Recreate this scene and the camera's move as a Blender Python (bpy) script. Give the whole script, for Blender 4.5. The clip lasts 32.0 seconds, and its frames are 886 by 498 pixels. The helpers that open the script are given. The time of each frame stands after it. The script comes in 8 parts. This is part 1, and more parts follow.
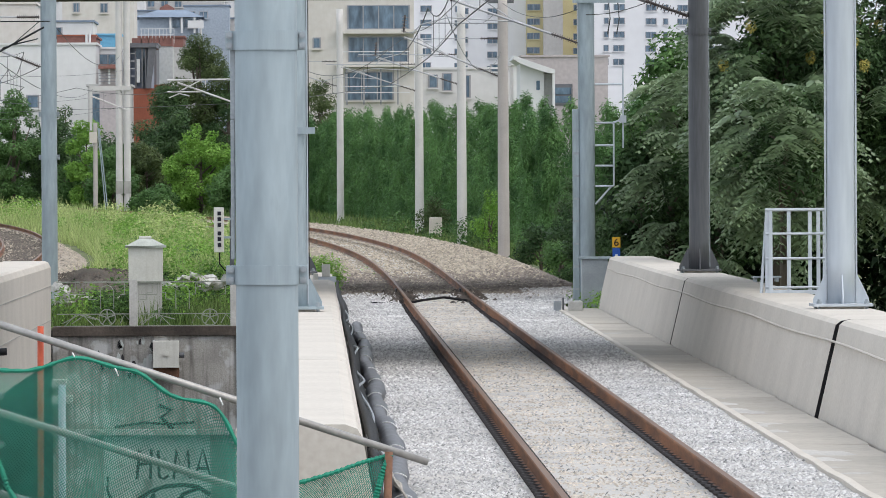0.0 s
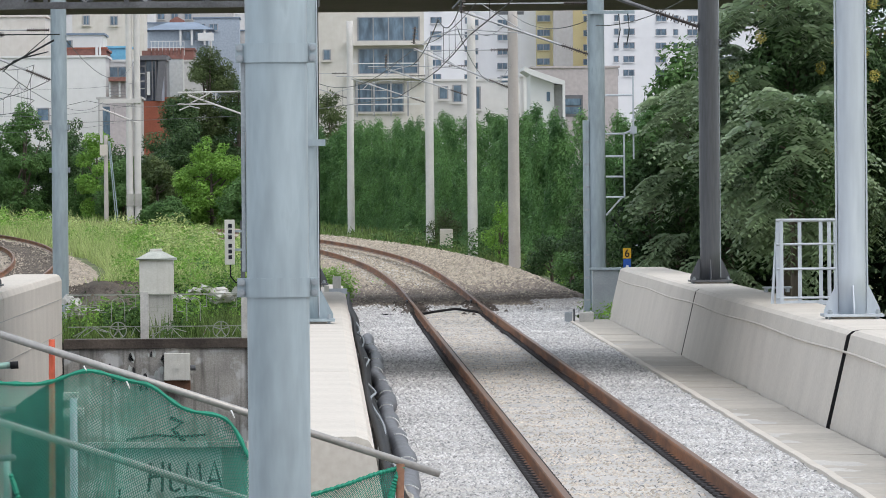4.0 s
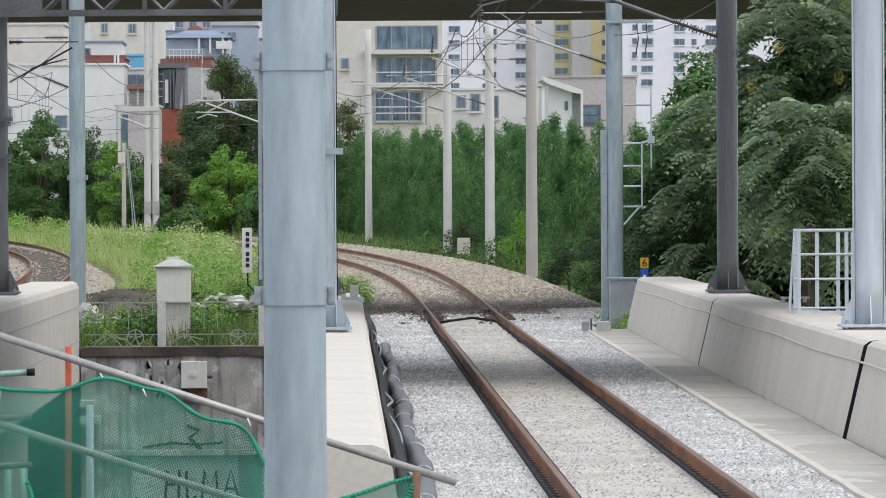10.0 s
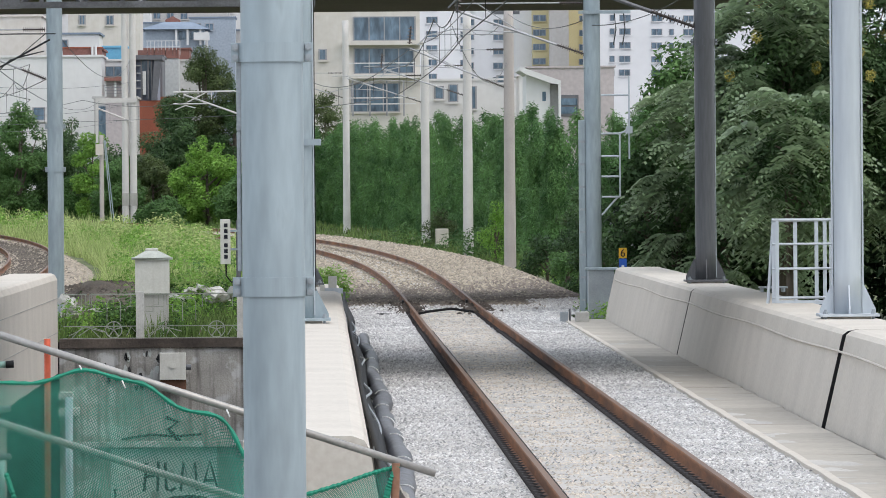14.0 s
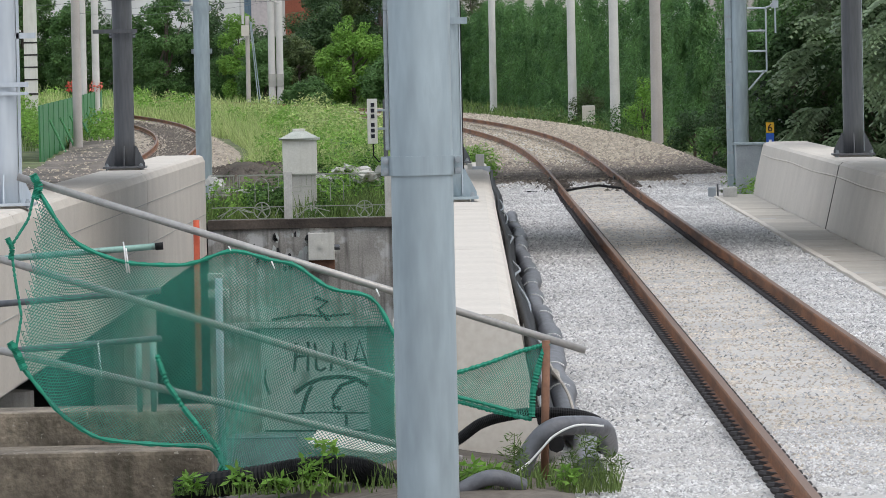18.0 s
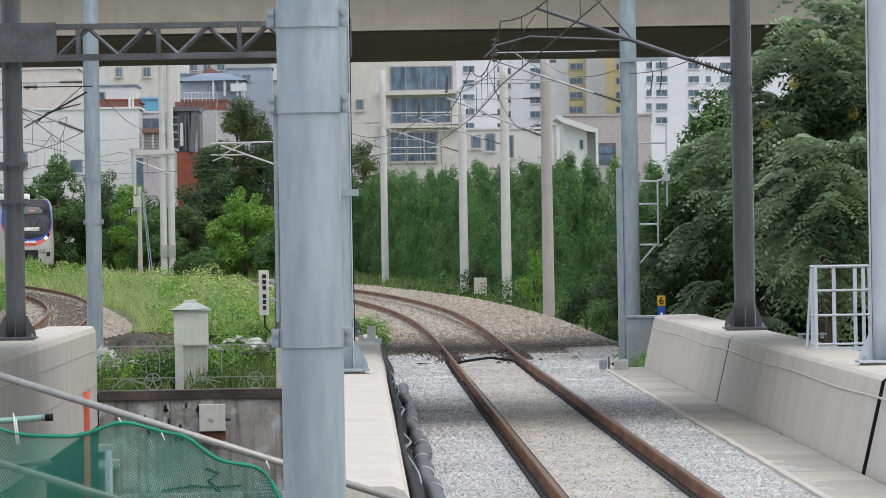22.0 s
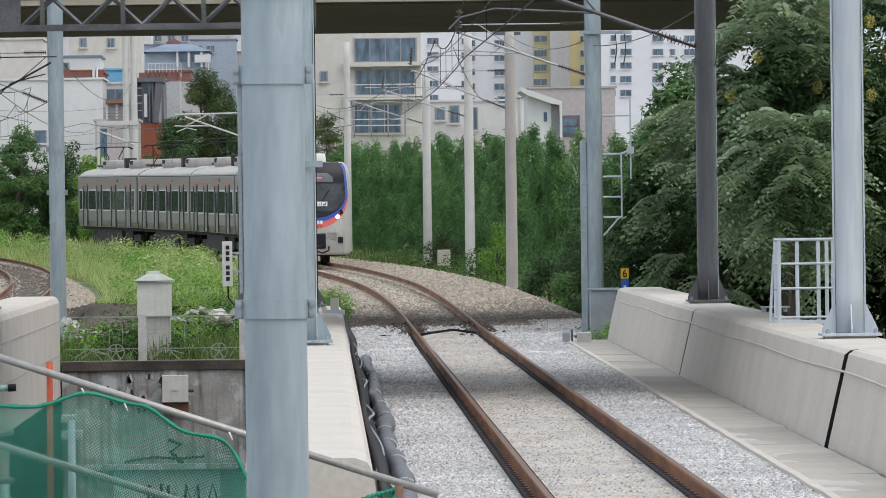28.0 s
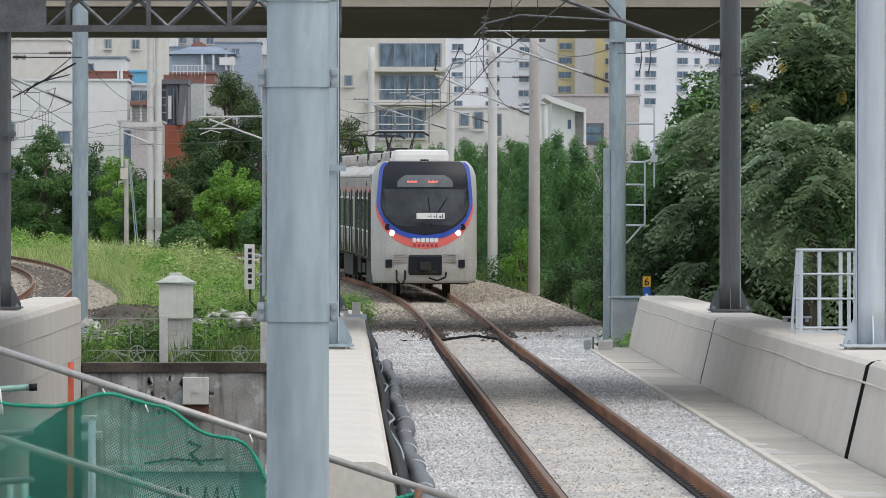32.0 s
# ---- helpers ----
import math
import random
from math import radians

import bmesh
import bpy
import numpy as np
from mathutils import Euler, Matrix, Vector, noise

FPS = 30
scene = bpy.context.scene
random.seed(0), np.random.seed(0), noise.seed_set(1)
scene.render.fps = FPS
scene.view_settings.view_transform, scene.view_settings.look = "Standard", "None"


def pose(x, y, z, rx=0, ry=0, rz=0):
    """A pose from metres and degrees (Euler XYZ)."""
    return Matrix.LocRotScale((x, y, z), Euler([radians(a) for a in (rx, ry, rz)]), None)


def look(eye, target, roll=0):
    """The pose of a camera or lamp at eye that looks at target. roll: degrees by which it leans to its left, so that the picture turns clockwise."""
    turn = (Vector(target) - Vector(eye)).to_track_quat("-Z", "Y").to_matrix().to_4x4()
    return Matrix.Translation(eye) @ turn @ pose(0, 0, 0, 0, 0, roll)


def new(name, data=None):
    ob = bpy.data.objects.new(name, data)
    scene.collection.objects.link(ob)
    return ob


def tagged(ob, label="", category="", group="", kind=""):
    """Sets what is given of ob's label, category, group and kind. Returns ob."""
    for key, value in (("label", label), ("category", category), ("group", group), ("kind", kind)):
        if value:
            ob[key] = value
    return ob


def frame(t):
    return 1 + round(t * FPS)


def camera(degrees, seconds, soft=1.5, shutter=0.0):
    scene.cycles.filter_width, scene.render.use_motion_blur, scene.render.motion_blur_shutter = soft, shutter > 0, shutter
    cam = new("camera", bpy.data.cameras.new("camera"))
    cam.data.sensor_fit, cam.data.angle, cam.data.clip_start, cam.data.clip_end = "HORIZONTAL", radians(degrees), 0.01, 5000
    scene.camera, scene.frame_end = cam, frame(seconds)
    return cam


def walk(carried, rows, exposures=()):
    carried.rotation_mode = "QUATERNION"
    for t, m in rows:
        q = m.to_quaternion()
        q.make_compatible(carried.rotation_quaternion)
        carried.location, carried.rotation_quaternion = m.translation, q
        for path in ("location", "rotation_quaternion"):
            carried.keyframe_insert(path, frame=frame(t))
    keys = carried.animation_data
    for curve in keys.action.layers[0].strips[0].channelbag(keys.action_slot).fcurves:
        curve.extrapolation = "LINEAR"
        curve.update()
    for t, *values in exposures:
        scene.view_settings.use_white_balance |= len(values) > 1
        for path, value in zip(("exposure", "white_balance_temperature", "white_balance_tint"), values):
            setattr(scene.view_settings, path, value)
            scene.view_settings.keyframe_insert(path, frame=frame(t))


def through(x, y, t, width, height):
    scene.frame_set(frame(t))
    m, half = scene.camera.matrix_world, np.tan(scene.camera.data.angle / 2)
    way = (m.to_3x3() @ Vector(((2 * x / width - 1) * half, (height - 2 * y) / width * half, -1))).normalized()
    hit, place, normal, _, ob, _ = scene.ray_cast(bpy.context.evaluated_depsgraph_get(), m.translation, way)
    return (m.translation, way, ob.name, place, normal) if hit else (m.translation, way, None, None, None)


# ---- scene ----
cam = camera(7.476, 32.0, soft=0.6)
EYE = 2.48
# seconds, sway to the right and up in metres, tilt, lean and turn in degrees
ROWS = [
    (0.0, 0.0002, -0.0015, 89.4453, 0.300, -1.0694),
    (0.5, 0.0002, -0.0012, 89.5369, 0.476, -0.9697),
    (1.0, 0.0007, 0.0023, 89.6317, 0.231, -0.8819),
    (1.5, -0.0031, 0.0020, 89.6685, 0.477, -0.9348),
    (2.0, -0.0024, 0.0002, 89.7323, 0.543, -1.0259),
    (2.5, -0.0006, 0.0005, 89.7681, 0.238, -1.0158),
    (3.0, 0.0008, 0.0009, 89.7174, 0.140, -0.9869),
    (3.5, -0.0018, 0.0010, 89.6062, 0.403, -0.9793),
    (5.5, 0.0027, 0.0008, 89.4960, 0.606, -0.9915),
    (6.0, 0.0002, 0.0002, 89.5591, 0.778, -1.0811),
    (6.5, 0.0015, 0.0005, 89.5673, 0.624, -1.0318),
    (7.0, 0.0024, 0.0000, 89.5700, 0.333, -0.8288),
    (7.5, 0.0033, -0.0008, 89.5635, 0.466, -0.7014),
    (8.0, 0.0030, 0.0003, 89.5583, 0.577, -0.7012),
    (8.5, 0.0005, -0.0004, 89.5572, 0.437, -0.7153),
    (9.0, 0.0016, -0.0007, 89.5592, 0.256, -0.6986),
    (9.5, 0.0031, -0.0014, 89.5819, 0.217, -0.7233),
    (10.0, 0.0031, -0.0010, 89.6198, 0.288, -0.8304),
    (10.5, 0.0007, 0.0004, 89.6359, 0.234, -0.9848),
    (11.0, 0.0010, -0.0010, 89.6507, 0.164, -1.1081),
    (11.5, -0.0024, -0.0002, 89.6379, 0.166, -1.1651),
    (12.0, -0.0015, 0.0009, 89.6442, 0.136, -1.1244),
    (12.5, -0.0026, -0.0015, 89.6718, 0.160, -1.0462),
    (13.0, -0.0045, 0.0002, 89.7095, 0.328, -1.0088),
    (13.5, -0.0039, 0.0002, 89.6942, 0.393, -0.9983),
    (14.0, -0.0004, -0.0009, 89.5405, 0.463, -1.0165),
    (14.5, 0.0005, -0.0026, 89.3158, 0.714, -1.0569),
    (16.5, -0.0006, -0.0030, 89.4347, 0.654, -0.6409),
    (17.0, -0.0003, -0.0014, 89.2157, 1.110, -0.5115),
    (17.5, -0.0019, -0.0037, 88.8101, 0.557, -0.1956),
    (18.0, -0.0049, -0.0022, 88.5258, 1.179, 0.2180),
    (18.5, -0.0034, -0.0028, 88.7021, 1.056, 0.3671),
    (19.0, -0.0001, -0.0012, 89.0954, 1.785, -0.2093),
    (19.5, 0.0015, 0.0011, 89.4557, 1.695, -0.4423),
    (20.0, 0.0007, 0.0017, 89.1653, 2.133, -0.4537),
    (20.5, 0.0027, 0.0022, 89.0456, 1.893, -0.5310),
    (21.0, 0.0025, 0.0024, 89.1808, 1.564, -0.7042),
    (21.5, 0.0027, 0.0037, 89.5369, 1.344, -0.7717),
    (22.0, 0.0016, 0.0030, 89.9596, 0.927, -0.6937),
    (22.5, 0.0010, 0.0044, 89.9863, 1.116, -0.6767),
    (23.0, 0.0009, 0.0020, 89.8846, 1.032, -0.6955),
    (23.5, -0.0005, 0.0022, 89.7427, 0.803, -0.7107),
    (24.0, 0.0008, 0.0021, 89.6171, 0.721, -0.7538),
    (24.5, 0.0015, 0.0005, 89.5425, 0.588, -0.6549),
    (26.5, 0.0015, 0.0005, 89.6439, 0.502, -0.8352),
    (27.0, 0.0033, 0.0003, 89.6151, 0.503, -0.8715),
    (27.5, 0.0022, 0.0001, 89.6248, 0.569, -0.9075),
    (28.0, 0.0009, 0.0018, 89.7185, 0.721, -1.0015),
    (28.5, 0.0005, -0.0004, 89.8381, 0.723, -1.0425),
    (29.0, -0.0005, -0.0006, 89.8749, 0.395, -0.8970),
    (29.5, -0.0016, -0.0017, 89.8481, 0.346, -0.7291),
    (30.0, -0.0022, -0.0013, 89.8178, 0.594, -0.7566),
    (30.5, -0.0017, -0.0007, 89.8207, 0.467, -0.8426),
    (31.0, -0.0026, -0.0019, 89.8231, 0.218, -0.8564),
    (31.5, -0.0024, -0.0015, 89.7948, 0.064, -0.8181),
    (32.0, -0.0039, -0.0025, 89.7692, -0.049, -0.8109),
]
walk(cam, [(t, pose(x, 0, EYE + z, tilt, lean, turn)) for t, x, z, tilt, lean, turn in ROWS],
     exposures=[(0, 0.02), (14, 0.03), (16.5, 0.0), (18, -0.1), (24, -0.11), (32, -0.12)])

# ---------------------------------------------------------------- light: a bright overcast day
world = bpy.data.worlds.new("overcast_sky")
scene.world = world
world.use_nodes = True
_nt = world.node_tree
_sky = _nt.nodes.new("ShaderNodeTexSky")
_sky.sky_type, _sky.sun_disc = "NISHITA", False
_sky.sun_elevation, _sky.sun_rotation = radians(53), radians(126)
_sky.dust_density, _sky.air_density, _sky.ozone_density = 6.0, 1.0, 1.0
_soft = _nt.nodes.new("ShaderNodeMixRGB")
_soft.inputs[0].default_value = 0.72
_soft.inputs[2].default_value = (8.2, 8.9, 9.9, 1)
_nt.links.new(_sky.outputs[0], _soft.inputs[1])
_nt.links.new(_soft.outputs[0], _nt.nodes["Background"].inputs[0])
_nt.nodes["Background"].inputs[1].default_value = 0.17

_sun = bpy.data.lights.new("sun", "SUN")
_sun.energy, _sun.angle, _sun.color = 0.72, radians(40), (1.0, 0.96, 0.9)
sun = new("sun", _sun)
sun.matrix_world = look((55, -10, 90), (0, 30, 0))

# ---------------------------------------------------------------- materials
def material(name, colour, rough=0.7, metal=0.0, vary=0.12, scale=3.0, fine=40.0, bump=0.15, colour2=None, stretch=(1, 1, 1),
             spots=None, random_tint=0.0, island=0.0, spec=0.5, streak=None):
    """Two scales of variation over a base colour, with a fine relief. spots: (colour, scale, threshold). streak: (colour, amount) of run-down dirt."""
    m = bpy.data.materials.new(name)
    m.use_nodes = True
    n, l = m.node_tree.nodes, m.node_tree.links
    b = n["Principled BSDF"]
    b.inputs["Roughness"].default_value, b.inputs["Metallic"].default_value = rough, metal
    b.inputs["Specular IOR Level"].default_value = spec
    co = n.new("ShaderNodeTexCoord")
    mp = n.new("ShaderNodeMapping")
    mp.inputs["Scale"].default_value = stretch
    l.new(co.outputs["Object"], mp.inputs[0])
    big, small = n.new("ShaderNodeTexNoise"), n.new("ShaderNodeTexNoise")
    for t, s, d in ((big, scale, 5), (small, fine, 3)):
        t.inputs["Scale"].default_value, t.inputs["Detail"].default_value = s, d
        l.new(mp.outputs[0], t.inputs["Vector"])
    c1 = [max(0, v * (1 - vary)) for v in colour]
    c2 = list(colour2) if colour2 else [min(1, v * (1 + vary)) for v in colour]
    ramp = n.new("ShaderNodeValToRGB")
    ramp.color_ramp.elements[0].position, ramp.color_ramp.elements[1].position = 0.34, 0.66
    ramp.color_ramp.elements[0].color, ramp.color_ramp.elements[1].color = (*c1, 1), (*c2, 1)
    l.new(big.outputs[0], ramp.inputs[0])
    mix = n.new("ShaderNodeMixRGB")
    mix.blend_type, mix.inputs[0].default_value = "OVERLAY", min(0.6, 0.15 + vary)
    l.new(ramp.outputs[0], mix.inputs[1])
    l.new(small.outputs[0], mix.inputs[2])
    out = mix.outputs[0]
    if spots:
        sp = n.new("ShaderNodeTexNoise")
        sp.inputs["Scale"].default_value, sp.inputs["Detail"].default_value = spots[1], 6
        l.new(mp.outputs[0], sp.inputs["Vector"])
        r2 = n.new("ShaderNodeValToRGB")
        r2.color_ramp.elements[0].position, r2.color_ramp.elements[1].position = spots[2], min(1, spots[2] + 0.06)
        l.new(sp.outputs[0], r2.inputs[0])
        mx = n.new("ShaderNodeMixRGB")
        mx.inputs[2].default_value = (*spots[0], 1)
        l.new(r2.outputs[0], mx.inputs[0])
        l.new(out, mx.inputs[1])
        out = mx.outputs[0]
    if streak:
        mp2 = n.new("ShaderNodeMapping")
        mp2.inputs["Scale"].default_value = (5, 5, 0.35)
        l.new(co.outputs["Object"], mp2.inputs[0])
        st = n.new("ShaderNodeTexNoise")
        st.inputs["Scale"].default_value, st.inputs["Detail"].default_value = 1.6, 6
        l.new(mp2.outputs[0], st.inputs["Vector"])
        r3 = n.new("ShaderNodeMapRange")
        r3.inputs["From Min"].default_value, r3.inputs["From Max"].default_value = 0.48, 0.75
        r3.inputs["To Max"].default_value = streak[1]
        l.new(st.outputs[0], r3.inputs[0])
        mx = n.new("ShaderNodeMixRGB")
        mx.inputs[2].default_value = (*streak[0], 1)
        l.new(r3.outputs[0], mx.inputs[0])
        l.new(out, mx.inputs[1])
        out = mx.outputs[0]
    if random_tint or island:
        src = n.new("ShaderNodeObjectInfo").outputs["Random"] if random_tint else n.new("ShaderNodeNewGeometry").outputs["Random Per Island"]
        amount = random_tint or island
        hsv = n.new("ShaderNodeHueSaturation")
        mr = n.new("ShaderNodeMapRange")
        mr.inputs["To Min"].default_value, mr.inputs["To Max"].default_value = 1 - amount, 1 + amount
        l.new(src, mr.inputs[0])
        l.new(mr.outputs[0], hsv.inputs["Value"])
        l.new(out, hsv.inputs["Color"])
        out = hsv.outputs[0]
    l.new(out, b.inputs["Base Color"])
    if bump:
        bp = n.new("ShaderNodeBump")
        bp.inputs["Strength"].default_value, bp.inputs["Distance"].default_value = bump, 0.02
        l.new(small.outputs[0], bp.inputs["Height"])
        l.new(bp.outputs[0], b.inputs["Normal"])
    return m


def leaf_material(name, dark, light, through=0.35, island=0.35, sheen=0.16, rough=0.55):
    """Foliage: varies leaf by leaf, and lets some light through."""
    m = material(name, dark, rough=rough, vary=0.1, scale=0.8, fine=6, bump=0, colour2=light, island=island, spec=sheen)
    n, l = m.node_tree.nodes, m.node_tree.links
    b, o = n["Principled BSDF"], n["Material Output"]
    tr = n.new("ShaderNodeBsdfTranslucent")
    l.new(b.inputs["Base Color"].links[0].from_socket, tr.inputs[0])
    mix = n.new("ShaderNodeMixShader")
    mix.inputs[0].default_value = through
    l.new(b.outputs[0], mix.inputs[1])
    l.new(tr.outputs[0], mix.inputs[2])
    l.new(mix.outputs[0], o.inputs[0])
    return m


def glow(name, colour, strength):
    m = bpy.data.materials.new(name)
    m.use_nodes = True
    b = m.node_tree.nodes["Principled BSDF"]
    b.inputs["Base Color"].default_value = (*colour, 1)
    b.inputs["Emission Color"].default_value = (*colour, 1)
    b.inputs["Emission Strength"].default_value = strength
    return m


GALV = material("galvanised_steel", (0.305, 0.365, 0.395), 0.42, 0.2, 0.11, 2.0, 8, 0.01, stretch=(1.3, 1.3, 0.3), spots=((0.285, 0.34, 0.365), 4, 0.62))
GALV_BRIGHT = material("bright_galvanised_steel", (0.47, 0.51, 0.55), 0.38, 0.2, 0.07, 1.6, 6, 0.01, stretch=(1.5, 1.5, 0.2))
GALV_DULL = material("dull_zinc", (0.33, 0.36, 0.38), 0.5, 0.5, 0.12, 3, 40, 0.05)
DARK_STEEL = material("dark_grey_painted_steel", (0.125, 0.13, 0.14), 0.38, 0.25, 0.14, 1.2, 20, 0.03, stretch=(1.5, 1.5, 0.15))
TRUSS_STEEL = material("weathered_truss_steel", (0.17, 0.175, 0.185), 0.55, 0.3, 0.25, 2.0, 25, 0.08)
PARAPET = material("pale_new_concrete", (0.55, 0.505, 0.445), 0.9, 0, 0.05, 0.9, 20, 0.03, streak=((0.42, 0.39, 0.33), 0.05))
PARAPET_DARK = material("grey_stained_concrete", (0.4, 0.39, 0.36), 0.9, 0, 0.12, 1.2, 50, 0.15, streak=((0.2, 0.19, 0.17), 0.4))
OLD_WALL = material("old_stained_concrete", (0.34, 0.325, 0.3), 0.95, 0, 0.25, 1.1, 30, 0.25, spots=((0.52, 0.52, 0.51), 1.9, 0.55), streak=((0.04, 0.037, 0.033), 0.85))
LOW_WALL = material("mossy_brown_concrete", (0.13, 0.105, 0.08), 0.95, 0, 0.45, 2.2, 26, 0.7, colour2=(0.24, 0.2, 0.15), spots=((0.36, 0.33, 0.28), 20, 0.64), streak=((0.035, 0.035, 0.02), 0.6))
SLAB = material("walkway_concrete", (0.41, 0.375, 0.325), 0.92, 0, 0.06, 0.7, 9, 0.04, random_tint=0.12, spots=((0.36, 0.33, 0.28), 1.2, 0.62))
BALLAST = material("pale_granite_ballast_bed", (0.45, 0.435, 0.415), 0.95, 0, 0.14, 0.35, 24, 0.5, colour2=(0.54, 0.515, 0.48), spots=((0.32, 0.32, 0.33), 26, 0.7))
STONE = material("pale_granite_stone", (0.5, 0.49, 0.48), 0.9, 0, 0.15, 0.5, 60, 0.3, island=0.4)
STONE_DARK = material("dark_granite_stone", (0.32, 0.32, 0.32), 0.9, 0, 0.2, 0.5, 60, 0.3, island=0.5)
MUD = material("dark_oily_mud", (0.055, 0.043, 0.035), 0.9, 0, 0.3, 1.5, 20, 0.6, colour2=(0.1, 0.08, 0.065), island=0.25)
DIRT = material("grey_brown_dirt", (0.17, 0.14, 0.118), 0.95, 0, 0.25, 1.1, 16, 0.7, colour2=(0.27, 0.232, 0.2), island=0.25)
STONE_TAN = material("dusty_tan_stone", (0.5, 0.445, 0.375), 0.92, 0, 0.15, 0.6, 60, 0.3, island=0.3)
OLD_BALLAST = material("old_brown_ballast", (0.25, 0.2, 0.15), 0.95, 0, 0.25, 0.5, 14, 0.9, colour2=(0.42, 0.36, 0.285), spots=((0.14, 0.12, 0.1), 12, 0.6))
STONE_BROWN = material("rusty_brown_stone", (0.335, 0.288, 0.222), 0.92, 0, 0.15, 8, 60, 0.3, island=0.45)
SOIL = material("dark_soil", (0.1, 0.085, 0.07), 1, 0, 0.3, 0.8, 12, 0.8, colour2=(0.17, 0.145, 0.12))
TURF = material("weedy_soil", (0.09, 0.11, 0.04), 1, 0, 0.3, 0.6, 9, 0.8, colour2=(0.15, 0.18, 0.07))
STREET = material("asphalt_street", (0.06, 0.06, 0.062), 0.92, 0, 0.2, 0.6, 40, 0.4)
RAIL = material("rusty_rail_side", (0.13, 0.05, 0.02), 0.75, 0.1, 0.25, 2.5, 40, 0.2, stretch=(1, 0.2, 1), colour2=(0.25, 0.1, 0.038))
RAIL_TOP = material("worn_rail_head", (0.145, 0.075, 0.04), 0.55, 0.2, 0.15, 3, 40, 0.05, stretch=(3, 0.1, 1))
CLIP = material("dark_rail_fastening", (0.035, 0.03, 0.03), 0.6, 0.3, 0.2, 5, 50, 0.1)
SLEEPER = material("concrete_sleeper", (0.5, 0.49, 0.46), 0.9, 0, 0.12, 4, 50, 0.2, random_tint=0.1)
BLACK = material("black_rubber", (0.012, 0.012, 0.013), 0.6, 0, 0.2, 6, 40, 0.1, spec=0.15)
GREYTUBE = material("grey_plastic_sleeve", (0.11, 0.113, 0.125), 0.5, 0, 0.2, 4, 20, 0.3)
WIRE = material("weathered_copper_wire", (0.04, 0.045, 0.045), 0.55, 0.5, 0.1, 3, 20, 0)
CANTI = material("grey_cantilever_tube", (0.4, 0.41, 0.42), 0.5, 0.4, 0.1, 3, 30, 0.03)
INSUL = material("brown_insulator", (0.06, 0.045, 0.04), 0.3, 0, 0.2, 3, 30, 0)
POLE_CONC = material("spun_concrete_pole", (0.42, 0.385, 0.36), 0.9, 0, 0.07, 1.5, 40, 0.08, streak=((0.33, 0.3, 0.27), 0.4))
POLE_WHITE = material("whitewashed_concrete_pole", (0.56, 0.54, 0.52), 0.85, 0, 0.06, 1.5, 40, 0.08)
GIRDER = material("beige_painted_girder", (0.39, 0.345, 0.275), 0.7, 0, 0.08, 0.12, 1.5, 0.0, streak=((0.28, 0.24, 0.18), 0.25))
# girder tone darkened to hold the shade under the deck
UNDER = material("shaded_bridge_underside", (0.16, 0.145, 0.13), 0.9, 0, 0.1, 0.4, 12, 0.05)

# ---------------------------------------------------------------- mesh helpers
def obj(name, bm, mat, parent=None, label="", smooth=False):
    """Links a bmesh (or vertices and faces) as one mesh object."""
    me = bpy.data.meshes.new(name)
    if isinstance(bm, tuple):
        me.from_pydata(bm[0], [], bm[1])
        me.update()
    else:
        bm.normal_update()
        bm.to_mesh(me)
        bm.free()
    for k in (mat if isinstance(mat, (list, tuple)) else [mat]):
        me.materials.append(k)
    if smooth:
        me.polygons.foreach_set("use_smooth", [len(p.vertices) <= 4 for p in me.polygons])
    ob = new(name, me)
    ob.parent = parent
    if label:
        tagged(ob, label=label)
    return ob


def part(name, bm, mat, parent, label="", smooth=False):
    return obj(name, bm, mat, parent, label, smooth)


def empty(name, label, category, m=None, group="", kind=""):
    e = new(name)
    e.empty_display_size = 0.2
    if m is not None:
        e.matrix_world = m
    return tagged(e, label, category, group, kind)


def box(bm, x0, x1, y0, y1, z0, z1, bevel=0.0, mat=0):
    r = bmesh.ops.create_cube(bm, size=1.0)
    bmesh.ops.transform(bm, matrix=Matrix.LocRotScale(((x0 + x1) / 2, (y0 + y1) / 2, (z0 + z1) / 2), None, (abs(x1 - x0), abs(y1 - y0), abs(z1 - z0))), verts=r["verts"])
    fs = {f for v in r["verts"] for f in v.link_faces}
    for f in fs:
        f.material_index = mat
    if bevel:
        es = list({e for v in r["verts"] for e in v.link_edges})
        bmesh.ops.bevel(bm, geom=es, offset=bevel, segments=2, affect="EDGES", profile=0.6)
    return bm


def boxes(*args, bevel=0.0):
    bm = bmesh.new()
    for a in args:
        box(bm, *a, bevel=bevel)
    return bm


def tube(bm, a, b, r0, r1=None, sides=10, cap=True):
    """A straight, tapering tube from a to b."""
    a, b = Vector(a), Vector(b)
    d = b - a
    q = d.to_track_quat("Z", "Y").to_matrix().to_4x4()
    bmesh.ops.create_cone(bm, cap_ends=cap, segments=sides, radius1=r0, radius2=r0 if r1 is None else r1, depth=d.length, matrix=Matrix.Translation((a + b) / 2) @ q)
    return bm


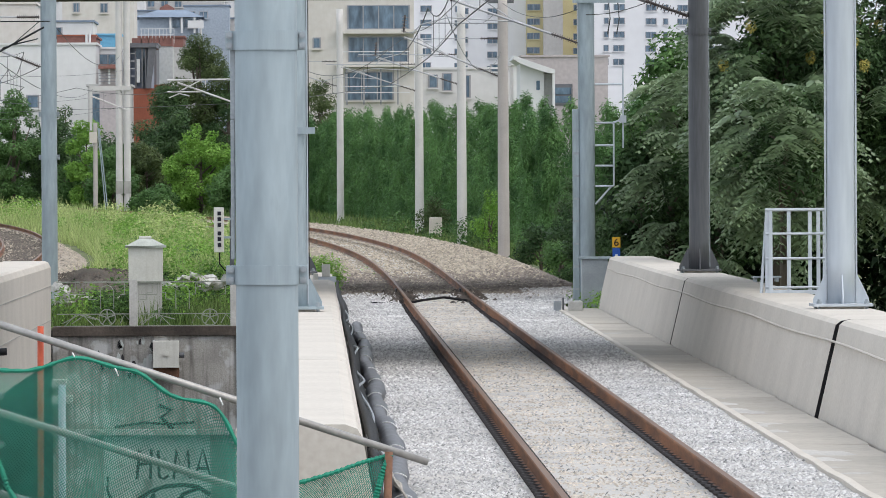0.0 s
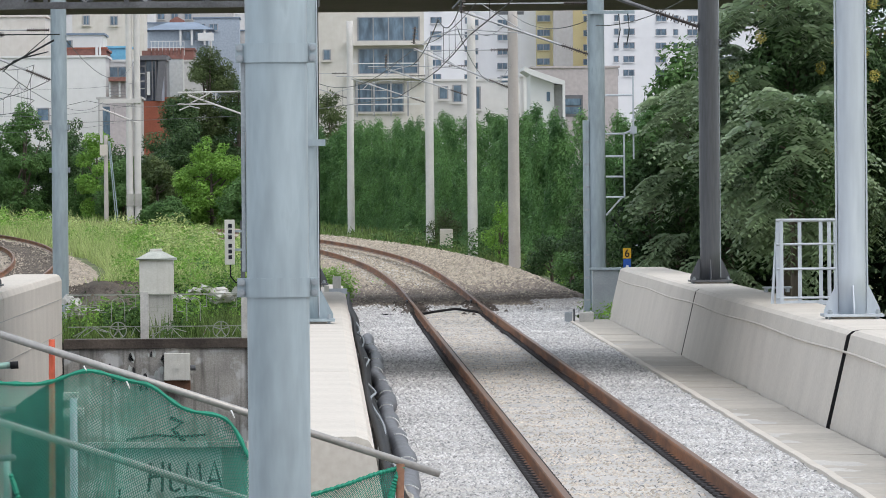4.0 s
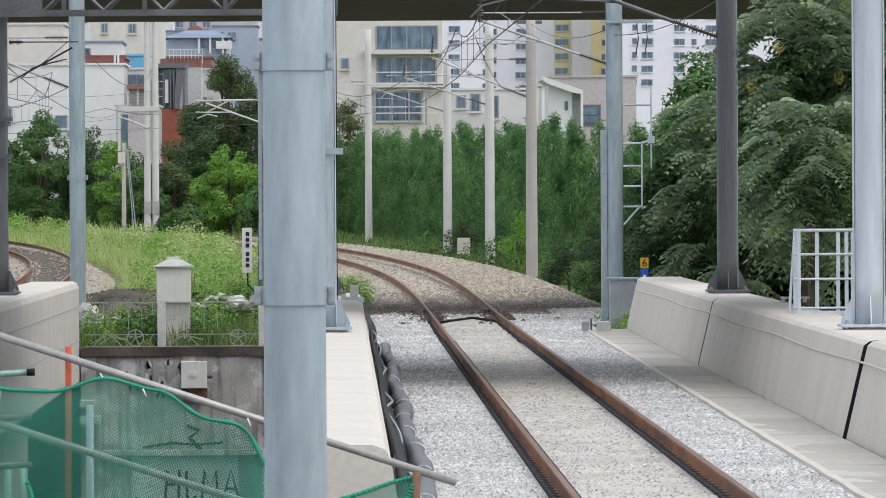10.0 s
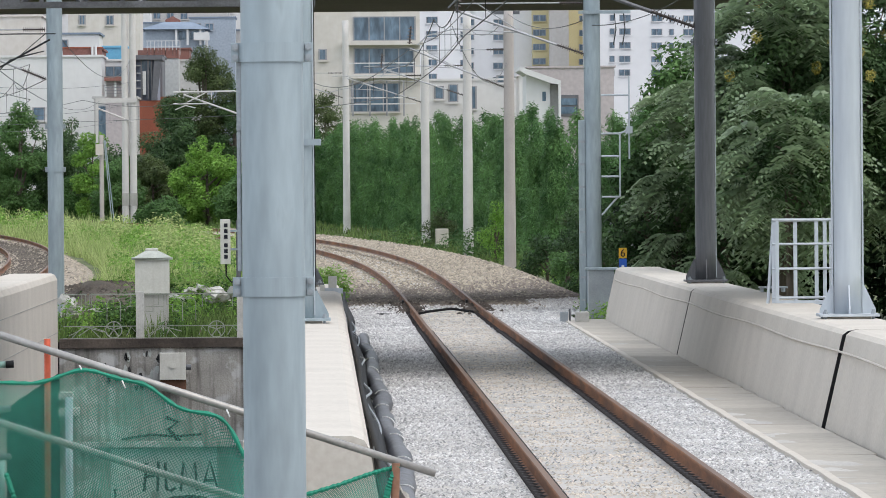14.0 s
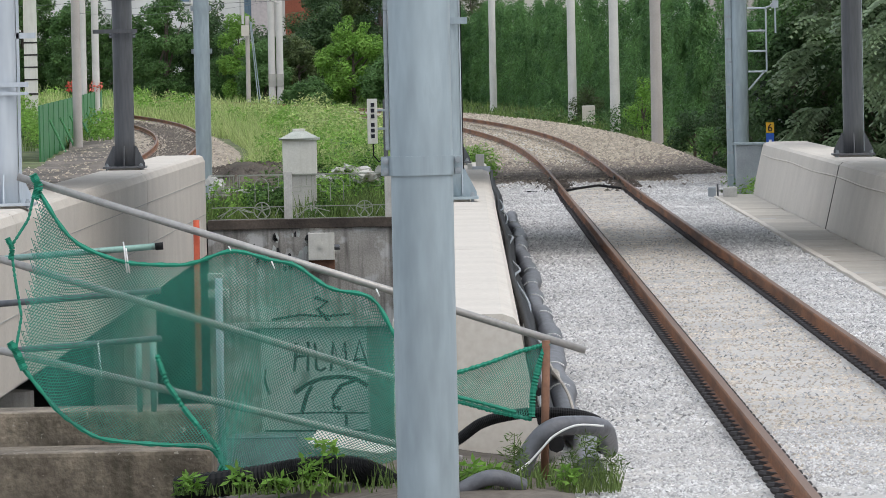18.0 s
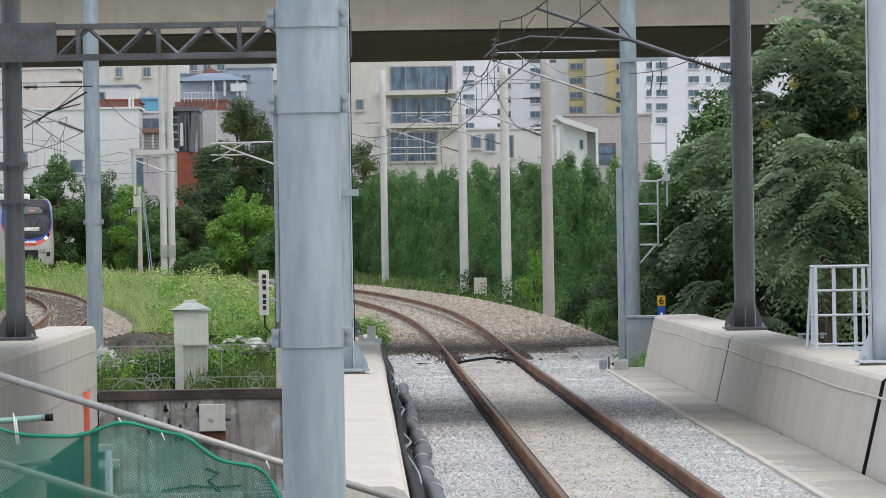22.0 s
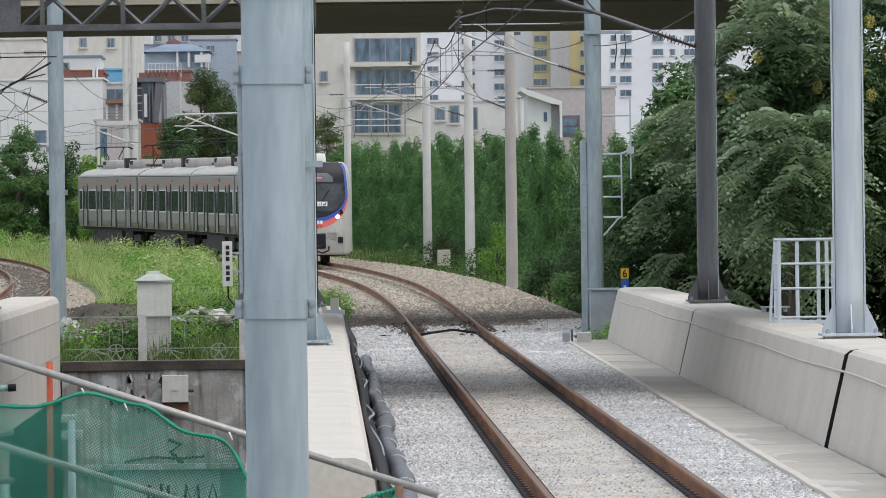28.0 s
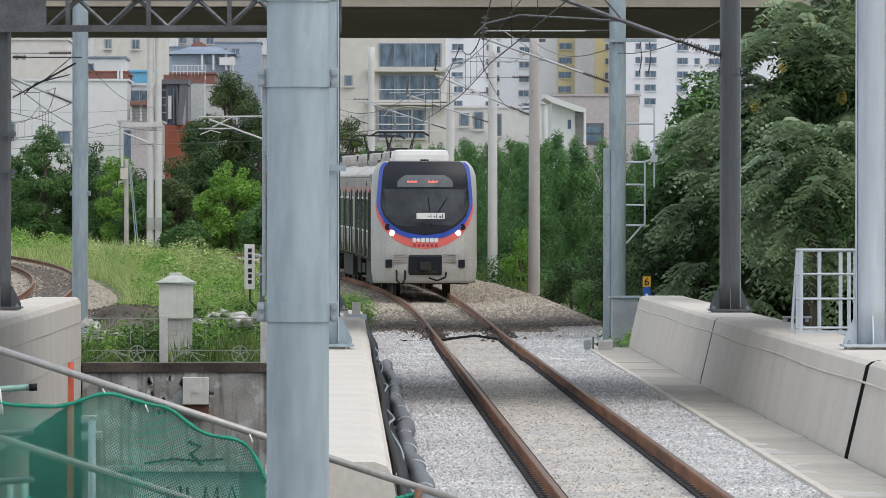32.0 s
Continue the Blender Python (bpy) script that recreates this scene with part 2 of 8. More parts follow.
def line(bm, pts, r, sides=6):
    """A bent tube along points, as one skin."""
    pts = [Vector(p) for p in pts]
    rings = []
    for i, p in enumerate(pts):
        d = (pts[min(i + 1, len(pts) - 1)] - pts[max(i - 1, 0)]).normalized()
        u = d.cross(Vector((0, 0, 1)))
        u = u.normalized() if u.length > 1e-4 else Vector((1, 0, 0))
        w = u.cross(d).normalized()
        rr = r[i] if isinstance(r, (list, tuple)) else r
        rings.append([bm.verts.new(p + (u * math.cos(a) + w * math.sin(a)) * rr) for a in [2 * math.pi * k / sides for k in range(sides)]])
    for r0, r1 in zip(rings, rings[1:]):
        for k in range(sides):
            bm.faces.new((r0[k], r0[(k + 1) % sides], r1[(k + 1) % sides], r1[k]))
    for ring in (rings[0][::-1], rings[-1]):
        bm.faces.new(ring)
    bmesh.ops.recalc_face_normals(bm, faces=bm.faces[:])
    return bm


def sweep(bm, profile, stations, closed=True, caps=True):
    """Skins a profile of (across, up) through stations of (x, y, z, heading)."""
    rings = []
    for x, y, z, h in stations:
        c, s = math.cos(h), math.sin(h)
        rings.append([bm.verts.new((x + u * c, y + u * s, z + v)) for u, v in profile])
    n = len(profile)
    for r0, r1 in zip(rings, rings[1:]):
        for k in range(n if closed else n - 1):
            bm.faces.new((r0[k], r0[(k + 1) % n], r1[(k + 1) % n], r1[k]))
    if caps and closed:
        bm.faces.new(rings[0][::-1])
        bm.faces.new(rings[-1])
    bmesh.ops.recalc_face_normals(bm, faces=bm.faces[:])
    return bm


def sag(a, b, drop, n=12):
    a, b = Vector(a), Vector(b)
    return [a.lerp(b, i / n) - Vector((0, 0, drop * 4 * (i / n) * (1 - i / n))) for i in range(n + 1)]


# ---------------------------------------------------------------- the line of the track
S0, LT, RT, S_END, XC = 137.0, 181.0, 597.0, 430.0, 2.70
_S = np.arange(0.0, 1000.0, 0.5)
_K = np.where(_S < S_END, np.clip((_S - S0) / LT, 0, 1) / RT, 0.0)
_TH = np.concatenate([[0], np.cumsum((_K[1:] + _K[:-1]) * 0.25)])
_X = XC - np.concatenate([[0], np.cumsum(np.sin((_TH[1:] + _TH[:-1]) / 2) * 0.5)])
_Y = np.concatenate([[0], np.cumsum(np.cos((_TH[1:] + _TH[:-1]) / 2) * 0.5)])
_ZS, _ZV = (0, 140, 160, 183, 205, 230, 290, 370, 440, 1000), (0, 0, 0.02, 0.13, 0.26, 0.39, 0.74, 1.26, 1.5, 1.6)


def rise(s):
    """Height of the rail over that of the near track, softened."""
    return float(np.mean([np.interp(s + d, _ZS, _ZV) for d in (-8, -4, 0, 4, 8)]))


def line_at(s, left=0.0):
    """Place and heading of the track s metres along, left metres to its left."""
    h = float(np.interp(s, _S, _TH))
    return (float(np.interp(s, _S, _X)) - left * math.cos(h), float(np.interp(s, _S, _Y)) - left * math.sin(h), rise(s), h)

# ---------------------------------------------------------------- ground
def sheet(name, x0, x1, y0, y1, nx, ny, zf, mat, label, kind="structure"):
    vs = [(x0 + (x1 - x0) * i / nx, y0 + (y1 - y0) * j / ny) for j in range(ny + 1) for i in range(nx + 1)]
    vs = [(x, y, zf(x, y)) for x, y in vs]
    fs = [(j * (nx + 1) + i, j * (nx + 1) + i + 1, (j + 1) * (nx + 1) + i + 1, (j + 1) * (nx + 1) + i) for j in range(ny) for i in range(nx)]
    return tagged(obj(name, (vs, fs), mat, smooth=True), label, name.split("_")[0], kind=kind)


def ripple(x, y, f, a):
    return a * noise.noise(Vector((x * f, y * f, 3.1)))


STREET_Z = -5.6
sheet("ground", -1500, 1500, -400, 3600, 6, 8, lambda x, y: STREET_Z, STREET, "grey asphalt street level under the railway viaducts")


def bank_z(x, y):
    """The railway's earth bank: follows the line's rise, with small humps."""
    return rise(y) - 0.55 + ripple(x, y, 0.25, 0.14) + ripple(x, y, 1.1, 0.05)


sheet("embankment", -160, 6.0, 141.6, 520, 150, 170, bank_z, TURF, "weedy earth bank between the two curved tracks")
sheet("embankment", 6.0, 120, 60, 520, 80, 170, lambda x, y: bank_z(x, y) - 0.1, TURF, "shaded earth bank under the trees beside the parapet")

# ---------------------------------------------------------------- ballast beds
def bed(name, left, s0, s1, half, mat, label, top=-0.19, step=1.0):
    n = int((s1 - s0) / step)
    across = (-half - 1.1, -half, -half * 0.5, 0, half * 0.5, half, half + 1.1)
    drop = (-0.55, 0, 0.0, 0.0, 0.0, 0, -0.55)
    vs, fs = [], []
    for j in range(n + 1):
        x, y, z, h = line_at(s0 + (s1 - s0) * j / n, left)
        for a, d in zip(across, drop):
            vs.append((x + a * math.cos(h), y + a * math.sin(h), z + top + d + ripple(x + a, y, 1.7, 0.03)))
    for j in range(n):
        for i in range(6):
            k = j * 7 + i
            fs.append((k, k + 1, k + 8, k + 7))
    return tagged(obj(name, (vs, fs), mat, smooth=True), label, "ballast", kind="structure")


bed("ballast_bed", 11.35, 130, 430, 1.4, OLD_BALLAST, "old brown stone ballast under the far curved track")
bed("ballast_bed", 0.0, 152, 430, 1.9, OLD_BALLAST, "old brown stone ballast under the curved track")


def near_z(x, y):
    return -0.19 + ripple(x, y, 1.3, 0.035) + ripple(x, y, 4.0, 0.012) - 0.02 * max(0, x - 4.0) + max(0, (y - 138) / 19) * 0.06


sheet("ballast_bed", 0.42, 5.4, 36, 154, 40, 240, near_z, BALLAST, "fresh pale granite ballast on the viaduct deck")

tagged(obj("platform", boxes((-7.0, 0.9, -70, 12, -0.6, 0.95), bevel=0.03), SLAB), "plain pale concrete station platform", "platform", kind="structure")
# unseen ramp, added as pale ground that throws light onto the mast
_bm = bmesh.new()
sweep(_bm, [(-7.0, -1.2), (0.9, -1.2), (0.9, 0.0), (-7.0, 0.0)], [(0, y, z, 0) for y, z in ((12.02, 0.95), (26, -0.36), (35.9, -0.36))])
tagged(obj("platform_ramp", _bm, SLAB), "unseen pale concrete ramp added to throw light up at the mast", "ramp", kind="structure")
tagged(obj("ballast_bed", boxes((0.92, 60, -70, 34, -0.6, -0.2)), BALLAST), "pale ballast beside the platform", "ballast", kind="structure")

# ---------------------------------------------------------------- rails, sleepers, fastenings
RAIL_PROFILE = [(-0.068, -0.153), (0.068, -0.153), (0.068, -0.143), (0.016, -0.128), (0.010, -0.05), (0.034, -0.036), (0.036, -0.012), (0.028, 0.0), (-0.028, 0.0), (-0.036, -0.012), (-0.034, -0.036), (-0.010, -0.05), (-0.016, -0.128), (-0.068, -0.143)]


def make_track(left, s0, s1, label):
    t = empty("railway_track", label, "railway track")
    for side in (-0.753, 0.753):
        bm = bmesh.new()
        st = []
        for s in np.arange(s0, s1, 2.0):
            x, y, z, h = line_at(s, left - side)
            cant = 0.11 * min(1, max(0, (s - 150) / 60)) if side > 0 else 0
            st.append((x, y, z + cant, h))
        sweep(bm, RAIL_PROFILE, st)
        for f in bm.faces:
            f.material_index = 1 if f.normal.z > 0.8 and max(v.co.z - rise(v.co.y) for v in f.verts) > -0.02 else 0
        part("rail", bm, (RAIL, RAIL_TOP), t, "brown rusty steel rail with a worn head")
    return t


near_track = make_track(0.0, 30, 460, "single railway track with rusty brown rails curving away")
far_track = make_track(11.35, 60, 460, "second curved railway track with rusty rails")


def shared(name, me, parent, m):
    o = new(name, me)
    o.parent = parent
    o.matrix_world = m
    return o


_bm = bmesh.new()
box(_bm, -1.25, 1.25, -0.13, 0.13, -0.2, 0.0, bevel=0.02)
SLEEPER_ME = bpy.data.meshes.new("sleeper")
_bm.to_mesh(SLEEPER_ME)
SLEEPER_ME.materials.append(SLEEPER)
_bm = bmesh.new()
_clip = [(0.045, -0.06, 0.012), (0.08, -0.065, 0.022), (0.115, -0.03, 0.024), (0.09, 0.0, 0.016), (0.115, 0.03, 0.024), (0.08, 0.065, 0.022), (0.045, 0.06, 0.012)]
_clip = [(x * 1.12, y * 1.1, z * 1.2) for x, y, z in _clip]
line(_bm, _clip + [(-x, y, z) for x, y, z in reversed(_clip)] + [_clip[0]], 0.019, 5)
CLIP_ME = bpy.data.meshes.new("rail_fastening")
_bm.to_mesh(CLIP_ME)
CLIP_ME.materials.append(CLIP)
for _i in range(150):
    _s = 40 + 0.6 * _i
    _x, _y, _z, _h = line_at(_s)
    shared("sleeper", SLEEPER_ME, near_track, pose(_x, _y, _z - 0.214, 0, 0, math.degrees(_h)))
    for _o in (-0.753, 0.753):
        _x, _y, _z, _h = line_at(_s, _o)
        shared("rail_fastening", CLIP_ME, near_track, pose(_x, _y, _z - 0.16, 0, 0, math.degrees(_h)))
_bm = bmesh.new()
for _i in range(44):
    for _o in (-0.753, 0.753):
        _x, _y, _z, _h = line_at(130 + 0.6 * _i, _o)
        for _sx in (-1, 1):
            box(_bm, _x + _sx * 0.05, _x + _sx * 0.125, _y - 0.06, _y + 0.06, _z - 0.19, _z - 0.13)
tagged(part("fastening_strip", _bm, CLIP, near_track), kind="stuff")
for _i in range(130):
    _s = 165 + 1.2 * _i
    _x, _y, _z, _h = line_at(_s)
    shared("sleeper", SLEEPER_ME, near_track, pose(_x, _y, _z - 0.18, 0, 0, math.degrees(_h)))

# ---------------------------------------------------------------- viaduct decks and parapets
def parapet_x(y):
    """Foot of the long parapet, which draws slowly away from the track."""
    return 5.30 + 0.00485 * y


tagged(obj("viaduct_deck", boxes((-0.6, 7.2, 34, 146, -1.7, -0.45)), PARAPET_DARK), "grey concrete deck of the railway viaduct", "viaduct", kind="structure")
tagged(obj("viaduct_deck", boxes((-13.5, -6.3, 30, 138.9, -1.7, -0.45)), PARAPET_DARK), "grey concrete deck of the other viaduct", "viaduct", kind="structure")
tagged(obj("ballast_bed", boxes((-12.6, -6.3, 30, 141, -0.44, -0.2)), BALLAST), "pale ballast on the other viaduct", "ballast", kind="structure")

PAR_R = [(0.0, -0.45), (0.0, -0.22), (0.23, 0.76), (0.25, 0.84), (0.31, 0.885), (0.40, 0.9), (1.15, 0.9), (1.22, 0.86), (1.22, -0.45)]
parapet = empty("parapet_wall", "pale concrete parapet of the viaduct in long panels with dark open joints", "parapet", kind="structure")
for _a, _b in ((30.0, 42.4), (42.46, 77.4), (77.46, 112.4), (112.46, 145.0)):
    _bm = bmesh.new()
    _set = 0.045 if _b < 80 else 0.012 if _b < 120 else 0.0
    sweep(_bm, PAR_R, [(parapet_x(y) + _set, y, 0, 0) for y in np.linspace(_a, _b, 9)])
    part("panel", _bm, PARAPET, parapet)
    _bm = bmesh.new()
    sweep(_bm, [(u * 0.998 + 0.004, v * 0.995) for u, v in PAR_R], [(parapet_x(_b), y, 0, 0) for y in (_b + 0.002, _b + 0.05)])
    part("joint_filler", _bm, BLACK, parapet, "black strip in the panel joint")
_bm = bmesh.new()
line(_bm, [(parapet_x(y) + 0.2, y, 0.64 + 0.015 * math.sin(y * 0.35)) for y in np.arange(36, 145, 1.5)], 0.014)
part("cable", _bm, PARAPET, parapet, "thin pale cable along the face")

PAR_L = [(-0.54, -0.45), (-0.54, 0.86), (-0.5, 0.9), (0.18, 0.9), (0.26, 0.87), (0.3, 0.8), (0.46, -0.2), (0.46, -0.45)]
parapet_in = empty("parapet_wall", "pale concrete parapet between track and underpass, ending in a plain end face", "parapet", kind="structure")
for _a, _b in ((44.5, 61.0), (61.04, 79.0), (79.04, 97.0), (97.04, 121.0)):
    _bm = bmesh.new()
    sweep(_bm, PAR_L, [(0.0, y, 0, 0) for y in (_a, (_a + _b) / 2, _b)])
    part("panel", _bm, PARAPET, parapet_in)

PAR_LL = [(0.0, -1.12), (0.0, 0.8), (-0.05, 0.9), (-0.12, 0.93), (-0.95, 0.93), (-1.05, 0.88), (-1.2, -0.45), (-1.2, -1.12)]
parapet_far = empty("parapet_wall", "pale concrete parapet of the other viaduct with rust lines and a square end", "parapet", kind="structure")
for _a, _b in ((48.0, 81.0), (81.05, 114.0), (114.05, 139.0)):
    _bm = bmesh.new()
    sweep(_bm, PAR_LL, [(-5.45, y, 0, 0) for y in (_a, (_a + _b) / 2, _b)])
    part("panel", _bm, PARAPET, parapet_far)
for _z in (0.42, -0.28):
    part("construction_joint", boxes((-5.452, -5.44, 48, 139.01, _z - 0.006, _z + 0.006)), PARAPET_DARK, parapet_far)

# walkway slabs at the foot of the long parapet
walkway = empty("walkway", "row of pale concrete walkway slabs beside the ballast", "walkway", kind="structure")
_bm = bmesh.new()
box(_bm, -0.41, 0.41, -1.485, 1.485, -0.12, 0.0, bevel=0.012)
SLAB_ME = bpy.data.meshes.new("slab")
_bm.to_mesh(SLAB_ME)
SLAB_ME.materials.append(SLAB)
for _i in range(31):
    _y = 52.5 + _i * 3.0
    shared("slab", SLAB_ME, walkway, pose(parapet_x(_y) - 0.43, _y, -0.2 + random.uniform(-0.008, 0.008), random.uniform(-0.12, 0.12), random.uniform(-0.5, 0.5), 0.28))
_bm = bmesh.new()
sweep(_bm, [(-0.95, -0.4), (-0.95, -0.165), (-0.87, -0.16), (-0.86, -0.4)], [(parapet_x(y), y, 0.008 * math.sin(y * 1.7), 0) for y in np.arange(50, 145, 2.0)])
part("kerb", _bm, PARAPET, walkway)

# ---------------------------------------------------------------- abutment wall under the weed bank
WALL_PALE = material("pale_cement", (0.5, 0.5, 0.48), 0.9, 0, 0.1, 2, 20, 0.1)
wall = empty("retaining_wall", "old stained concrete retaining wall with flaking paint and scrawled graffiti", "wall", kind="structure")
part("wall_body", boxes((-5.5, 0.2, 141.0, 141.6, -5.7, -0.62)), OLD_WALL, wall)
part("coping", boxes((-5.5, 0.2, 140.93, 141.62, -0.66, -0.46), bevel=0.015), MUD, wall, "dark mossy coping")
part("bracket_beam", boxes((-5.5, -5.08, 140.3, 141.0, -2.04, -1.88), bevel=0.01), WALL_PALE, wall, "pale beam end")
part("bracket_beam", boxes((-5.5, -5.2, 140.3, 141.0, -1.7, -1.55), bevel=0.01), WALL_PALE, wall, "pale beam end")
part("ledge", boxes((-5.5, 0.2, 140.8, 141.0, -2.72, -2.6), bevel=0.01), OLD_WALL, wall)
PALE_PATCH = material("pale_flaking_paint", (0.5, 0.53, 0.51), 0.9, 0, 0.12, 1.3, 20, 0.1, spots=((0.28, 0.28, 0.26), 2.4, 0.6))
GREEN_PATCH = material("dull_green_paint", (0.16, 0.23, 0.19), 0.85, 0, 0.1, 1.3, 20, 0.1)
GRAFF = material("black_spray_paint", (0.02, 0.02, 0.022), 0.7, 0, 0.1, 4, 20, 0)


def stroke(pts, w, y=140.968):
    bm = bmesh.new()
    line(bm, [(x, y, z) for x, z in pts], w, 6)
    bmesh.ops.scale(bm, vec=(1, 0.15, 1), verts=bm.verts[:], space=Matrix.Translation((0, -y, 0)))
    part("graffiti_stroke", bm, GRAFF, wall, "black sprayed stroke")


for _dx, _kind in ((-3.76, "H"), (-3.32, "U"), (-3.0, "M"), (-2.56, "A")):
    _t = [[(0, 0), (0.05, 0.6)], [(0.28, 0), (0.3, 0.62)], [(0, 0.3), (0.3, 0.34)]] if _kind == "H" else [[(0, 0.6), (0.02, 0.05), (0.12, 0.0), (0.22, 0.08)]] if _kind == "U" else [[(0, 0), (0.06, 0.6), (0.17, 0.15), (0.3, 0.6), (0.34, 0)]] if _kind == "M" else [[(0, 0), (0.17, 0.62), (0.34, 0)], [(0.06, 0.22), (0.3, 0.22)]]
    for _p in _t:
        stroke([(_dx + a, -3.64 + b) for a, b in _p], 0.035)
stroke([(-3.76, -4.08), (-3.5, -3.9), (-3.18, -3.79), (-2.8, -3.76), (-2.5, -3.8), (-2.24, -3.97)], 0.05)
stroke([(-3.4, -3.95), (-3.5, -4.1), (-3.62, -4.48)], 0.05)
stroke([(-2.5, -3.84), (-2.8, -3.95), (-2.98, -4.2), (-2.95, -4.4), (-2.8, -4.42)], 0.05)
stroke([(-4.4, -4.52), (-3.2, -4.5), (-2.25, -4.53)], 0.022)
stroke([(-4.4, -4.86), (-3.3, -4.88), (-2.25, -4.89)], 0.022)
stroke([(-4.21, -2.55), (-3.6, -2.46), (-3.1, -2.5), (-2.57, -2.46)], 0.03)
stroke([(-4.36, -3.58), (-4.38, -3.85), (-4.28, -4.1)], 0.035)
stroke([(-2.7, -4.55), (-2.7, -4.8)], 0.03)
stroke([(-3.3, -2.1), (-3.05, -2.2), (-3.25, -2.35), (-3.0, -2.62)], 0.05)
part("pale_patch", boxes((-4.45, -2.24, 140.975, 141.0, -5.2, -2.75)), PALE_PATCH, wall, "pale painted patch")
part("green_patch", boxes((-2.2, -1.5, 140.97, 141.0, -5.3, -2.92)), GREEN_PATCH, wall, "dull green painted patch")

# ---------------------------------------------------------------- road bridge across the line
bridge = empty("road_bridge", "beige steel girder road bridge crossing over the line, shade painted on its underside", "bridge", kind="structure")
# only the front girder is beige; the inner ones carry painted shade
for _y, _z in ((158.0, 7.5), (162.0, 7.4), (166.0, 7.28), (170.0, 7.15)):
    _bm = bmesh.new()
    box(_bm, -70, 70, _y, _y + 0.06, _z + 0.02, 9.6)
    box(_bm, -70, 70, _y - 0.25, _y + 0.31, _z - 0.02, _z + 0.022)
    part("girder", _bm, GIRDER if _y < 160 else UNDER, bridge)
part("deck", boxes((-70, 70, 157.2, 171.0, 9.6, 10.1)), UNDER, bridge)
# added plates that keep the painted underside shade even
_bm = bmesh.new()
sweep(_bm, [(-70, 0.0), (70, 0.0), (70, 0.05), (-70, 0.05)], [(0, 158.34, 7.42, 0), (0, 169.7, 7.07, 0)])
part("soffit", _bm, UNDER, bridge, "soffit plates added between the girders, coloured as in shade")
part("fascia", boxes((-70, 70, 157.0, 157.2, 9.3, 10.9)), GIRDER, bridge)
for _x in np.arange(-66, 67, 6.0):
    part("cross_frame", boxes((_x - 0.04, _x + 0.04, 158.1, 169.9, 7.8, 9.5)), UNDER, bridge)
_bm = bmesh.new()
box(_bm, 2.45, 2.95, 157.97, 158.0, 7.5, 8.3)
for _i in range(7):
    for _j in range(9):
        bmesh.ops.create_icosphere(_bm, subdivisions=1, radius=0.018, matrix=Matrix.Translation((2.5 + _i * 0.066, 157.965, 7.56 + _j * 0.085)))
part("splice_plate", _bm, GIRDER, bridge, "riveted beige splice plate")
# unseen deck on piers, added to cast the shade band across the ballast
shade_deck = empty("road_bridge", "unseen concrete deck added to shade the ballast and parapet", "bridge", kind="structure")
part("deck", boxes((-60, 60, 96.0, 112.0, 8.5, 9.4)), PARAPET_DARK, shade_deck)
for _x in (-30, 30):
    part("pier", boxes((_x - 1, _x + 1, 101, 107, STREET_Z, 8.5)), PARAPET_DARK, shade_deck)
for _x in (-34, 34):
    part("pier", boxes((_x - 1.2, _x + 1.2, 159, 170, STREET_Z, 7.12)), PARAPET_DARK, bridge)

# ---------------------------------------------------------------- masts
def mast(x, y, z0, height, r, mat, plate=0.74, gusset=True, bands=(), label="", name="catenary_mast", sides=32, group="round steel catenary masts"):
    """A round steel mast on a bolted base plate."""
    t = empty(name, label, "mast", pose(x, y, z0), group)
    t["group"] = group
    bm = bmesh.new()
    line(bm, [(0, 0, z) for z in np.linspace(0.05, height, 19)], r, sides)
    part("shaft", bm, mat, t, smooth=False)
    for p in t.children[-1].data.polygons:
        p.use_smooth = abs(p.normal.z) < 0.5
    if plate:
        part("base_plate", boxes((-plate / 2, plate / 2, -plate / 2, plate / 2, 0.03, 0.065), bevel=0.004), mat, t)
        part("grout_pad", boxes((-plate * 0.36, plate * 0.36, -plate * 0.36, plate * 0.36, 0.0, 0.035)), PARAPET, t)
        for sx in (-1, 1):
            for sy in (-1, 1):
                bm = bmesh.new()
                tube(bm, (sx * plate * 0.4, sy * plate * 0.4, 0.0), (sx * plate * 0.4, sy * plate * 0.4, 0.12), 0.02, sides=8)
                tube(bm, (sx * plate * 0.4, sy * plate * 0.4, 0.065), (sx * plate * 0.4, sy * plate * 0.4, 0.095), 0.036, sides=6)
                part("anchor_bolt", bm, GALV_DULL, t)
        if gusset:
            for k in range(4):
                a = math.pi / 2 * k
                bm = bmesh.new()
                vs = [bm.verts.new((u * math.cos(a) - v * math.sin(a), u * math.sin(a) + v * math.cos(a), z)) for v in (-0.008, 0.008) for u, z in ((r - 0.01, 0.06), (plate * 0.47, 0.06), (plate * 0.47, 0.12), (r + 0.03, 0.42), (r - 0.01, 0.42))]
                n = 5
                bm.faces.new(vs[:n][::-1])
                bm.faces.new(vs[n:])
                for i in range(n):
                    bm.faces.new((vs[i], vs[(i + 1) % n], vs[n + (i + 1) % n], vs[n + i]))
                bmesh.ops.recalc_face_normals(bm, faces=bm.faces[:])
                part("gusset", bm, mat, t)
    for zb in bands:
        clamp(t, zb, r, mat)
    return t


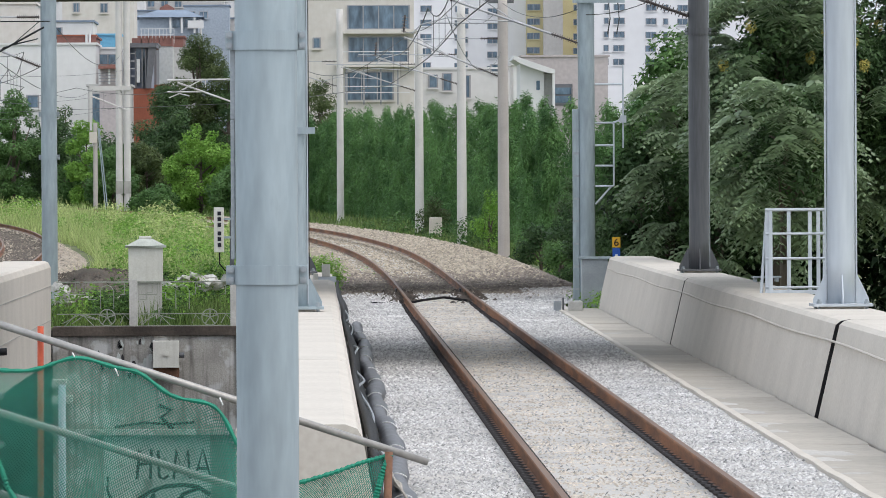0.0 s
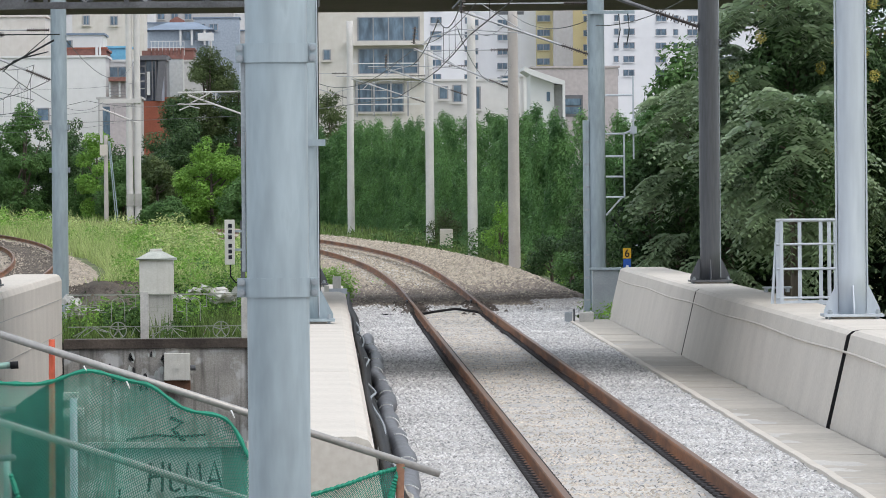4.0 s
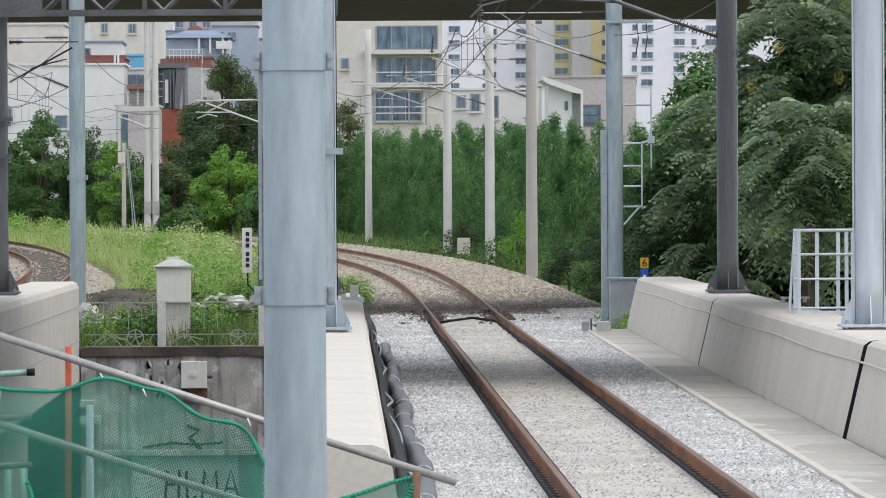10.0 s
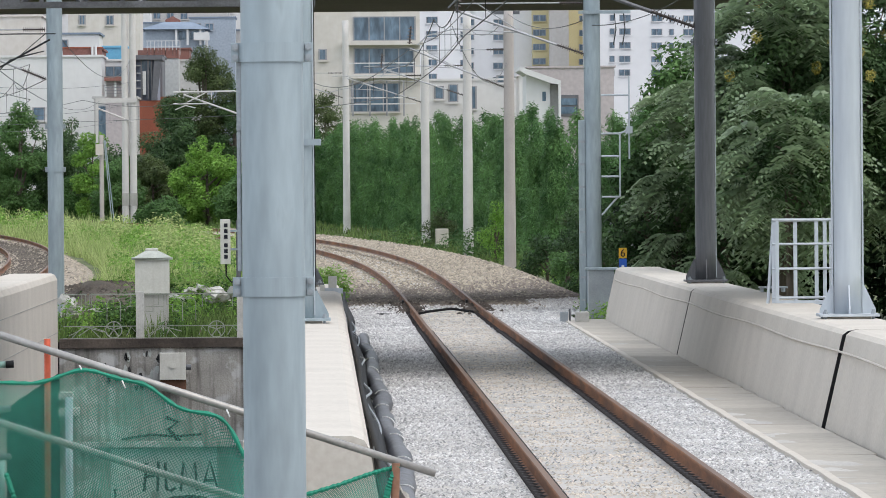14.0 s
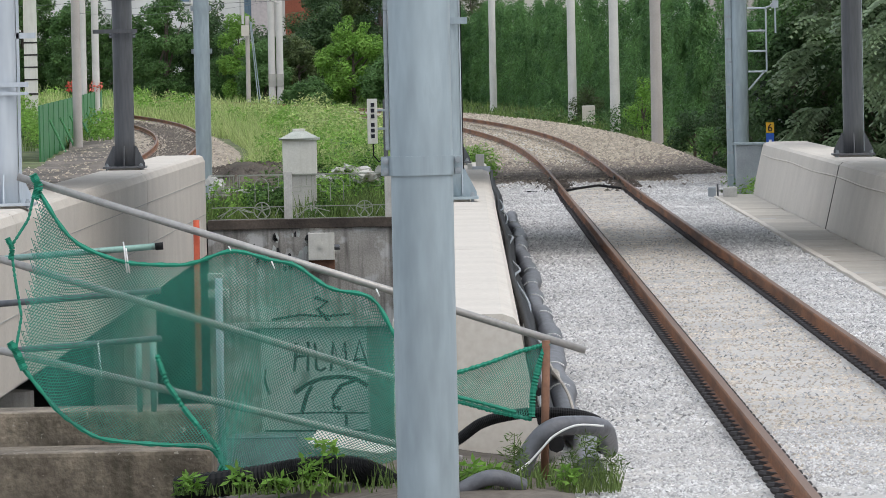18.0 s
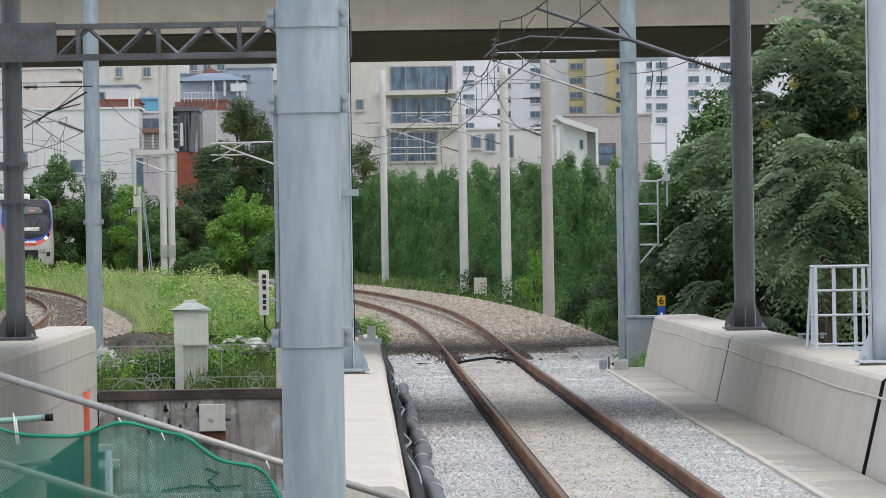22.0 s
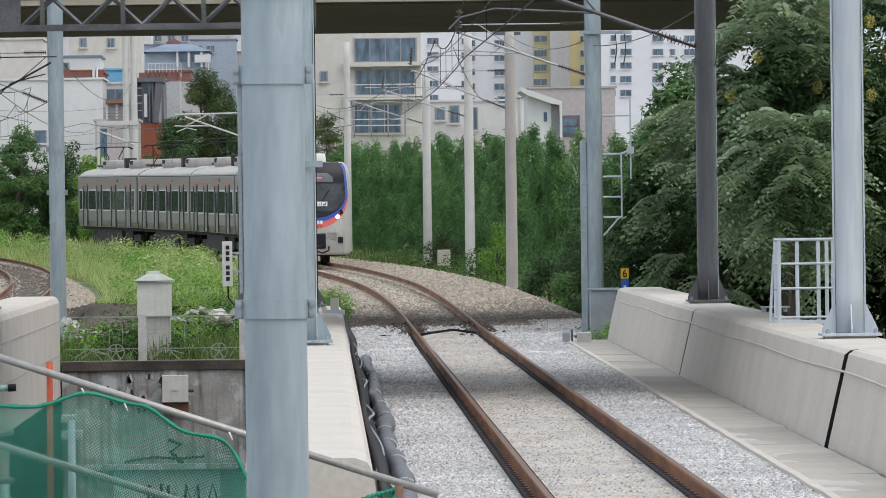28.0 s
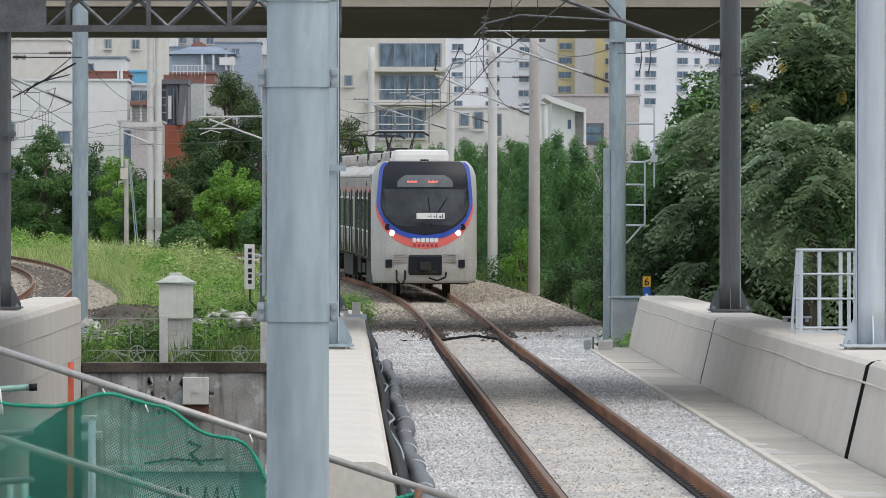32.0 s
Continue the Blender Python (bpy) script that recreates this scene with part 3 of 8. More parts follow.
def clamp(t, zb, r, mat, h=0.11, ear=0.055):
    """A two-part clamp band with bolted ears."""
    bm = bmesh.new()
    tube(bm, (0, 0, zb - h / 2), (0, 0, zb + h / 2), r + 0.014, sides=72)
    band = part("clamp_band", bm, mat, t)
    for sx in (-1, 1):
        part("clamp_ear", boxes((sx * (r + 0.002), sx * (r + ear), -0.03, 0.012, zb - h / 2, zb + h / 2), bevel=0.003), mat, band)
        for dz in (-h * 0.27, h * 0.27):
            bm = bmesh.new()
            tube(bm, (sx * (r + ear * 0.55), -0.06, zb + dz), (sx * (r + ear * 0.55), 0.03, zb + dz), 0.014, sides=6)
            tube(bm, (sx * (r + ear * 0.55), -0.05, zb + dz), (sx * (r + ear * 0.55), -0.03, zb + dz), 0.022, sides=6)
            part("clamp_bolt", bm, GALV_DULL, band, "dull steel bolt")


# the thick mast close to the camera, with a cable trunk on its side
fg = mast(-0.285, 38.8, -0.45, 9.0, 0.178, GALV, bands=(2.41, 3.75, 4.24), label="thick pale blue-grey galvanised steel mast with bolted clamp bands")
part("cable_trunk", boxes((-0.205, -0.165, 0.02, 0.12, 3.3, 3.72), bevel=0.006), GALV_DULL, fg)
part("cable_trunk", boxes((-0.205, -0.18, 0.02, 0.09, 2.5, 3.3), bevel=0.006), GALV_DULL, fg)
second = mast(-0.285, 84.0, 0.9, 9.0, 0.17, GALV, label="bright galvanised steel mast on the inner parapet")
part("side_rail", boxes((0.168, 0.182, -0.05, 0.05, 0.1, 9.0)), GALV_BRIGHT, second, "bright angle rail along the shaft")
part("cable", boxes((0.184, 0.196, -0.01, 0.03, 0.4, 9.0)), BLACK, second, "black cable along the shaft")
part("arm", boxes((0.0, 0.27, -0.2, -0.16, 2.2, 2.28)), GALV, second)
silver = mast(6.5, 84.0, 0.9, 9.0, 0.175, GALV_BRIGHT, label="bright galvanised steel mast on the long parapet")
part("side_rail", boxes((0.18, 0.2, -0.03, 0.03, 0.1, 9.0)), GALV_BRIGHT, silver)
part("side_rail", boxes((-0.2, -0.18, -0.03, 0.03, 0.1, 9.0)), GALV_BRIGHT, silver)
silver_l = mast(-5.78, 84.0, 0.93, 9.0, 0.175, GALV_BRIGHT, label="bright galvanised steel mast on the other viaduct's parapet")
for _sx in (-1, 1):
    part("side_rail", boxes((_sx * 0.18, _sx * 0.215, -0.03, 0.03, 0.1, 9.0)), GALV_BRIGHT, silver_l, "bright angle rail along the shaft")
part("collar", boxes((-0.5, 0.33, -0.22, -0.18, 1.5, 1.56)), GALV_BRIGHT, silver_l)
part("collar", boxes((-0.5, 0.33, -0.22, -0.18, 1.4, 1.44)), GALV_BRIGHT, silver_l)
for _z in (2.1, 2.95):
    part("side_arm", boxes((0.17, 0.42, -0.03, 0.03, _z, _z + 0.07)), GALV_BRIGHT, silver_l)
dark = mast(6.66, 118.0, 0.9, 9.0, 0.175, DARK_STEEL, label="dark grey steel mast on the long parapet")
for _z in (4.2,):
    clamp(dark, _z, 0.175, DARK_STEEL)
part("side_rail", boxes((0.178, 0.192, -0.02, 0.02, 0.1, 9.0)), GALV_BRIGHT, dark, "bright edge strip")
dark_l = mast(-6.02, 118.0, 0.93, 9.0, 0.175, DARK_STEEL, label="dark grey steel gantry mast on the other viaduct's parapet", bands=(2.35, 3.0))
for _z in (2.35, 3.0):
    part("side_arm", boxes((-0.5, 0.27, -0.22, -0.17, _z + 0.03, _z + 0.1)), DARK_STEEL, dark_l)
dark_m = mast(-0.36, 118.0, 0.9, 9.0, 0.165, DARK_STEEL, label="dark grey steel gantry mast on the inner parapet")
sl = mast(-5.9, 150.0, -0.5, 10.0, 0.175, GALV, plate=0, label="blue-grey steel mast standing in the weeds", bands=(3.6, 4.55))
sr = mast(5.98, 150.0, -0.5, 10.0, 0.185, GALV, plate=0, label="blue-grey steel mast with a cable riser and a ladder bracket")
part("cable_riser", boxes((-0.31, -0.17, -0.1, 0.06, 0.0, 4.6), bevel=0.01), GALV, sr, "pale blue steel riser with straps")
for _z in np.arange(0.6, 4.6, 0.5):
    part("strap", boxes((-0.29, -0.17, -0.11, 0.0, _z, _z + 0.05)), GALV_DULL, sr)


def bar_frame(t, name, segs, r, mat, label=""):
    for a, b in segs:
        bm = bmesh.new()
        tube(bm, a, b, r, sides=6)
        part(name, bm, mat, t, label)


bar_frame(sr, "ladder_bar", [((0.19, -0.1, 4.3), (0.6, -0.1, 4.3)), ((0.19, -0.1, 2.9), (0.6, -0.1, 2.9)), ((0.6, -0.1, 2.9), (0.6, -0.1, 4.3)), ((0.19, -0.1, 3.35), (0.6, -0.1, 3.35)), ((0.19, -0.1, 3.8), (0.6, -0.1, 3.8)), ((0.19, -0.1, 2.5), (0.55, -0.1, 2.9)), ((0.81, -0.1, 3.74), (0.81, -0.1, 5.58)), ((0.19, -0.1, 5.15), (0.81, -0.1, 5.15)), ((0.58, -0.1, 4.3), (0.8, -0.1, 4.37))], 0.022, GALV_BRIGHT)
part("arm_box", boxes((0.74, 0.88, -0.18, -0.05, 4.3, 4.46)), GALV_BRIGHT, sr)

# gantry truss over the other track
truss = empty("gantry_truss", "dark lattice steel gantry beam with riveted end plates", "gantry beam", pose(0, 118, 0))
for _z, _h in ((6.32, 0.09), (5.78, 0.1)):
    for _dy in (-0.25, 0.25):
        part("chord", boxes((-13.5, -0.2, _dy - 0.04, _dy + 0.04, _z, _z + _h)), TRUSS_STEEL, truss)
_x, _up = -5.2, False
while _x < -0.6:
    for _dy in (-0.25, 0.25):
        _bm = bmesh.new()
        tube(_bm, (_x, _dy, 6.34 if _up else 5.86), (_x + 0.52, _dy, 5.86 if _up else 6.34), 0.035, sides=4)
        part("lattice_bar", _bm, TRUSS_STEEL, truss)
    _x += 0.52
    _up = not _up
for _x in (-3.45, -4.85, -2.05):
    part("upright", boxes((_x - 0.04, _x + 0.04, -0.3, -0.22, 5.8, 6.37)), TRUSS_STEEL, truss)
for _x0, _x1 in ((-6.7, -5.22), (-0.75, -0.1)):
    _bm = bmesh.new()
    box(_bm, _x0, _x1, -0.31, -0.29, 5.76, 6.44)
    for _i in range(int((_x1 - _x0) / 0.07)):
        for _z in (5.8, 6.39):
            bmesh.ops.create_icosphere(_bm, subdivisions=1, radius=0.012, matrix=Matrix.Translation((_x0 + 0.035 + _i * 0.07, -0.315, _z)))
    for _j in range(8):
        bmesh.ops.create_icosphere(_bm, subdivisions=1, radius=0.012, matrix=Matrix.Translation((_x1 - 0.04, -0.315, 5.8 + _j * 0.08)))
    part("end_plate", _bm, TRUSS_STEEL, truss, "riveted dark steel end plate")

# concrete poles beyond the bridge
def concrete_pole(x, y, z0, top, r0, r1, mat, label, foot=False):
    t = empty("concrete_pole", label, "pole", pose(x, y, z0), "tapered concrete catenary poles")
    bm = bmesh.new()
    line(bm, [(0, 0, -0.3 + (top + 0.3) * k / 16) for k in range(17)], [r0 + (r1 - r0) * k / 16 for k in range(17)], 16)
    part("shaft", bm, mat, t, smooth=True)
    if foot:
        bm = bmesh.new()
        bmesh.ops.create_cone(bm, cap_ends=True, segments=4, radius1=0.75, radius2=0.3, depth=0.45, matrix=Matrix.Translation((0, 0, 0.12)) @ pose(0, 0, 0, 0, 0, 45))
        part("footing", bm, PARAPET_DARK, t)
    return t


cp4 = concrete_pole(5.85, 212, -0.2, 8.4, 0.19, 0.155, POLE_CONC, "tall weathered concrete catenary pole")
cp3 = concrete_pole(5.62, 262, 0.1, 9.4, 0.2, 0.16, POLE_WHITE, "tall pale concrete catenary pole among weeds")
cp2 = concrete_pole(4.56, 300, 0.0, 8.9, 0.2, 0.17, POLE_WHITE, "concrete catenary pole on a splayed footing", foot=True)
cp1 = concrete_pole(1.24, 350, 0.3, 11.2, 0.19, 0.16, POLE_WHITE, "tall pale concrete catenary pole by the hedge")

# ---------------------------------------------------------------- buildings beyond the hedge
WALL_TOWER = material("white_tower_paint", (0.76, 0.76, 0.77), 0.9, 0, 0.03, 0.1, 1, 0.02)
WALL_WHITE = material("white_render", (0.66, 0.655, 0.645), 0.9, 0, 0.04, 0.15, 2, 0.02, streak=((0.55, 0.54, 0.52), 0.1))
WALL_CREAM = material("cream_render", (0.6, 0.565, 0.52), 0.9, 0, 0.05, 0.15, 2, 0.02, streak=((0.45, 0.42, 0.37), 0.14))
WALL_GREY = material("grey_render", (0.45, 0.44, 0.43), 0.9, 0, 0.08, 0.2, 5, 0.03)
WALL_DARK = material("dark_cladding", (0.12, 0.12, 0.13), 0.7, 0, 0.12, 0.3, 5, 0.03)
WALL_PINK = material("pinkish_grey_render", (0.46, 0.41, 0.41), 0.9, 0, 0.06, 0.2, 5, 0.03)
BRICK_RED = material("red_brick_wall", (0.32, 0.1, 0.06), 0.9, 0, 0.2, 0.5, 12, 0.1)
ROOF_RED = material("dull_red_roof", (0.24, 0.11, 0.09), 0.85, 0, 0.15, 0.5, 8, 0.05)
# distance haze mixed into the wall colour of the far houses
WALL_HAZE = material("hazed_grey_blue_render", (0.34, 0.39, 0.45), 0.9, 0, 0.08, 0.2, 5, 0.03)
ROOF_BLUE = material("slate_blue_roof", (0.19, 0.24, 0.31), 0.8, 0, 0.15, 0.5, 8, 0.05)
TARP = material("bright_blue_tarpaulin", (0.16, 0.45, 0.66), 0.6, 0, 0.08, 0.6, 8, 0.05)
YELLOW_PANEL = material("ochre_panel", (0.6, 0.53, 0.3), 0.85, 0, 0.05, 0.3, 8, 0)
# two blues streaked to stand for reflections and curtains in the panes
GLASS_FAR = material("bluish_reflection_glass", (0.05, 0.09, 0.13), 0.12, 0, 0.3, 1.4, 5, 0, colour2=(0.13, 0.2, 0.27), spec=0.7, stretch=(1.6, 1, 0.5))
FRAME_GREY = material("grey_window_frame", (0.3, 0.3, 0.31), 0.6, 0.2, 0.05, 2, 10, 0)


def building(name, x0, x1, y, z1, wall_mat, label, depth=9.0, roof=None, windows=(), group="", z0=STREET_Z, cols=1, rows=1, parapet_h=0.35):
    """A block with its wall, roof slab and windows (x0, x1, z0, z1), each with frame and panes, on the side that faces the line."""
    t = empty(name, label, "building", pose((x0 + x1) / 2, y, z0), group)
    cx = (x0 + x1) / 2
    part("wall", boxes((x0 - cx, x1 - cx, 0, depth, 0, z1 - z0)), wall_mat, t)
    part("roof", boxes((x0 - cx - 0.12, x1 - cx + 0.12, -0.12, depth + 0.1, z1 - z0, z1 - z0 + 0.14)), roof or wall_mat, t)
    for wx0, wx1, wz0, wz1, *nc in windows:
        n = nc[0] if nc else 2
        w = part("window", boxes((wx0 - cx - 0.06, wx1 - cx + 0.06, -0.07, 0.02, wz0 - z0 - 0.06, wz1 - z0 + 0.06)), FRAME_GREY, t)
        for k in range(n):
            a, b = wx0 + (wx1 - wx0) * k / n + 0.04, wx0 + (wx1 - wx0) * (k + 1) / n - 0.04
            part("pane", boxes((a - cx, b - cx, -0.085, -0.06, wz0 - z0, wz1 - z0)), GLASS_FAR, w)
        part("sill", boxes((wx0 - cx - 0.12, wx1 - cx + 0.12, -0.2, 0.0, wz0 - z0 - 0.16, wz0 - z0 - 0.06)), wall_mat, w)
    return t

building("house", -33.67, -14.66, 452, 11.84, WALL_WHITE, "wide white rendered house with a flat roof", depth=10, windows=((-22.61, -22.14, 8.13, 8.97), (-25.42, -24.69, 8.85, 10.07), (-19.23, -18.49, 7.69, 8.46, 1), ))
building("house", -28.61, -19.62, 475, 15.17, WALL_CREAM, "tall cream house block behind", windows=())
building("house", -20.14, -16.06, 490, 14.25, WALL_WHITE, "low white house with a bluish roof", roof=ROOF_BLUE, windows=((-19.33, -18.32, 13.2, 13.83), ))
building("house", -19.39, -13.89, 520, 16.89, WALL_CREAM, "tall cream apartment house", windows=((-16.45, -15.94, 15.74, 16.36), (-18.53, -18.11, 15.78, 16.4), ))
building("house", -17.85, -15.19, 470, 12.65, ROOF_RED, "house with a dull red roof terrace", windows=())
building("house", -14.88, -12.81, 460, 11.7, WALL_WHITE, "narrow white house with balconies", windows=((-14.65, -13.51, 10.68, 11.31), (-14.67, -13.54, 9.49, 10.47), ))
building("shed", -15.43, -13.83, 480, 13.06, TARP, "roof hut covered by a bright blue tarpaulin", depth=4, windows=())
building("house", -14.79, -12.07, 440, 8.89, WALL_GREY, "grey concrete frame building with open bays", windows=((-14.5, -13.88, 6.38, 8.37, 1), (-13.7, -12.63, 6.28, 8.35, 2), ))
building("house", -12.96, -11.04, 470, 12.17, WALL_DARK, "dark clad modern house", windows=((-12.54, -12.27, 9.34, 11.69, 1), (-12.07, -11.37, 9.32, 11.61, 2), ))
building("house", -12.68, -10.14, 462, 9.16, BRICK_RED, "low red brick house behind trees", windows=())
building("house", -11.75, -8.92, 500, 12.46, WALL_GREY, "grey rendered house behind the big tree", windows=())
building("house", -15.02, -10.52, 540, 14.2, ROOF_RED, "row of old dull red roofs", windows=())
building("hill_house", -18.37, -15.22, 700, 20.4, WALL_HAZE, "distant hillside house with a slate blue roof", roof=ROOF_BLUE, group="hillside houses", windows=((-17.91, -17.22, 19.21, 19.81), (-16.74, -15.94, 19.19, 19.78), ))
building("hill_house", -16.2, -12.05, 712, 20.18, WALL_GREY, "distant hillside house with a slate blue roof", roof=ROOF_BLUE, group="hillside houses", windows=((-15.74, -15.03, 18.98, 19.58), (-14.55, -13.73, 18.95, 19.56), ))
building("hill_house", -14.04, -9.21, 724, 21.53, WALL_HAZE, "distant hillside house with a slate blue roof", roof=ROOF_BLUE, group="hillside houses", windows=((-13.57, -12.86, 20.3, 20.91), (-12.36, -11.53, 20.27, 20.89), ))
building("hill_house", -11.84, -6.94, 736, 20.45, WALL_GREY, "distant hillside house with a slate blue roof", roof=ROOF_BLUE, group="hillside houses", windows=((-11.36, -10.64, 19.2, 19.83), (-10.14, -9.29, 19.18, 19.8), ))
building("hill_house", -60.63, -48.93, 780, 23.04, WALL_GREY, "distant pale house block on the hill", roof=WALL_GREY, group="hillside houses", windows=((-59.86, -59.09, 21.9, 22.5), (-58.3, -57.53, 21.87, 22.47), (-56.74, -55.97, 21.85, 22.45), (-55.18, -54.41, 21.82, 22.42), ))
building("hill_house", -50.51, -40.57, 795, 24.82, WALL_WHITE, "distant pale house block on the hill", roof=ROOF_BLUE, group="hillside houses", windows=((-49.72, -48.94, 23.66, 24.27), (-48.13, -47.35, 23.64, 24.25), (-46.54, -45.76, 23.61, 24.22), (-44.95, -44.17, 23.58, 24.19), ))
building("hill_house", -42.68, -32.56, 810, 25.62, WALL_GREY, "distant pale house block on the hill", roof=WALL_GREY, group="hillside houses", windows=((-41.88, -41.08, 24.45, 25.07), (-40.26, -39.46, 24.42, 25.04), (-38.64, -37.84, 24.39, 25.01), (-37.02, -36.22, 24.36, 24.98), ))
building("hill_house", -34.53, -20.78, 825, 26.17, WALL_WHITE, "distant pale house block on the hill", roof=ROOF_BLUE, group="hillside houses", windows=((-33.71, -32.9, 24.97, 25.6), (-32.06, -31.25, 24.94, 25.57), (-30.41, -29.6, 24.91, 25.54), (-28.76, -27.95, 24.88, 25.51), ))
building("hill_house", -23.27, -11.37, 840, 25.82, WALL_GREY, "distant pale house block on the hill", roof=WALL_GREY, group="hillside houses", windows=((-22.44, -21.61, 24.6, 25.25), (-20.76, -19.93, 24.57, 25.22), (-19.08, -18.25, 24.54, 25.19), (-17.4, -16.57, 24.51, 25.16), ))
building("hill_house", -14.41, 0.55, 855, 26.93, WALL_WHITE, "distant pale house block on the hill", roof=ROOF_BLUE, group="hillside houses", windows=((-13.56, -12.72, 25.69, 26.34), (-11.85, -11.01, 25.66, 26.31), (-10.14, -9.3, 25.63, 26.28), (-8.43, -7.59, 25.59, 26.25), ))
building("hill_house", -27.01, -15.41, 870, 26.13, WALL_GREY, "distant pale house block on the hill", roof=WALL_GREY, group="hillside houses", windows=((-26.15, -25.29, 24.87, 25.53), (-24.41, -23.55, 24.83, 25.5), (-22.67, -21.81, 24.8, 25.47), (-20.93, -20.07, 24.77, 25.44), ))
building("office_building", -1.17, 6.38, 440, 15.68, WALL_CREAM, "beige concrete office building with wide glazed bays", depth=12, windows=((2.1, 6.07, 12.55, 14.01, 4), (2.14, 5.96, 10.42, 11.96, 4), (1.95, 5, 7.94, 9.69, 3), (-0.14, 0.29, 11.33, 11.92, 1), ))
office = bpy.data.objects["office_building"]
for _z in (12.2, 10.05):
    part("ledge", boxes((-1.3, 3.95, -0.75, 0.0, _z - STREET_Z, _z + 0.26 - STREET_Z)), WALL_CREAM, office)
for _z in (8.35, 8.75, 11.0):
    part("balcony_rail", boxes((-0.9, 3.5, -0.7, -0.64, _z - STREET_Z, _z + 0.07 - STREET_Z)), WALL_WHITE, office, "white balcony rail")
for _x in (-0.6, 0.5, 1.6, 2.7):
    part("balcony_post", boxes((_x - 0.05, _x + 0.05, -0.7, -0.62, 7.6 - STREET_Z, 9.9 - STREET_Z)), FRAME_GREY, office)
building("house", 6.12, 13.85, 455, 10.12, WALL_WHITE, "long low white building", depth=8, windows=((8.54, 9.09, 8.74, 9.81, 1), (9.79, 10.33, 8.27, 9.68, 2), (7.59, 8.14, 8.95, 9.72, 1), (11.77, 12.41, 10.01, 10.4, 1), ))
building("house", 12.96, 15.63, 445, 10.2, WALL_WHITE, "white house with a slanted end", depth=7, windows=((14.99, 15.44, 7.75, 9.65, 1), (14.27, 14.53, 8.69, 9.06, 1), ))
building("house", 16.2, 19.8, 470, 10.98, WALL_PINK, "low pinkish grey rendered building", depth=8, windows=((16.48, 17.49, 8.8, 9.14), (16.47, 17.47, 7.24, 8.63), ))
building("apartment_tower", 5.01, 18.62, 860, 35.32, WALL_TOWER, "tall white apartment tower", depth=14, group="apartment towers", roof=WALL_TOWER, windows=((13.52, 14.87, 33.32, 34.02, 2), (17.89, 18.45, 33.25, 33.94, 1), (13.48, 14.83, 31.51, 32.22, 2), (17.85, 18.42, 31.45, 32.14, 1), (13.45, 14.8, 29.71, 30.41, 2), (17.82, 18.38, 29.64, 30.33, 1), (13.42, 14.77, 27.9, 28.61, 2), (17.79, 18.35, 27.84, 28.53, 1), (13.39, 14.74, 26.09, 26.8, 2), (17.76, 18.32, 26.03, 26.72, 1), (13.35, 14.7, 24.29, 24.99, 2), (17.72, 18.29, 24.22, 24.92, 1), (13.32, 14.67, 22.48, 23.19, 2), (17.69, 18.25, 22.42, 23.11, 1), (13.29, 14.64, 20.68, 21.38, 2), (17.66, 18.22, 20.61, 21.3, 1), (13.26, 14.61, 18.87, 19.58, 2), (17.63, 18.19, 18.81, 19.5, 1), (13.22, 14.57, 17.07, 17.77, 2), (17.6, 18.16, 17, 17.69, 1), ))
building("apartment_tower", 19.49, 28.49, 900, 36.59, WALL_TOWER, "tall white apartment tower", depth=14, group="apartment towers", roof=WALL_TOWER, windows=((23.07, 24.33, 34.44, 35.18, 2), (19.99, 20.43, 34.51, 35.23, 1), (23.03, 24.29, 32.53, 33.27, 2), (19.96, 20.39, 32.6, 33.32, 1), (23, 24.26, 30.62, 31.36, 2), (19.92, 20.36, 30.69, 31.41, 1), (22.96, 24.22, 28.71, 29.44, 2), (19.89, 20.33, 28.78, 29.5, 1), (22.93, 24.19, 26.8, 27.53, 2), (19.85, 20.29, 26.87, 27.59, 1), (22.89, 24.16, 24.88, 25.62, 2), (19.82, 20.26, 24.95, 25.67, 1), (22.86, 24.12, 22.97, 23.71, 2), (19.79, 20.22, 23.04, 23.76, 1), (22.83, 24.09, 21.06, 21.79, 2), (19.75, 20.19, 21.13, 21.85, 1), (22.79, 24.05, 19.15, 19.88, 2), (19.72, 20.15, 19.22, 19.94, 1), (22.76, 24.02, 17.23, 17.97, 2), (19.68, 20.12, 17.3, 18.03, 1), ))
building("apartment_tower", 27.91, 30.15, 896, 36.29, YELLOW_PANEL, "ochre banded stair tower of apartments", depth=14, group="apartment towers", roof=WALL_TOWER, windows=((28.17, 29.8, 32.93, 33.67, 2), (28.13, 29.76, 31.03, 31.77, 2), (28.1, 29.73, 29.13, 29.86, 2), (28.06, 29.69, 27.22, 27.96, 2), (28.03, 29.66, 25.32, 26.06, 2), (28, 29.62, 23.41, 24.15, 2), (27.96, 29.59, 21.51, 22.25, 2), (27.93, 29.56, 19.61, 20.35, 2), (27.89, 29.52, 17.7, 18.44, 2), ))
building("apartment_tower", 30.05, 32.58, 893, 36.14, WALL_CREAM, "plain cream end of an apartment tower", depth=14, group="apartment towers", roof=WALL_TOWER, windows=())
building("apartment_tower", 33.02, 35.43, 905, 36.54, YELLOW_PANEL, "ochre banded apartment tower", depth=14, group="apartment towers", roof=WALL_TOWER, windows=((34.63, 35.22, 33.15, 33.87, 1), (34.6, 35.19, 31.22, 31.95, 1), (34.56, 35.15, 29.3, 30.03, 1), (34.53, 35.12, 27.38, 28.11, 1), (34.49, 35.08, 25.46, 26.18, 1), (34.46, 35.05, 23.53, 24.26, 1), (34.43, 35.02, 21.61, 22.34, 1), (34.39, 34.98, 19.69, 20.41, 1), (34.36, 34.95, 17.76, 18.49, 1), ))
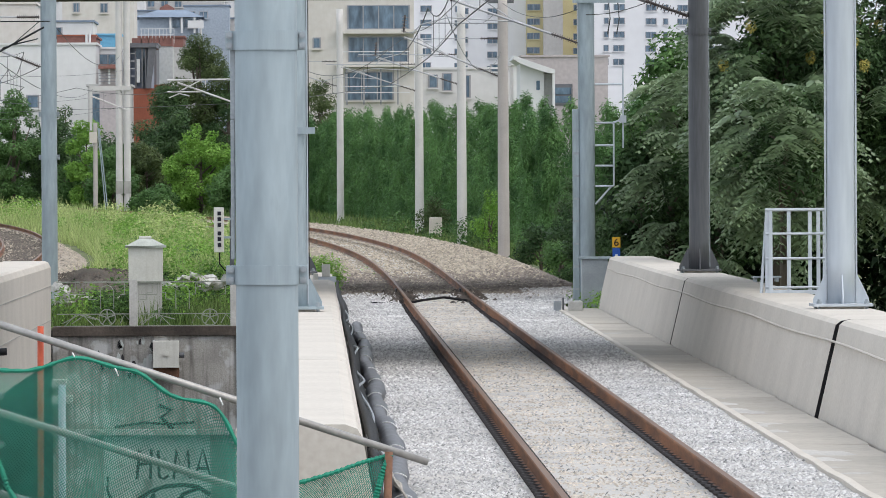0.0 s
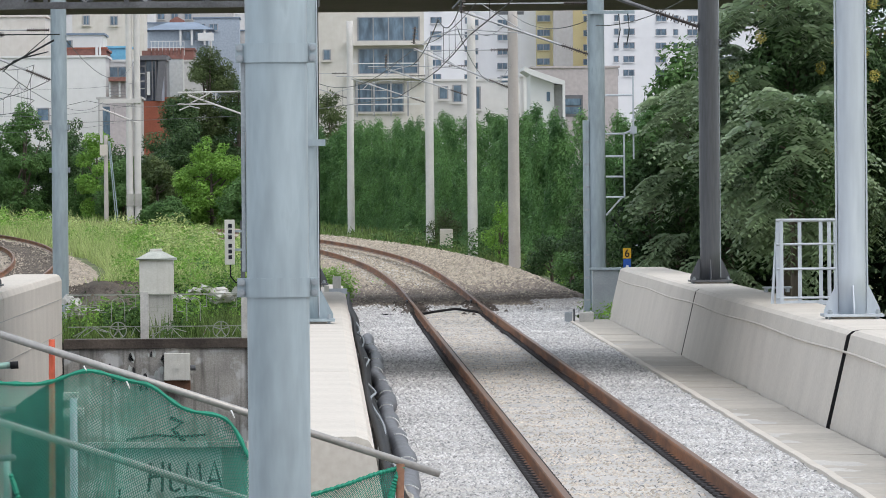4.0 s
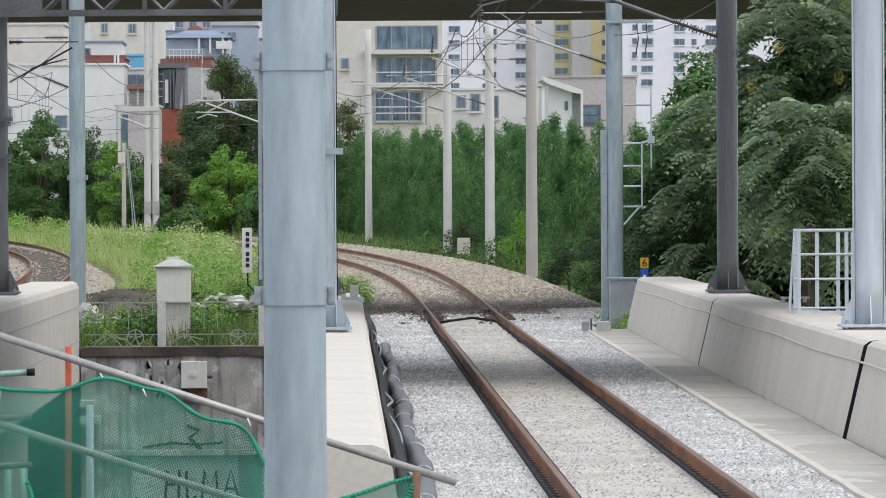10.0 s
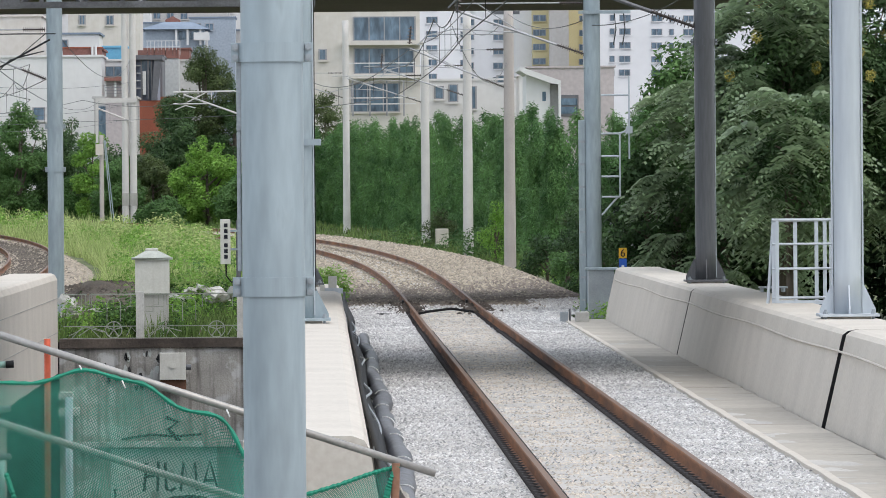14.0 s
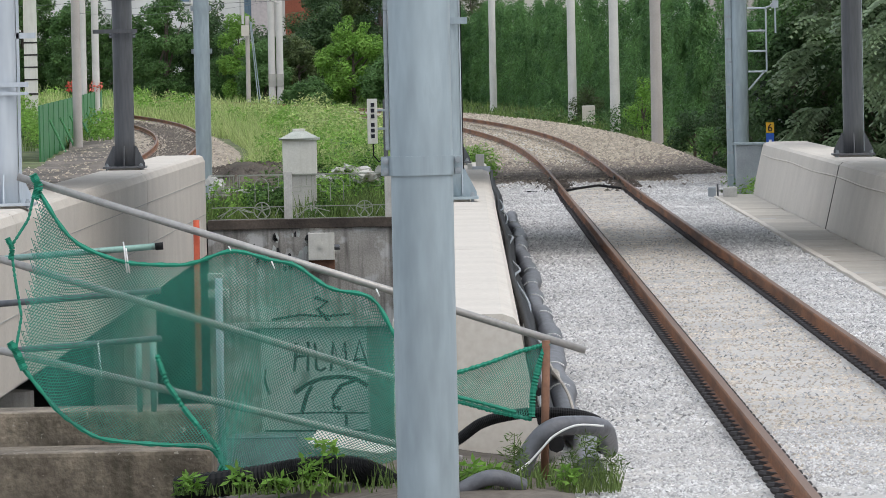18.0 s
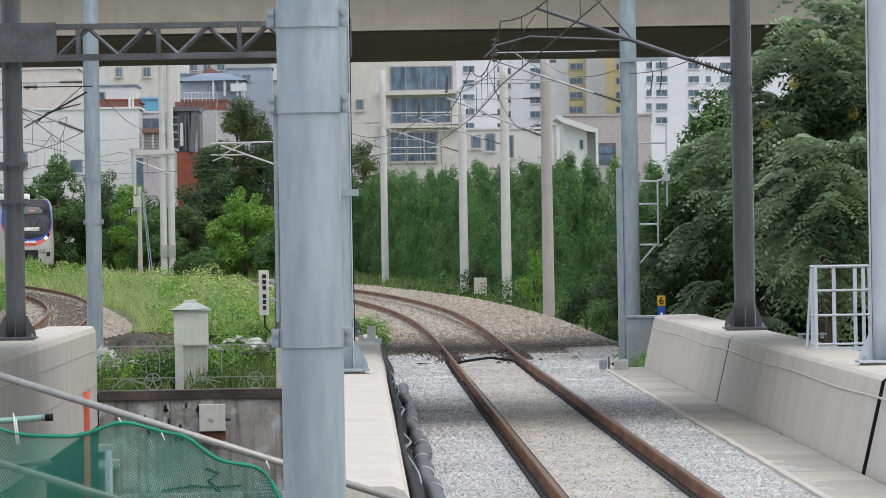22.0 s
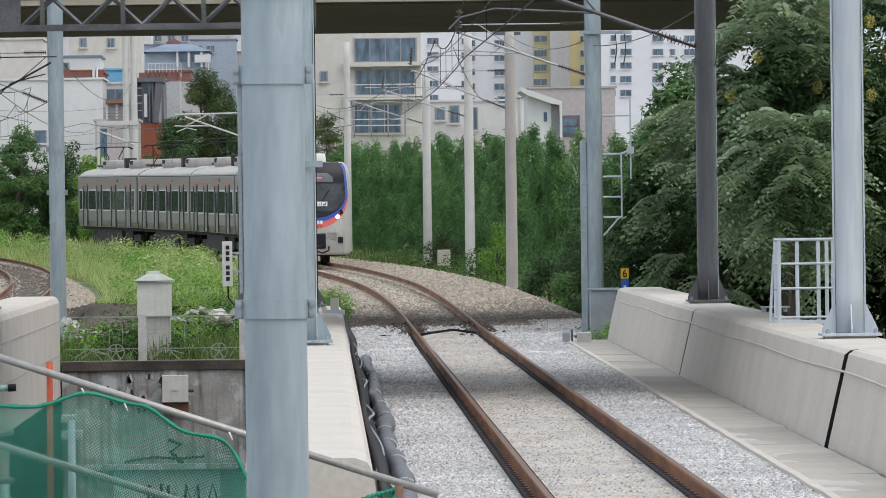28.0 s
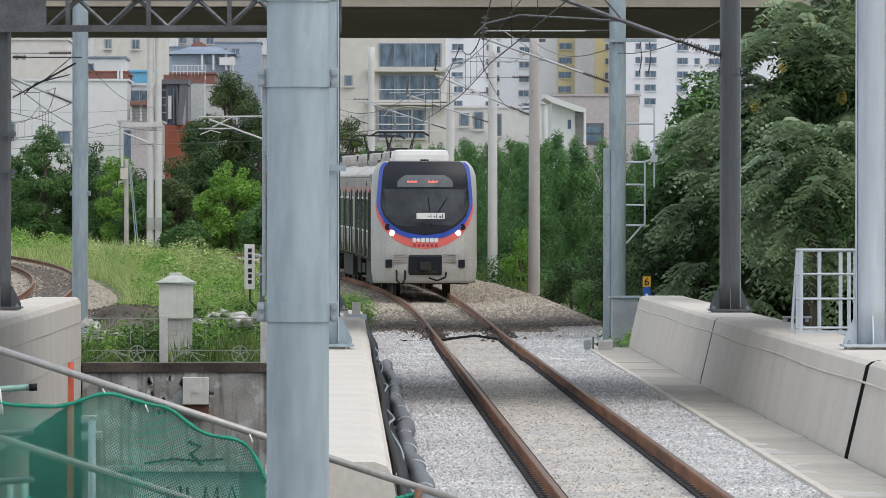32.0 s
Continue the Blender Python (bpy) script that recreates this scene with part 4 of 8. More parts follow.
building("apartment_tower", 34.45, 57.92, 880, 35.56, WALL_TOWER, "broad white apartment tower with rows of windows", depth=14, group="apartment towers", roof=WALL_TOWER, windows=((38.91, 40.29, 33.73, 34.45, 2), (43.09, 44.4, 33.66, 34.38, 2), (47.19, 48.5, 33.58, 34.3, 2), (37.66, 38.24, 33.77, 34.48, 1), (45.36, 45.94, 33.63, 34.34, 1), (51.3, 52.61, 33.51, 34.23, 2), (38.88, 40.26, 31.96, 32.68, 2), (43.06, 44.36, 31.88, 32.6, 2), (47.16, 48.47, 31.81, 32.53, 2), (37.63, 38.2, 31.99, 32.7, 1), (45.33, 45.9, 31.86, 32.56, 1), (51.27, 52.58, 31.74, 32.46, 2), (38.85, 40.23, 30.18, 30.9, 2), (43.02, 44.33, 30.11, 30.83, 2), (47.13, 48.44, 30.04, 30.76, 2), (37.6, 38.17, 30.22, 30.93, 1), (45.3, 45.87, 30.08, 30.79, 1), (51.24, 52.54, 29.96, 30.68, 2), (38.81, 40.19, 28.41, 29.13, 2), (42.99, 44.3, 28.33, 29.05, 2), (47.1, 48.41, 28.26, 28.98, 2), (37.57, 38.14, 28.45, 29.15, 1), (45.27, 45.84, 28.31, 29.01, 1), (51.2, 52.51, 28.19, 28.91, 2), (38.78, 40.16, 26.63, 27.36, 2), (42.96, 44.27, 26.56, 27.28, 2), (47.07, 48.37, 26.49, 27.21, 2), (37.54, 38.11, 26.67, 27.38, 1), (45.23, 45.81, 26.53, 27.24, 1), (51.17, 52.48, 26.41, 27.13, 2), (38.75, 40.13, 24.86, 25.58, 2), (42.93, 44.24, 24.79, 25.51, 2), (47.04, 48.34, 24.71, 25.43, 2), (37.5, 38.08, 24.9, 25.6, 1), (45.2, 45.78, 24.76, 25.47, 1), (51.14, 52.45, 24.64, 25.36, 2), (38.72, 40.1, 23.09, 23.81, 2), (42.9, 44.2, 23.01, 23.73, 2), (47, 48.31, 22.94, 23.66, 2), (37.47, 38.05, 23.12, 23.83, 1), (45.17, 45.74, 22.98, 23.69, 1), (51.11, 52.42, 22.86, 23.58, 2), (38.69, 40.07, 21.31, 22.03, 2), (42.87, 44.17, 21.24, 21.96, 2), (46.97, 48.28, 21.16, 21.88, 2), (37.44, 38.01, 21.35, 22.05, 1), (45.14, 45.71, 21.21, 21.92, 1), (51.08, 52.38, 21.09, 21.81, 2), (38.65, 40.03, 19.54, 20.26, 2), (42.83, 44.14, 19.46, 20.18, 2), (46.94, 48.25, 19.39, 20.11, 2), (37.41, 37.98, 19.57, 20.28, 1), (45.11, 45.68, 19.43, 20.14, 1), (51.05, 52.35, 19.32, 20.04, 2), (38.62, 40, 17.76, 18.48, 2), (42.8, 44.11, 17.69, 18.41, 2), (46.91, 48.21, 17.61, 18.33, 2), (37.38, 37.95, 17.8, 18.51, 1), (45.07, 45.65, 17.66, 18.37, 1), (51.01, 52.32, 17.54, 18.26, 2), ))

# ---------------------------------------------------------------- the commuter train
STEEL = material("brushed_stainless_car_side", (0.175, 0.16, 0.135), 0.42, 0.4, 0.08, 0.7, 14, 0.03, stretch=(1, 0.25, 4), streak=((0.2, 0.18, 0.15), 0.25))
STEEL_ROOF = material("dusty_car_roof", (0.42, 0.395, 0.36), 0.6, 0.1, 0.08, 1.2, 14, 0.05)
CAB = material("pale_grey_cab_shell", (0.43, 0.415, 0.385), 0.42, 0.1, 0.06, 1.2, 14, 0.02, streak=((0.3, 0.27, 0.22), 0.35))
CAB_BLACK = material("black_cab_mask", (0.012, 0.013, 0.02), 0.35, 0, 0.1, 2, 20, 0, spec=0.3)
CAB_BLUE = material("blue_cab_band", (0.02, 0.07, 0.42), 0.35, 0, 0.06, 2, 20, 0)
CAB_RED = material("coral_red_cab_band", (0.72, 0.13, 0.11), 0.4, 0, 0.06, 2, 20, 0)
CAR_GLASS = material("dark_tinted_window", (0.035, 0.05, 0.05), 0.08, 0, 0.15, 0.6, 8, 0, spec=0.8)
WINDSHIELD = material("grey_windscreen", (0.012, 0.014, 0.018), 0.07, 0, 0.4, 1.3, 6, 0, colour2=(0.04, 0.046, 0.052), spec=0.5)
DOOR_EDGE = material("door_recess_shade_and_seam", (0.05, 0.05, 0.05), 0.6, 0, 0.1, 3, 20, 0)
DOOR_LEAF = material("stainless_door_leaf", (0.2, 0.195, 0.18), 0.4, 0.5, 0.08, 0.8, 14, 0.02)
UNDERFRAME = material("sooty_underframe", (0.03, 0.027, 0.025), 0.85, 0.1, 0.3, 2, 20, 0.2)
AC_WHITE = material("white_roof_unit", (0.7, 0.69, 0.66), 0.5, 0, 0.06, 1.5, 20, 0.03)
AC_GREY = material("grey_roof_unit", (0.33, 0.31, 0.29), 0.55, 0.1, 0.1, 1.5, 20, 0.05)
PAPER = material("white_paper", (0.82, 0.82, 0.8), 0.8, 0, 0.02, 3, 20, 0)
WHITE_FRAME = material("pale_window_frame", (0.6, 0.6, 0.57), 0.5, 0.2, 0.05, 3, 20, 0)
LAMP_ON = glow("lit_headlamp", (1.0, 0.93, 0.78), 9.0)
LED_RED = glow("red_led_text", (0.9, 0.2, 0.16), 0.8)
RED_TRIM = material("red_door_header", (0.42, 0.09, 0.07), 0.5, 0, 0.1, 3, 20, 0)

CAR_L, CAR_W, SILL, GUTTER, CROWN = 19.5, 1.56, 1.1, 3.62, 4.03
BODY = [(-1.50, SILL), (-1.56, SILL + 0.35), (-1.56, GUTTER - 0.1), (-1.5, GUTTER), (-1.42, GUTTER + 0.1), (-1.15, GUTTER + 0.25), (-0.6, CROWN - 0.03), (0, CROWN),
        (0.6, CROWN - 0.03), (1.15, GUTTER + 0.25), (1.42, GUTTER + 0.1), (1.5, GUTTER), (1.56, GUTTER - 0.1), (1.56, SILL + 0.35), (1.50, SILL)]


def pantograph(t, y):
    p = part("pantograph", boxes((-0.7, 0.7, y - 0.7, y + 0.7, CROWN + 0.02, CROWN + 0.12), bevel=0.02), UNDERFRAME, t)
    for sx in (-0.5, 0.5):
        for a, b in (((sx, y - 0.6, 4.0), (sx * 0.7, y + 0.75, 4.5)), ((sx * 0.7, y + 0.75, 4.5), (sx, y - 0.2, 5.05)), ((sx, y + 0.6, 4.0), (sx * 0.7, y - 0.75, 4.5)), ((sx * 0.7, y - 0.75, 4.5), (sx, y + 0.2, 5.05))):
            bm = bmesh.new()
            tube(bm, a, b, 0.025, sides=6)
            part("pantograph_arm", bm, UNDERFRAME, p)
    for dy in (-0.2, 0.2):
        bm = bmesh.new()
        line(bm, [(-0.95, y + dy, 4.95), (-0.75, y + dy, 5.06), (0.75, y + dy, 5.06), (0.95, y + dy, 4.95)], 0.03, 6)
        part("collector_shoe", bm, UNDERFRAME, p)


def bogie(t, y):
    b = part("bogie", boxes((-1.15, -0.95, y - 1.6, y + 1.6, 0.45, 0.75), (0.95, 1.15, y - 1.6, y + 1.6, 0.45, 0.75), (-1.0, 1.0, y - 0.25, y + 0.25, 0.45, 0.8)), UNDERFRAME, t)
    for dy in (-1.05, 1.05):
        for sx in (-0.75, 0.75):
            bm = bmesh.new()
            tube(bm, (sx - 0.065, y + dy, 0.43), (sx + 0.065, y + dy, 0.43), 0.43, sides=20)
            part("wheel", bm, UNDERFRAME, b)


def train_car(label, front=False, panto=False):
    t = empty("commuter_train_car", label, "train car", group="cars of the commuter train")
    y1 = 8.2 if front else CAR_L / 2
    bm = bmesh.new()
    sweep(bm, BODY, [(0, y, 0, 0) for y in np.linspace(-CAR_L / 2, y1, 6)])
    for f in bm.faces:
        f.material_index = 1 if f.calc_center_median().z > GUTTER - 0.02 else 0
    part("body_shell", bm, (STEEL, STEEL_ROOF), t)
    for sx in (-1, 1):
        side = part("gutter", boxes((sx * 1.5, sx * 1.585, -CAR_L / 2 + 0.05, y1 - 0.1, GUTTER - 0.04, GUTTER + 0.02)), STEEL_ROOF, t)
        part("letterboard", boxes((sx * 1.56, sx * 1.568, -CAR_L / 2 + 0.1, y1 - 0.15, 3.22, 3.27)), RED_TRIM, t)
        for zz in (1.25, 1.4, 1.55, 1.7):
            part("bead", boxes((sx * 1.56, sx * 1.57, -CAR_L / 2 + 0.1, y1 - 0.15, zz, zz + 0.025)), STEEL, t)
        for yd in (-7.15, -2.4, 2.4, 7.1):
            d = part("door", boxes((sx * 1.56, sx * 1.572, yd - 0.66, yd + 0.66, SILL + 0.06, 3.1)), DOOR_LEAF, t)
            # outer dark bars stand for shade in uncut recesses; the middle is the seam
            for ys in (-0.72, 0.0, 0.72):
                w = 0.07 if ys else 0.02
                part("door_edge", boxes((sx * 1.562, sx * (1.605 if ys else 1.578), yd + ys - w, yd + ys + w, SILL + 0.04, 3.14)), DOOR_EDGE, d)
            part("door_header", boxes((sx * 1.562, sx * 1.6, yd - 0.78, yd + 0.78, 3.1, 3.2)), RED_TRIM, d)
            for ys in (-0.33, 0.33):
                part("door_window", boxes((sx * 1.57, sx * 1.58, yd + ys - 0.2, yd + ys + 0.2, 1.98, 2.85)), CAR_GLASS, d)
        for yw, hw in ((-4.78, 1.2), (0, 1.2), (4.75, 1.2), (-8.7, 0.45)) + (() if front else ((8.7, 0.45),)):
            w = part("window", boxes((sx * 1.56, sx * 1.58, yw - hw - 0.05, yw + hw + 0.05, 1.9, 2.95), bevel=0.005), WHITE_FRAME, t)
            part("pane", boxes((sx * 1.57, sx * 1.586, yw - hw, yw + hw, 1.96, 2.89)), CAR_GLASS, w)
        part("number_board", boxes((sx * 1.56, sx * 1.575, 3.2, 3.7, 3.3, 3.42)), CAB_BLACK, t)
    part("underframe", boxes((-1.2, 1.2, -6.0, 6.0, 0.42, SILL), (-1.35, -0.7, -3.5, 4.0, 0.3, 1.0), (0.7, 1.35, -4.0, 3.5, 0.3, 1.0), (-1.3, 1.3, -CAR_L / 2, y1, 0.95, SILL + 0.02)), UNDERFRAME, t)
    bogie(t, -6.9)
    bogie(t, 6.6)
    for ya in ((2.3, 6.8), (-6.6, -2.6)) if front else ((2.4, 6.4), (-6.4, -2.4)):
        bm = bmesh.new()
        box(bm, -0.82, 0.82, ya[0], ya[1], CROWN - 0.1, CROWN + 0.36, bevel=0.16)
        ac = part("air_conditioner", bm, AC_WHITE if front and ya[0] > 0 else AC_GREY, t, "rounded pale roof air conditioner")
        for k in range(4):
            part("vent_slot", boxes((0.8, 0.835, ya[0] + 0.4 + 0.25 * k, ya[0] + 0.55 + 0.25 * k, CROWN + 0.12, CROWN + 0.3)), UNDERFRAME, ac)
    for g in ((-0.5, 0.5, -0.9, -0.1, CROWN - 0.03, CROWN + 0.34), (0.2, 0.75, 0.5, 1.1, CROWN - 0.05, CROWN + 0.45), (-0.4, 0.3, 1.3, 1.8, CROWN - 0.03, CROWN + 0.3)):
        part("roof_gear", boxes(g, bevel=0.03), UNDERFRAME, t)
    if panto:
        pantograph(t, -7.9)
        pantograph(t, 8.0 if not front else 0.3)
    if not front:
        part("gangway", boxes((-0.7, 0.7, CAR_L / 2, CAR_L / 2 + 0.5, 1.0, 3.3), bevel=0.05), BLACK, t)
    return t


def face_y(x, z):
    """How far forward the cab's face stands at a place across and up."""
    u = abs(x) / 1.56
    return 9.98 - 0.32 * u ** 2.2 - 0.45 * max(0, u - 0.8) * 5 * u - 0.13 * max(0, z - 1.3) - 0.5 * max(0, z - 3.35) ** 2 - 0.15 * max(0, 0.8 - z)


def face_half(z):
    return 1.56 if 1.0 < z < 3.2 else 1.56 - 0.10 * min(1, max(0, 1.0 - z) / 0.7) ** 2 if z <= 1.0 else 1.56 - 0.05 * (z - 3.2) - 0.26 * ((z - 3.2) / 0.84) ** 4


def face_patch(name, half, z0, z1, lift, mat, t, n=30, m=24, inner=None, label=""):
    """A patch of the face between z0 and z1, as wide as half(z) each way, lifted off the shell."""
    bm = bmesh.new()
    rows = []
    for j in range(n + 1):
        z = z0 + (z1 - z0) * j / n
        w = max(0.004, half(z))
        rows.append([bm.verts.new((x, face_y(x, z) + lift, z)) for x in [-w + 2 * w * i / m for i in range(m + 1)]])
    for r0, r1 in zip(rows, rows[1:]):
        for i in range(m):
            bm.faces.new((r0[i], r0[i + 1], r1[i + 1], r1[i]))
    r = bmesh.ops.extrude_face_region(bm, geom=bm.faces[:])
    bmesh.ops.translate(bm, vec=(0, -0.02, 0), verts=[v for v in r["geom"] if isinstance(v, bmesh.types.BMVert)])
    bmesh.ops.recalc_face_normals(bm, faces=bm.faces[:])
    return part(name, bm, mat, t, label, smooth=False)


def cup(z, bottom, mid, w):
    return w * math.sqrt(max(0, 1 - ((mid - z) / (mid - bottom)) ** 2)) if z < mid else w


def add_cab(t):
    bm = bmesh.new()
    rows = []
    zs = [0.42 + (4.04 - 0.42) * (j / 36) for j in range(37)]
    for z in zs:
        w = face_half(z)
        ring = [(w, 8.1, z)] + [(w - 2 * w * i / 24, face_y(w - 2 * w * i / 24, z), z) for i in range(25)] + [(-w, 8.1, z)]
        rows.append([bm.verts.new(p) for p in ring])
    for r0, r1 in zip(rows, rows[1:]):
        for i in range(len(r0) - 1):
            bm.faces.new((r0[i], r1[i], r1[i + 1], r0[i + 1]))
    bm.faces.new(rows[-1])
    bm.faces.new(rows[0][::-1])
    bmesh.ops.recalc_face_normals(bm, faces=bm.faces[:])
    cab = part("cab_front", bm, CAB, t, "pale grey rounded driving cab", smooth=False)
    for p in cab.data.polygons:
        p.use_smooth = abs(p.normal.z) < 0.7
    def shut(z, w):
        """Half width of the mask's upper part, rounded at the shoulders."""
        return w - 0.09 * max(0, z - 2.9) - 1.6 * max(0, z - 3.72) ** 2
    face_patch("red_band", lambda z: cup(z, 1.43, 2.75, 1.46), 1.43, 2.78, 0.01, CAB_RED, cab, label="coral red band")
    face_patch("blue_band", lambda z: cup(z, 1.68, 2.85, 1.43) if z < 2.85 else shut(z, 1.43), 1.68, 4.0, 0.026, CAB_BLUE, cab, label="blue band round the mask")
    face_patch("mask", lambda z: cup(z, 1.84, 2.8, 1.32) if z < 2.8 else shut(z, 1.32), 1.84, 4.03, 0.042, CAB_BLACK, cab, label="glossy black mask")
    face_patch("windscreen", lambda z: cup(z, 1.93, 2.8, 1.27) if z < 2.8 else shut(z, 1.27), 2.12, 3.2, 0.05, WINDSHIELD, cab)
    face_patch("display", lambda z: 0.82 - 2.6 * max(0, z - 3.42) ** 1.5, 3.27, 3.62, 0.05, material("display_glass", (0.13, 0.14, 0.15), 0.1, 0, 0.1, 2, 10, 0), cab)
    for x0, w in ((0.42, 0.3), (-0.2, 0.3)):
        for k in range(5):
            xx = x0 + 0.06 * k - 0.15
            part("led_character", boxes((xx - 0.02, xx + 0.02, face_y(0.3, 3.43) + 0.05, face_y(0.3, 3.43) + 0.07, 3.4, 3.46 - 0.02 * (k % 2))), LED_RED, cab)
    card = part("destination_card", boxes((-0.58, 0.26, face_y(0, 2.4) + 0.04, face_y(0, 2.4) + 0.07, 2.32, 2.5)), PAPER, cab, "white destination card with black characters")
    for k, xx in enumerate((-0.13, -0.3, -0.47)):
        yy = face_y(0, 2.4) + 0.073
        part("character_bar", boxes((xx - 0.05, xx - 0.03, yy - 0.01, yy, 2.35, 2.47), (xx + 0.0, xx + 0.05, yy - 0.01, yy, 2.39 - 0.02 * k, 2.41)), CAB_BLACK, card)
    for xx in (-0.14, -0.36):
        bm = bmesh.new()
        tube(bm, (xx, face_y(xx, 2.4) + 0.04, 2.5), (xx + (0.05 if xx > -0.2 else -0.3), face_y(xx, 2.9) + 0.05, 2.95), 0.014, sides=5)
        part("wiper", bm, BLACK, cab)
    for sx in (-1, 1):
        x, z = sx * 0.97, 1.9
        bm = bmesh.new()
        bmesh.ops.create_uvsphere(bm, u_segments=16, v_segments=10, radius=0.092, matrix=Matrix.Translation((x, face_y(x, z) - 0.04, z)))
        part("headlamp", bm, LAMP_ON, cab, "lit white headlamp", smooth=True)
        bm = bmesh.new()
        tube(bm, (sx * 1.1, face_y(1.1, 2.08) - 0.08, 2.08), (sx * 1.1, face_y(1.1, 2.08) + 0.03, 2.08), 0.1, sides=18)
        part("tail_lamp", bm, CAB_BLACK, cab, "dark tail lamp")
        for k in range(4):
            x0 = sx * 0.72
            part("vent_louvre", boxes((x0 - 0.2, x0 + 0.2, face_y(x0, 1.0) - 0.06, face_y(x0, 1.0) + 0.03, 1.04 + 0.07 * k, 1.08 + 0.07 * k)), AC_GREY, cab)
        part("hose_box", boxes((sx * 1.08 - 0.1, sx * 1.08 + 0.1, face_y(1.08, 0.8) - 0.05, face_y(1.08, 0.8) + 0.06, 0.88, 1.12), bevel=0.02), CAB_BLACK, cab)
    bm = bmesh.new()
    box(bm, -0.5, 0.5, 9.75, 10.02, 0.66, 1.26, bevel=0.06)
    rec = part("coupler_recess", bm, CAB_BLACK, cab, "black coupler recess")
    part("coupler", boxes((-0.16, 0.16, 9.9, 10.3, 0.8, 1.05), (-0.3, 0.3, 9.9, 10.08, 0.7, 0.8), bevel=0.03), UNDERFRAME, rec)
    for pts in ([(0.85, 9.85, 0.85), (0.85, 10.05, 0.5), (0.7, 10.08, 0.38), (0.6, 10.0, 0.55), (0.6, 9.9, 0.85)], [(-0.62, 9.9, 0.75), (-0.6, 10.1, 0.6), (-0.35, 10.14, 0.5), (-0.1, 10.1, 0.58)]):
        bm = bmesh.new()
        line(bm, pts, 0.03, 6)
        part("hose", bm, BLACK, cab)
    # the maker's mark as plain white shapes, and the running number as bars
    for k in range(6):
        xx = 0.33 - k * 0.13
        part("logo_shape", boxes((xx - 0.058, xx + 0.05, face_y(xx, 1.69) + 0.02, face_y(xx, 1.69) + 0.038, 1.63, 1.76)) if k != 1 else tube(bmesh.new(), (xx, face_y(xx, 1.69) + 0.005, 1.695), (xx, face_y(xx, 1.69) + 0.04, 1.695), 0.062, sides=16), PAPER, cab)
        part("number_bar", boxes((xx - 0.045, xx + 0.03, face_y(xx, 1.53) + 0.005, face_y(xx, 1.53) + 0.02, 1.5, 1.57)), material("dull_red_figures", (0.35, 0.05, 0.05), 0.6, 0, 0.05, 3, 20, 0) if k == 0 else bpy.data.materials["dull_red_figures"], cab)
    part("skirt", boxes((-1.3, 1.3, 8.3, 9.6, 0.38, 1.0)), UNDERFRAME, cab)
    part("roof_aerial", boxes((-0.12, 0.12, 9.1, 9.25, 3.95, 4.09)), BLACK, cab)


train = [train_car("stainless leading train car with black and blue face, headlamps lit", front=True)]
add_cab(train[0])
train.append(train_car("stainless commuter train car with red trim and raised pantographs", panto=True))
train.append(train_car("stainless commuter train car with dark windows and red trim"))
train.append(train_car("stainless last train car with red trim", panto=True))

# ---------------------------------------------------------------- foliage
# deep green of the dark bushes, also the painted shade inside crowns
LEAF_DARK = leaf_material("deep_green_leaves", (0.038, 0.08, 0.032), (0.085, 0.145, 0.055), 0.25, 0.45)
# near-black green: the shade under the trees put into leaf colour
LEAF_SHADE = leaf_material("shade_painted_leaves", (0.016, 0.034, 0.015), (0.03, 0.058, 0.022), 0.15)
LEAF_HEDGE = leaf_material("hedge_leaves", (0.055, 0.13, 0.045), (0.135, 0.265, 0.085), 0.25, 0.35)
LEAF_FROND = leaf_material("feathered_leaves", (0.165, 0.24, 0.125), (0.3, 0.39, 0.23), 0.3, 0.25, 0.5, 0.42)
LEAF_OLIVE = leaf_material("olive_green_leaves", (0.06, 0.09, 0.035), (0.12, 0.16, 0.06), 0.3, 0.4)
LEAF_GREEN = leaf_material("soft_green_leaves", (0.07, 0.15, 0.045), (0.13, 0.24, 0.08), 0.35, 0.35)
SEEDS = leaf_material("pale_yellow_seed_heads", (0.42, 0.36, 0.08), (0.6, 0.52, 0.16), 0.2, 0.3)
LEAF_MID = leaf_material("mid_green_leaves", (0.05, 0.11, 0.033), (0.1, 0.185, 0.055), 0.25, 0.45)
LEAF_LIGHT = leaf_material("fresh_green_leaves", (0.15, 0.3, 0.05), (0.25, 0.43, 0.09), 0.45)
GRASS = leaf_material("tall_grass", (0.28, 0.39, 0.12), (0.49, 0.55, 0.24), 0.45, 0.3)
GRASS_GREEN = leaf_material("green_weeds", (0.085, 0.145, 0.04), (0.17, 0.235, 0.075), 0.3, 0.45)
BARK = material("grey_brown_bark", (0.11, 0.09, 0.07), 0.95, 0, 0.3, 4, 30, 0.6, stretch=(1, 1, 0.2))
RNG = np.random.default_rng(7)


def np_mesh(name, v, f, mat, parent=None, label=""):
    """A mesh from arrays of vertices and of equal faces."""
    me = bpy.data.meshes.new(name)
    v, f = np.asarray(v, np.float32), np.asarray(f, np.int32)
    k = f.shape[1]
    me.vertices.add(len(v))
    me.vertices.foreach_set("co", v.ravel())
    me.loops.add(f.size)
    me.loops.foreach_set("vertex_index", f.ravel())
    me.polygons.add(len(f))
    me.polygons.foreach_set("loop_start", np.arange(len(f), dtype=np.int32) * k)
    me.update(calc_edges=True)
    me.materials.append(mat)
    ob = new(name, me)
    ob.parent = parent
    if label:
        tagged(ob, label=label)
    return ob


